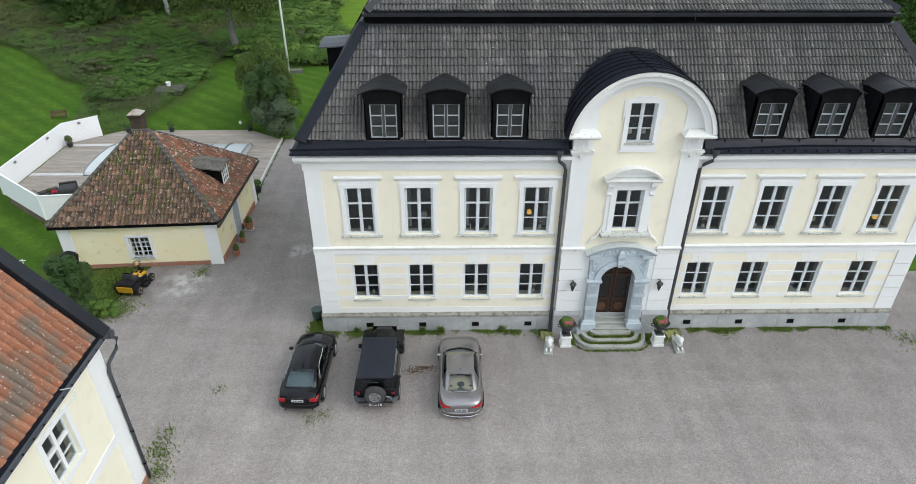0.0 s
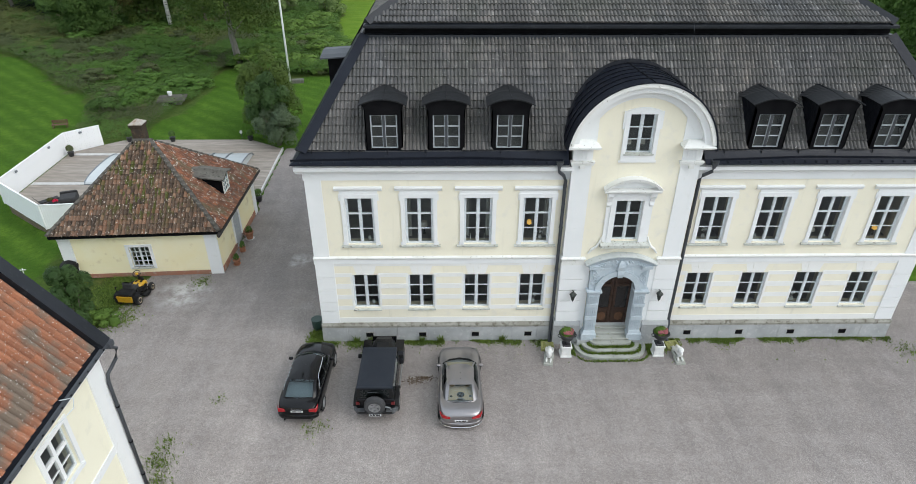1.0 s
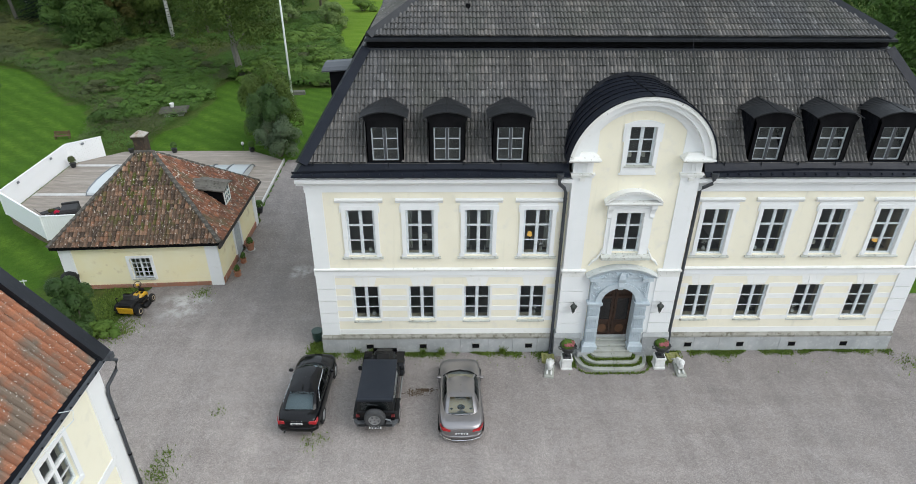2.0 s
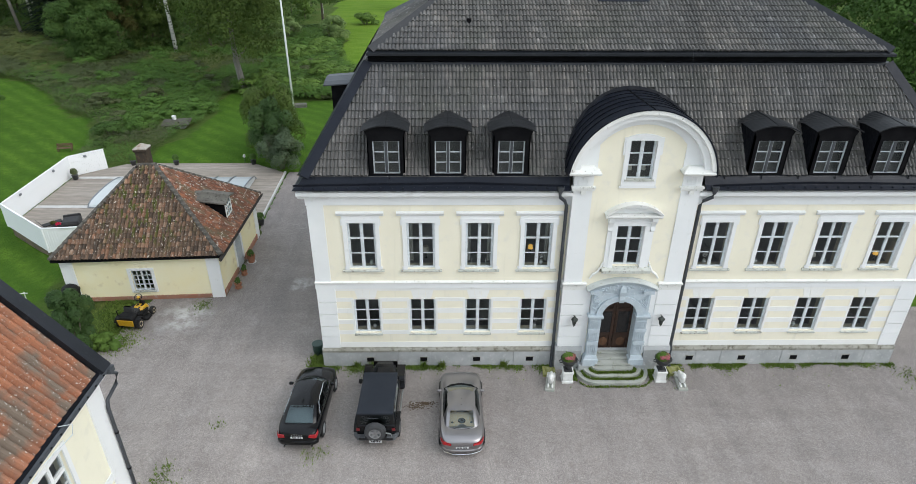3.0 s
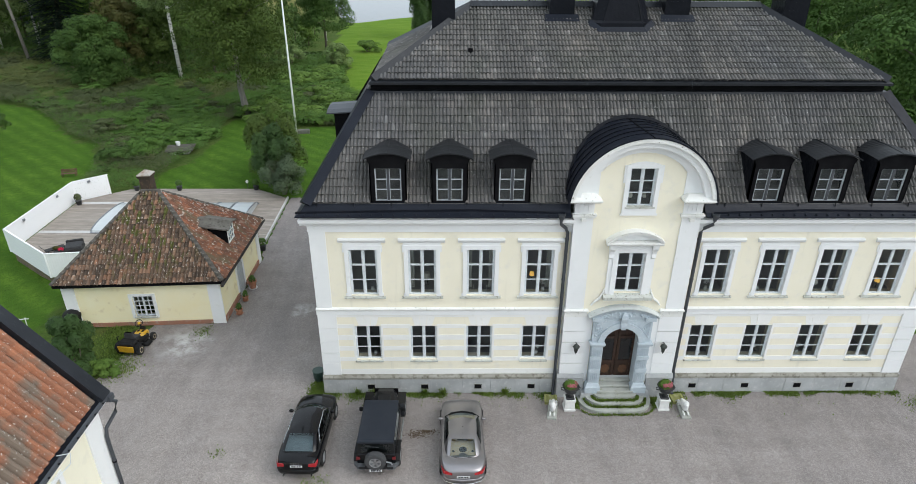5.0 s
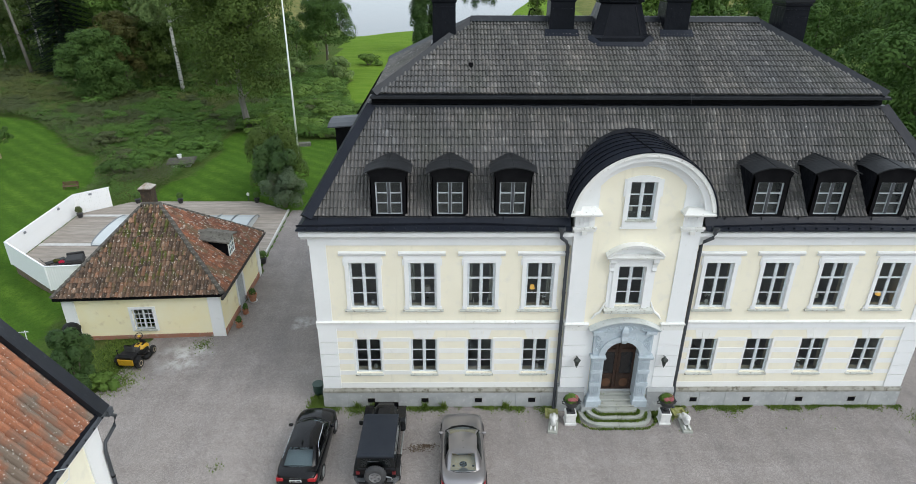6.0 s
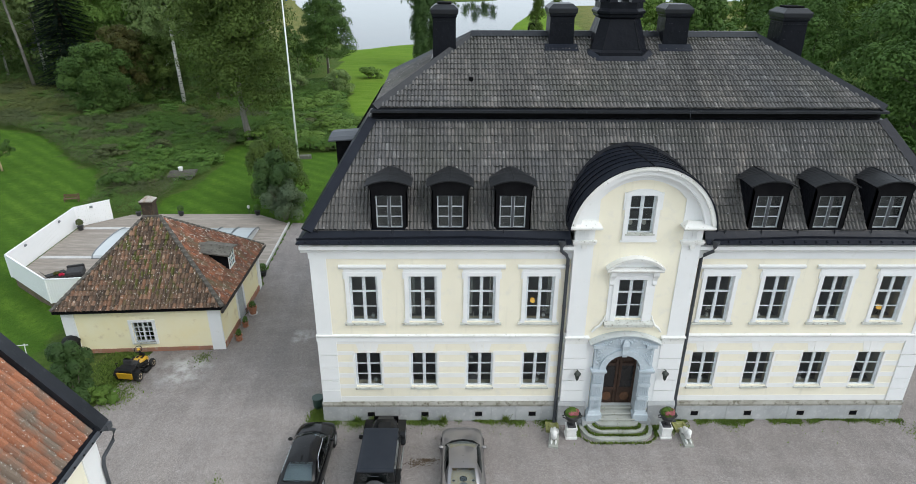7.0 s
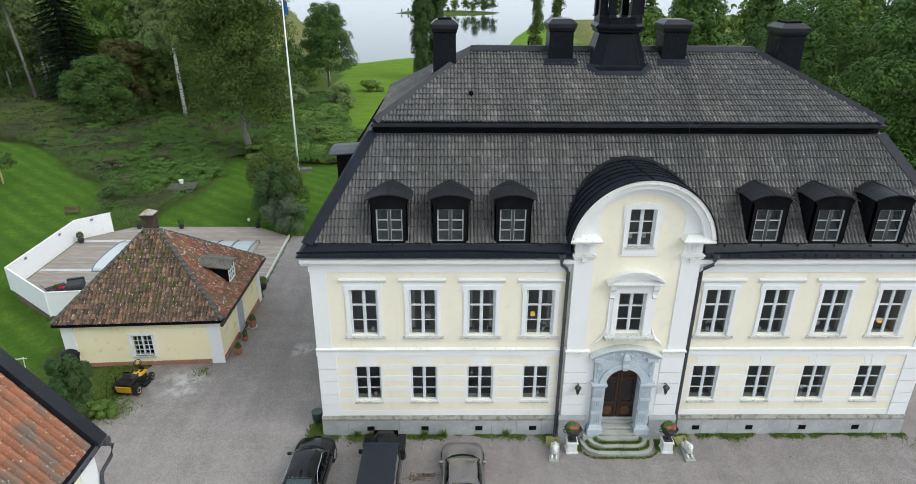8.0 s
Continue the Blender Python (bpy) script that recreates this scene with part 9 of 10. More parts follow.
for cx, cy, r, n in ((-19.25, -7.3, 0.6, 330), (-18.9, -8.3, 0.5, 240), (-19.3, -6.3, 0.4, 90), (-13.6, -5.75, 0.4, 85), (-13.1, -5.5, 0.3, 45), (-24.9, 1.9, 0.9, 900), (-25.6, 3.4, 0.8, 900), (-26.0, 4.6, 0.9, 1100), (-21.6, 5.2, 0.5, 160), (-17.9, -3.9, 0.35, 40), (14.6, -1.2, 0.6, 200), (-26.2, 5.3, 0.7, 700)):
    for k in range(n):
        blades(tufts, rng.gauss(cx, r * 0.6), rng.gauss(cy, r * 0.6), rng.uniform(0.04, 0.14), rng)
tagged(part("grass_tufts", tufts, GRASS, None, fix=False), "tufts of grass growing through the gravel", "grass", kind="stuff")


# ---- things in the yard ----
TERRA = surface("terracotta", (0.36, 0.16, 0.09), (0.30, 0.13, 0.075), (0.42, 0.28, 0.21), rough=0.9, big=4, small=12, bump=0.2)
CASTIRON = surface("black_cast_iron", (0.02, 0.021, 0.023), (0.03, 0.031, 0.033), None, rough=0.5, big=5, bump=0.2)
MARBLE = surface("white_painted_stone", (0.72, 0.72, 0.70), (0.62, 0.62, 0.60), (0.40, 0.39, 0.35), rough=0.85, big=4, small=9, cut=(0.62, 0.8), bump=0.3)
MOSSY = surface("yellow_mossy_stone", (0.28, 0.28, 0.10), (0.20, 0.21, 0.07), (0.34, 0.33, 0.20), rough=0.95, big=4, small=8, bump=0.5)
PINK = leaf_material("pink_flowers", [(0, (0.24, 0.06, 0.08)), (0.6, (0.38, 0.13, 0.15)), (1, (0.46, 0.22, 0.22))])
RED = leaf_material("red_flowers", [(0, (0.35, 0.01, 0.03)), (1, (0.55, 0.03, 0.08))])

for s in (-1, 1):
    ped = thing("stone_pedestal", "white square stone pedestal beside the entrance steps", "pedestal", "pedestals by the steps", at=pose(s * 2.22 - 0.02, -1.16, 0))
    part("base_block", Geo().chamfered(-0.27, 0.27, -0.27, 0.27, 0.0, 0.1, 0.02), MARBLE, ped)
    part("shaft", Geo().loft([[(-w, -w, z), (w, -w, z), (w, w, z), (-w, w, z)] for z, w in ((0.1, 0.23), (0.52, 0.215))]), MARBLE, ped)
    part("top_block", Geo().chamfered(-0.26, 0.26, -0.26, 0.26, 0.52, 0.62, 0.025), MARBLE, ped)
    urn = thing("garden_urn", "black cast iron urn planted with pink flowers", "urn", "urns by the steps", at=pose(s * 2.22 - 0.02, -1.16, 0.62))
    part("foot", Geo().chamfered(-0.19, 0.19, -0.19, 0.19, 0, 0.08, 0.02), CASTIRON, urn)
    part("bowl", Geo().lathe([(0.13, 0.08), (0.07, 0.16), (0.06, 0.22), (0.16, 0.28), (0.29, 0.40), (0.33, 0.55), (0.36, 0.62), (0.40, 0.65), (0.40, 0.67), (0.33, 0.66), (0.30, 0.60)], 0, 0, 20), CASTIRON, urn, smooth=True)
    for e in (-1, 1):
        part("handle", Geo().tube([(e * 0.30, 0, 0.42), (e * 0.42, 0, 0.46), (e * 0.44, 0, 0.56), (e * 0.36, 0, 0.60)], 0.025, 6), CASTIRON, urn)
    rng = random.Random(300 + s)
    part("soil", Geo().lathe([(0.32, 0.58), (0.32, 0.62)], 0, 0, 14), BARK, urn)
    part("leaves", leaves([((0.05 * k, 0.06 * (k % 2), 0.72), (0.28, 0.26, 0.22)) for k in (-2, -1, 0, 1)], 520, 0.06, rng), FRESH, urn, fix=False)
    part("flower_cluster", leaves([((0.16 * math.cos(a), 0.16 * math.sin(a), 0.80), (0.15, 0.15, 0.1)) for a in (0.2, 4.2, -0.9)], 260, 0.05, rng), PINK, urn, "pink flower heads", fix=False)

    # reclining animal figure on its slab
    x = s * 3.05 + (0.0 if s < 0 else 0.08)
    turn = -12 if s < 0 else -4
    tagged(part("stone_slab", Geo().chamfered(-0.22, 0.22, -0.62, 0.62, 0.0, 0.12, 0.02), STEP_STONE, None, at=pose(x, -1.38, 0, 0, 0, turn)), "weathered grey stone slab under a statue", "stone slab", "statue slabs")
    g = Geo()
    def blob(cx, cy, cz, rx, ry, rz, n=10):
        g.loft([[(cx + rx * math.sin(p) * math.cos(2 * math.pi * k / n), cy + ry * math.sin(p) * math.sin(2 * math.pi * k / n), cz - rz * math.cos(p)) for k in range(n)] for p in (0.2, 0.6, 1.05, 1.57, 2.1, 2.55, 2.94)])
    blob(0, 0.12, 0.30, 0.17, 0.42, 0.19)
    blob(0, -0.20, 0.40, 0.18, 0.20, 0.24)
    blob(0, -0.24, 0.58, 0.18, 0.16, 0.18)
    blob(0, -0.38, 0.54, 0.09, 0.08, 0.10)
    for e in (-1, 1):
        blob(e * 0.12, -0.42, 0.17, 0.06, 0.20, 0.055)
        blob(e * 0.17, 0.36, 0.22, 0.08, 0.2, 0.12)
    tagged(part("animal_statue", g, MARBLE, None, smooth=True, at=pose(x, -1.38, 0, 0, 0, turn) @ Matrix.Diagonal((0.82, 0.9, 0.95, 1))), "white painted stone statue of a reclining animal", "statue", "statues by the steps")
    # mossy basin under the downpipe
    bs = thing("stone_basin", "yellow-green mossy square stone basin below a downpipe", "basin", "basins below the downpipes", at=pose(s * 2.98 + (0.1 if s > 0 else -0.05), -0.66, 0, 0, 0, 4 * s))
    part("basin_rim", Geo().loft([[(-w, -w, z), (w, -w, z), (w, w, z), (-w, w, z)] for z, w in ((0, 0.30), (0.14, 0.31), (0.14, 0.22), (0.05, 0.15))]), MOSSY, bs)

brl = thing("rain_barrel", "dark green plastic water barrel at the house corner", "barrel", at=pose(-14.42, 0.95, 0) @ Matrix.Diagonal((0.72, 0.72, 0.72, 1)))
GREENP = surface("dark_green_plastic", (0.022, 0.05, 0.04), (0.03, 0.06, 0.05), None, rough=0.45, big=3, bump=0.05)
part("barrel_body", Geo().lathe([(0.30, 0), (0.36, 0.3), (0.38, 0.8), (0.36, 0.84), (0.33, 0.8), (0.31, 0.5)], 0, 0, 18), GREENP, brl, smooth=True)
part("rim", Geo().lathe([(0.385, 0.78), (0.40, 0.80), (0.40, 0.86), (0.36, 0.87)], 0, 0, 18), GREENP, brl)
part("water", Geo().lathe([(0.345, 0.60), (0.345, 0.62)], 0, 0, 18), TRIM, brl)

for k, (x, y, r, h) in enumerate(((-20.18, 7.0, 0.19, 0.34), (-20.25, 8.48, 0.17, 0.3), (-20.22, 9.95, 0.25, 0.52))):
    pot = thing("flower_pot", "terracotta flower pot with a green plant beside the wall", "flower pot", "pots along the garden house", at=pose(x, y, 0))
    part("pot", Geo().lathe([(r * 0.7, 0), (r, h * 0.85), (r * 1.12, h * 0.86), (r * 1.12, h), (r * 0.9, h), (r * 0.85, h * 0.8)], 0, 0, 16), TERRA, pot, smooth=False)
    part("saucer", Geo().lathe([(r * 0.9, 0.0), (r * 1.15, 0.05), (r * 1.1, 0.05)], 0, 0, 16), TERRA if k != 2 else PALEBAND, pot)
    rng = random.Random(400 + k)
    part("plant", leaves([((0, 0, h + 0.12), (r * 0.9, r * 0.9, 0.2)), ((0.03, 0, h + 0.25), (r * 0.6, r * 0.6, 0.18))], 150, 0.07, rng), OAK, pot, fix=False)

for k, (x, y) in enumerate(((-20.95, 15.1), (-34.6, 26.2), (-31.0, 26.25), (-24.5, 26.4), (-37.9, 23.1))):
    pot = thing("planter", "dark round planter with a clipped shrub on the terrace" if k < 4 else "dark planter with bare twigs before the fence", "planter", "planters on the terrace", at=pose(x, y, 0.06 if k else 0.02))
    part("pot", Geo().lathe([(0.17, 0), (0.24, 0.34), (0.26, 0.36), (0.2, 0.36)], 0, 0, 14), CASTIRON, pot)
    rng = random.Random(500 + k)
    part("plant", leaves([((0, 0, 0.62), (0.28, 0.28, 0.34))], 320, 0.07, rng), OAK if k < 4 else GREYWEED, pot, fix=False)

# lounge set and flower box on the terrace
RATTAN = surface("black_rattan", (0.02, 0.02, 0.021), (0.035, 0.035, 0.035), None, rough=0.8, big=8, bump=0.5)
sofa = thing("garden_sofa", "black rattan garden sofa on the terrace", "sofa", at=pose(-34.05, 15.15, 0.06, 0, 0, 20))
part("seat", Geo().chamfered(-0.55, 0.55, -0.6, 0.6, 0.0, 0.34, 0.04), RATTAN, sofa)
part("cushion", Geo().chamfered(-0.52, 0.52, -0.56, 0.45, 0.34, 0.44, 0.05), DARKSEAT, sofa)
part("backrest", Geo().chamfered(-0.55, 0.55, 0.45, 0.6, 0.34, 0.55, 0.04), RATTAN, sofa)
bench2 = thing("sun_lounger", "folded dark sun lounger beside the fence", "lounger", at=pose(-35.25, 15.0, 0.06, 0, 0, 48) @ Matrix.Diagonal((0.62, 0.7, 0.8, 1)))
part("frame", Geo().box(-1.1, 0.9, -0.35, 0.35, 0.22, 0.28), RATTAN, bench2)
part("raised_back", Geo().loft([[(-1.1, -0.33, 0.28), (-1.1, 0.33, 0.28), (-1.06, 0.33, 0.28), (-1.06, -0.33, 0.28)], [(-1.5, -0.33, 0.8), (-1.5, 0.33, 0.8), (-1.45, 0.33, 0.8), (-1.45, -0.33, 0.8)]]), RATTAN, bench2)
for e in (-0.9, 0.75):
    for f in (-0.3, 0.3):
        part("leg", Geo().box(e - 0.03, e + 0.03, f - 0.03, f + 0.03, 0, 0.22), RATTAN, bench2)
fb = thing("flower_tub", "low tub of crimson and ochre flowers on the terrace", "flower tub", at=pose(-34.62, 14.35, 0.06))
part("tub", Geo().lathe([(0.28, 0), (0.36, 0.3), (0.3, 0.3)], 0, 0, 14), RATTAN, fb)
part("flower_cluster", leaves([((0.12, 0, 0.42), (0.2, 0.2, 0.14))], 120, 0.05, random.Random(6)), RED, fb, "crimson flowers", fix=False)
part("ochre_flowers", leaves([((-0.35, 0.25, 0.40), (0.24, 0.2, 0.14))], 160, 0.07, random.Random(7)), RUSSET, fb, fix=False)
for k, (x, y, a) in enumerate(((-38.36, 17.0, 90), (-38.44, 21.4, 90), (-37.6, 24.65, 41))):
    fl = thing("fence_lamp", "small grey bulkhead lamp on the white fence", "lamp", "lamps on the fence", at=pose(x + (0.08 if k < 2 else 0.05), y - (0.0 if k < 2 else 0.07), 1.5, 0, 0, a))
    part("lamp_body", Geo().chamfered(-0.12, 0.12, -0.05, 0.05, -0.08, 0.08, 0.03), ALU, fl)
gl = thing("garden_light", "white globe garden light beside the shrubs", "lamp", at=pose(-25.4, 26.95, 0))
part("stem", Geo().tube([(0, 0, -0.3), (0, 0, 0.45)], 0.025, 6), PIPE, gl)
part("globe", Geo().lathe([(0.03, 0.42), (0.11, 0.5), (0.13, 0.6), (0.09, 0.7), (0.02, 0.74)], 0, 0, 12), MARBLE, gl, smooth=True)

# flagpole with its pennant
fx, fy = -22.95, 36.2
flag = thing("flagpole", "tall white flagpole with a furled blue and yellow flag", "flagpole", at=pose(fx, fy, ground_z(fx, fy)))
WPOLE = surface("white_gloss_paint", (0.80, 0.80, 0.80), (0.76, 0.76, 0.76), None, rough=0.4, big=1, bump=0)
part("pole", Geo().tube([(0, 0, -0.3), (0, 0, 9), (0, 0, 20.5)], [0.10, 0.085, 0.045], 12), WPOLE, flag, smooth=True)
fpts = [(0.06 + 0.05 * k, 0.05 * math.sin(k * 1.3)) for k in range(8)]
part("flag_blue", Geo().loft([[(x, y, 18.6 - 1.2 * x), (x + 0.02, y + 0.05, 17.4 - 0.6 * x), (x + 0.01, y + 0.02, 17.2 - 0.6 * x)] for x, y in fpts], caps=False, closed=False), surface("blue_cloth", (0.01, 0.10, 0.28), (0.008, 0.08, 0.24), None, rough=0.8, bump=0), flag, "blue flag cloth")
part("flag_yellow", Geo().loft([[(x, y - 0.01, 19.2 - 1.0 * x), (x + 0.02, y + 0.03, 18.58 - 1.2 * x)] for x, y in fpts], caps=False, closed=False), surface("yellow_cloth", (0.60, 0.42, 0.03), (0.55, 0.38, 0.03), None, rough=0.8, bump=0), flag, "yellow flag cloth")
part("pole_knob", Geo().lathe([(0.02, 20.45), (0.1, 20.55), (0.1, 20.65), (0.02, 20.75)], 0, 0, 10), WPOLE, flag)

# bench on the lawn
OLDWOOD = surface("brown_weathered_wood", (0.13, 0.07, 0.04), (0.09, 0.05, 0.03), (0.20, 0.15, 0.10), rough=0.9, big=3, small=8, bump=0.4)
bn = thing("garden_bench", "brown weathered wooden bench on the lawn", "bench", at=pose(-43.66, 31.95, ground_z(-43.66, 31.95), 0, 0, 12) @ Matrix.Diagonal((0.72, 0.72, 0.72, 1)))
for k in range(4):
    part("seat_slat", Geo().box(-0.95, 0.95, -0.25 + k * 0.14, -0.13 + k * 0.14, 0.42, 0.46), OLDWOOD, bn)
for k in range(3):
    part("back_slat", Geo().box(-0.95, 0.95, 0.30, 0.34, 0.55 + k * 0.15, 0.66 + k * 0.15), OLDWOOD, bn)
for e in (-0.8, 0.8):
    part("leg", Geo().box(e - 0.04, e + 0.04, -0.24, -0.16, -0.05, 0.42), OLDWOOD, bn)
    part("rear_leg", Geo().box(e - 0.04, e + 0.04, 0.27, 0.35, -0.05, 1.0), OLDWOOD, bn)
    part("armrest", Geo().box(e - 0.04, e + 0.04, -0.24, 0.3, 0.62, 0.67), OLDWOOD, bn)

# low old cellar roof with a white bucket
wz = ground_z(-35.1, 36.9)
well = thing("well_cover", "low stone well house with grey board roof", "well", at=pose(-35.1, 37.2, wz - 0.35, 0, 0, 12))
part("stone_ring", Geo().chamfered(-0.9, 0.9, -0.8, 0.8, -0.3, 0.75, 0.08), STEP_STONE, well)
part("board_roof", Geo().loft([[(-1.3, -1.15, 0.75), (1.3, -1.15, 0.75), (1.3, 1.15, 0.75), (-1.3, 1.15, 0.75)], [(-1.3, -1.15, 0.84), (1.3, -1.15, 0.84), (1.3, 1.15, 0.84), (-1.3, 1.15, 0.84)], [(-1.2, -0.1, 1.05), (1.2, -0.1, 1.05), (1.2, 0.1, 1.05), (-1.2, 0.1, 1.05)]]), surface("grey_old_boards", (0.085, 0.078, 0.066), (0.055, 0.052, 0.042), (0.13, 0.12, 0.10), rough=0.95, big=2, small=6, bump=0.4), well)
# black plate on the solid block stands in for the shade of an opening
part("opening_shade_plate", Geo().box(-0.35, 0.35, -0.82, -0.79, 0.1, 0.6), BLACKWOOD, well)
bk = thing("bucket", "white plastic bucket standing on the well roof", "bucket", at=pose(-35.3, 37.35, wz + 0.66) @ Matrix.Diagonal((0.8, 0.8, 0.8, 1)))
part("bucket_body", Geo().lathe([(0.22, 0), (0.29, 0.5), (0.31, 0.52), (0.27, 0.5), (0.2, 0.05)], 0, 0, 16), WPOLE, bk)
st_ = thing("stone_bench", "low grey stone block beside the lawn", "stone block", at=pose(-24.4, 45.2, ground_z(-24.4, 45.2), 0, 0, 10))
part("block", Geo().chamfered(-0.7, 0.7, -0.3, 0.3, -0.1, 0.42, 0.05), surface("dark_mossy_stone", (0.13, 0.13, 0.11), (0.09, 0.095, 0.075), (0.18, 0.175, 0.16), rough=0.95, big=3, small=9, bump=0.5), st_)

# sprinkler post, lean-to and grill behind the garden house
tp = thing("white_washing_prop", "thin white metal prop on the lawn", "prop", at=pose(-31.05, 4.75, ground_z(-31.05, 4.75)))
part("upright", Geo().tube([(0, 0, -0.2), (0.1, 0, 1.3)], 0.025, 6), WPOLE, tp)
part("crossbar", Geo().tube([(-0.55, 0.2, 1.05), (0.35, -0.1, 1.3)], 0.025, 6), WPOLE, tp)
gr = thing("covered_grill", "dark covered grill at the corner of the garden house", "grill", at=pose(-28.9, 5.5, 0))
part("cover", Geo().lathe([(0.42, 0.0), (0.44, 0.7), (0.5, 0.95), (0.38, 1.15), (0.1, 1.25)], 0, 0, 9), TRIM, gr)
part("canopy", Geo().add([(-30.3, 8.2, 2.1), (-29.12, 8.2, 2.35), (-29.12, 6.9, 2.35), (-30.3, 6.9, 2.1)], [(0, 1, 2, 3)]).moved(Matrix()), SHEET, annex, "small dark canopy")

# dark damp stain with leaves between the cars
ds = Geo()
rng = random.Random(12)
for k in range(230):
    x, y = rng.gauss(-9.35, 0.32), rng.gauss(-2.85, 0.12) + 0.15 * (rng.random() - 0.5)
    if rng.random() < 0.4:
        x, y = rng.gauss(-8.9, 0.2), rng.gauss(-2.7, 0.05)
    a = rng.uniform(0, 6.28)
    ds.add([(x + 0.038 * math.cos(a + q), y + 0.028 * math.sin(a + q), 0.006 + 0.004 * rng.random()) for q in (0, 1.6, 3.1, 4.7)], [(0, 1, 2, 3)])
tagged(part("dead_leaves", ds, surface("brown_leaf_litter", (0.07, 0.045, 0.028), (0.10, 0.07, 0.04), None, rough=1.0, big=5, bump=0), None, fix=False), "brown leaf litter on the gravel", "leaf litter", kind="stuff")


# ---- what stands in the windows ----
SHADE = surface("cream_lampshade", (0.72, 0.68, 0.60), (0.66, 0.62, 0.54), None, rough=0.9, bump=0)
PORC = surface("white_porcelain", (0.75, 0.75, 0.74), (0.70, 0.70, 0.69), None, rough=0.3, bump=0)
CURTAIN = surface("pale_curtain", (0.50, 0.50, 0.47), (0.42, 0.42, 0.39), None, rough=0.95, big=2, bump=0)
LIT, n, l, b = shade("lit_lampshade")
b.inputs["Base Color"].default_value = (0.8, 0.5, 0.12, 1)
b.inputs["Emission Color"].default_value = (1.0, 0.55, 0.10, 1)
b.inputs["Emission Strength"].default_value = 0.55


def table_lamp(x, z, y=0.62, lit=False, k=1.0):
    t = thing("table_lamp", "lit table lamp with a glowing amber shade" if lit else "table lamp with a cream shade on the window ledge", "lamp", at=pose(x, y, z))
    part("lamp_foot", Geo().lathe([(0.09 * k, 0), (0.03, 0.04), (0.025, 0.5 * k), (0.02, 0.52 * k)], 0, 0, 10), LEADEN, t)
    part("shade", Geo().lathe([(0.19 * k, 0.50 * k), (0.15 * k, 0.78 * k)], 0, 0, 16), LIT if lit else SHADE, t, "amber glowing shade" if lit else "")


def ledge(x, z, w=0.6, y=0.5):
    g = Geo().box(x - w, x + w, y - 0.02, y + 0.3, z - 0.05, z)
    part("window_board", g, WHITE, manor)


zU, zL = 5.51, 1.97
for x in columns + [0]:
    ledge(x, zU + (0.18 if x == 0 else 0), y=0.26 if x else -0.14)
for x in columns:
    ledge(x, zL, y=0.26)


def vase(x, z, y=0.42, flowers=True, seed=1):
    t = thing("flower_vase", "white porcelain vase with pale flowers on a window ledge", "vase", "vases on the window ledges", at=pose(x, y, z))
    part("vase", Geo().lathe([(0.05, 0), (0.09, 0.1), (0.06, 0.2), (0.07, 0.22)], 0, 0, 12), PORC, t)
    if flowers:
        part("flower_cluster", leaves([((0, 0, 0.42), (0.14, 0.08, 0.14))], 40, 0.05, random.Random(seed)), PORC, t, fix=False)


def candle(x, z, y=0.42):
    t = thing("candlestick", "slim white candle on a window ledge", "candle", "candles on the window ledges", at=pose(x, y, z))
    part("candle", Geo().lathe([(0.035, 0), (0.012, 0.05), (0.014, 0.32)], 0, 0, 8), PORC, t)


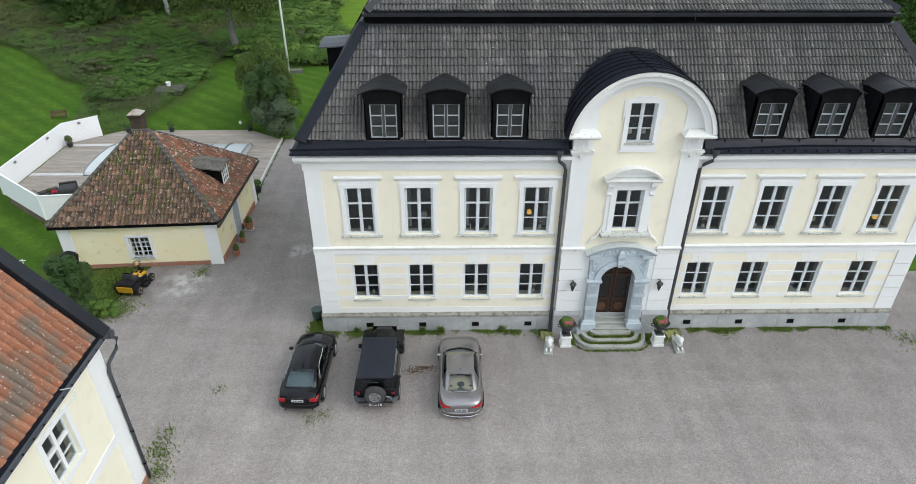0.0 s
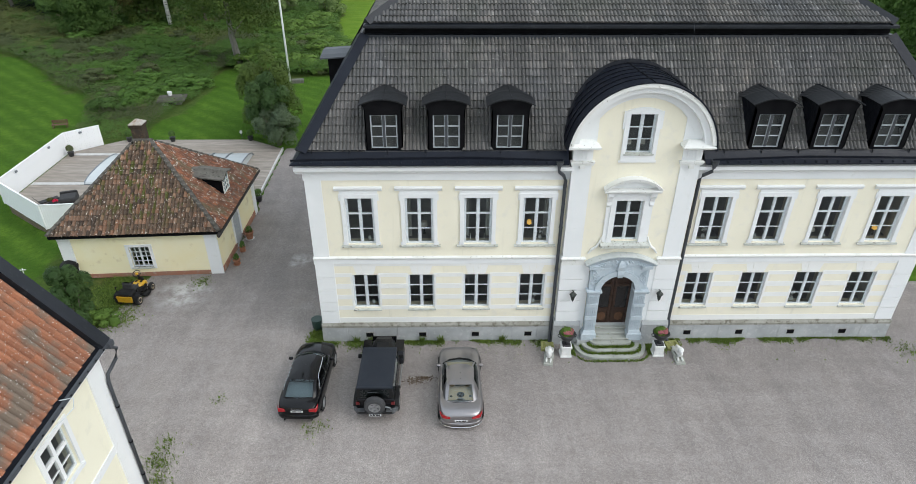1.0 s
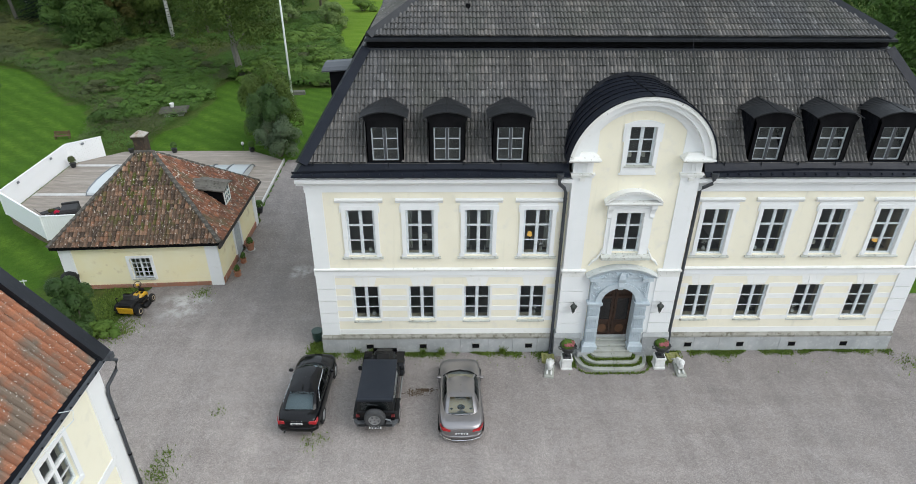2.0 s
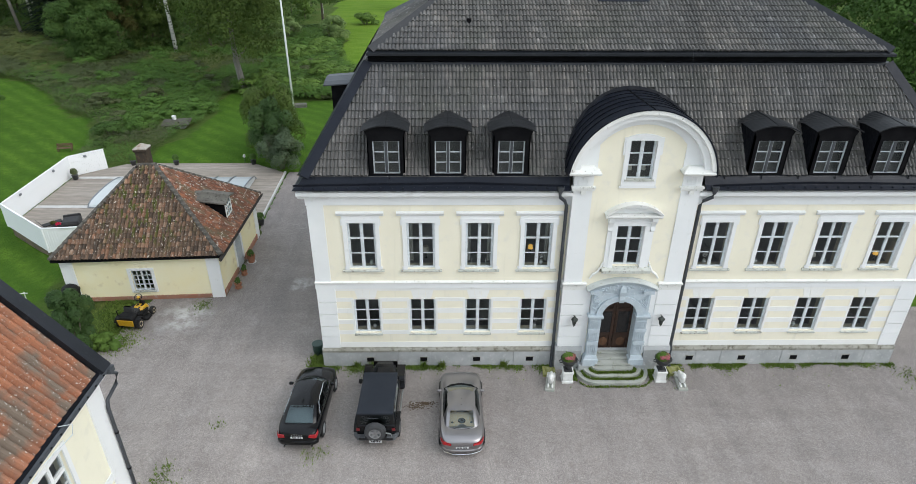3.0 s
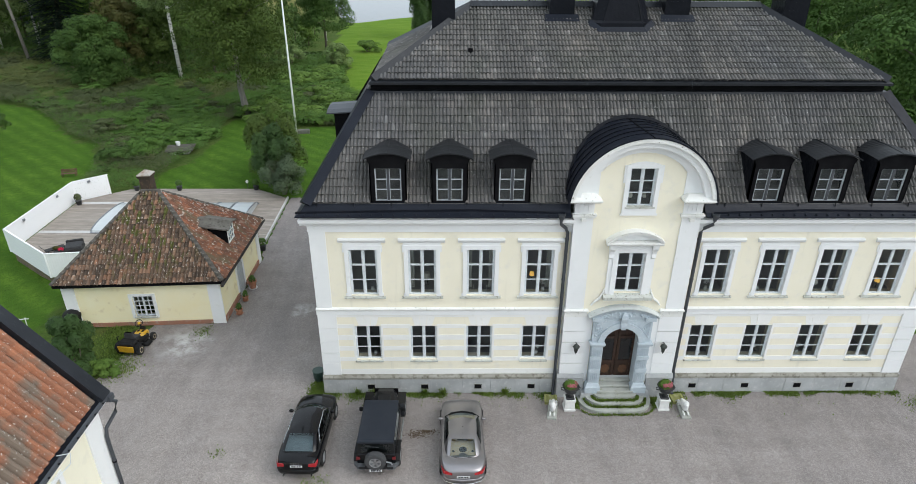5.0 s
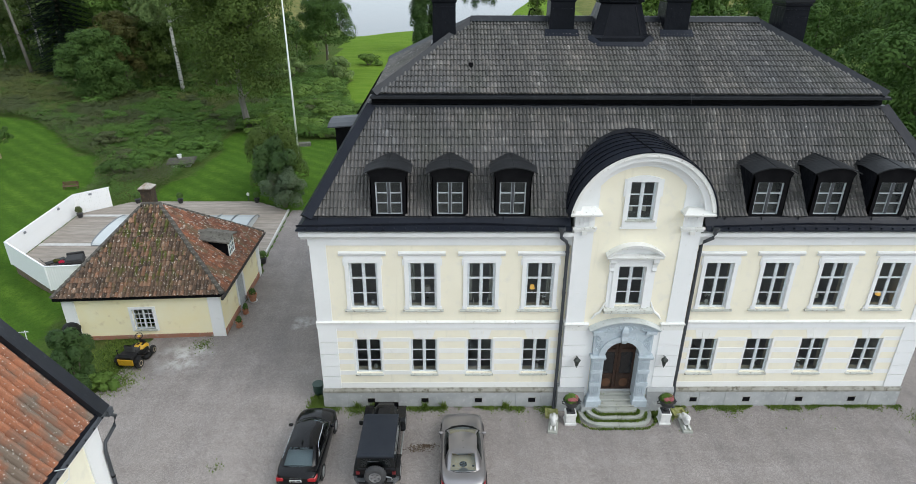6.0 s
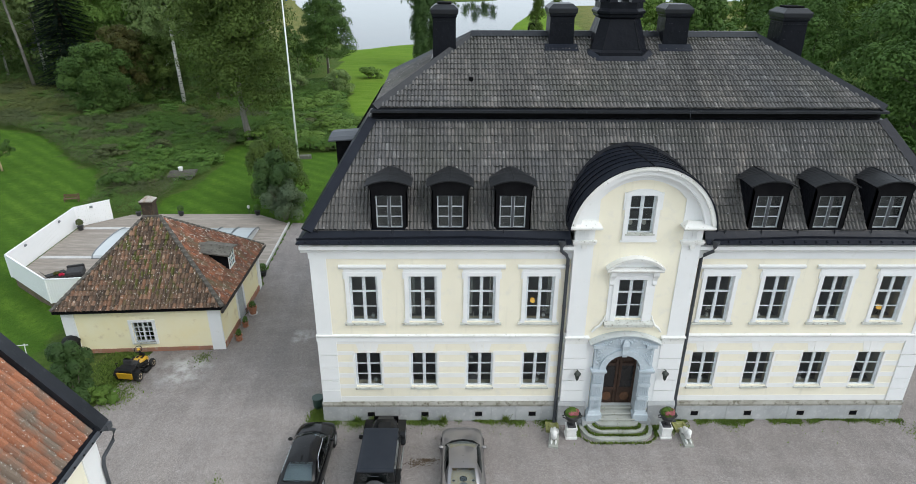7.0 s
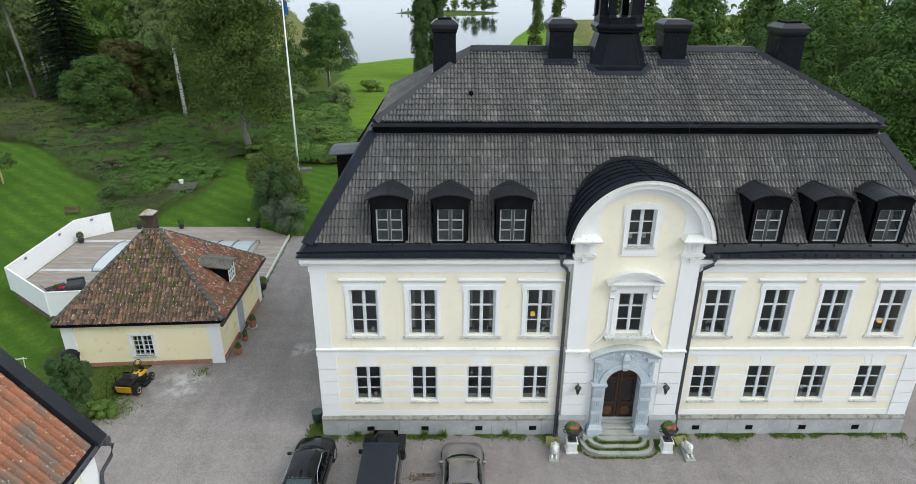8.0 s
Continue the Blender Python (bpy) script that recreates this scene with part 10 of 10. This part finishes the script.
c = columns
U = sorted(columns)
table_lamp(U[1] + 0.18, zU + 0.06, 0.9, k=0.8)
for e in (-0.3, 0.32):
    candle(U[2] + e, zU)
vase(U[2], zU, seed=3)
vase(U[0] + 0.3, zU, flowers=False)
table_lamp(U[3] - 0.2, zU + 0.33, 0.75, lit=True, k=0.6)
vase(U[3] + 0.28, zU, seed=4)
vase(U[4] - 0.1, zU, seed=5)
vase(U[5] - 0.3, zU, flowers=False)
vase(U[5] + 0.15, zU, seed=6)
table_lamp(U[6] - 0.28, zU, 0.45, k=0.7)
vase(U[6] + 0.3, zU, flowers=False)
table_lamp(U[7] + 0.05, zU + 0.1, 0.5, lit=True, k=0.6)
for x, sd in ((U[0] + 0.25, 11), (U[2], 12), (U[3] + 0.2, 13), (U[4] + 0.2, 14), (U[5] + 0.2, 15), (U[6] - 0.2, 16)):
    vase(x, zL, seed=sd, flowers=sd != 11)
for x, e in ((U[2], -0.48), (U[2], 0.48), (U[3], 0.48), (U[1], -0.48)):
    cur = Geo().loft([[(x + e + 0.11 * q, 0.50 + 0.03 * math.cos(q * 9), 5.66), (x + e + 0.11 * q, 0.50 + 0.03 * math.cos(q * 9), 7.85)] for q in (-1, -0.66, -0.33, 0, 0.33, 0.66, 1)], caps=False, closed=False)
    tagged(part("curtain", cur, CURTAIN, None, fix=False), "pale curtain drawn aside behind a window", "curtain", "curtains")
part("window_board", Geo().box(-0.6, 0.6, 0.0, 0.5, 9.88, 9.93), WHITE, manor)
table_lamp(-0.3, 9.93, 0.2, k=0.6)
table_lamp(0.28, 9.93, 0.2, k=0.6)


moss = Geo()
rng = random.Random(21)
for hx, yf, co in ((1.46, -1.31, 0.6), (1.08, -1.02, 0.3), (1.84, -1.68, 0.8)):
    for k in range(1300):
        t = rng.random()
        q = rng.uniform(0, 1)
        if q < 0.55:
            x, y = rng.uniform(-hx + co, hx - co), yf
        else:
            a = rng.uniform(0, math.pi / 2)
            sx = rng.choice((-1, 1))
            x, y = sx * (hx - co + co * math.cos(a)), yf + co - co * math.sin(a)
        zz = 0.0 if hx > 1.7 else (0.15 if hx > 1.3 else 0.305)
        if hx > 1.7 and rng.random() < 0.6:
            continue
        blades(moss, x + rng.gauss(0, 0.03), y - 0.02 + rng.gauss(0, 0.035), rng.uniform(0.05, 0.12), rng, zz)
for k in range(2600):
    sx = rng.choice((-1, 1))
    blades(moss, sx * rng.uniform(1.75, 2.15), rng.uniform(-1.25, -0.5), rng.uniform(0.04, 0.1), rng)
tagged(part("step_grass", moss, GRASS, None, fix=False), "grass and moss in the joints of the steps", "grass", kind="stuff")
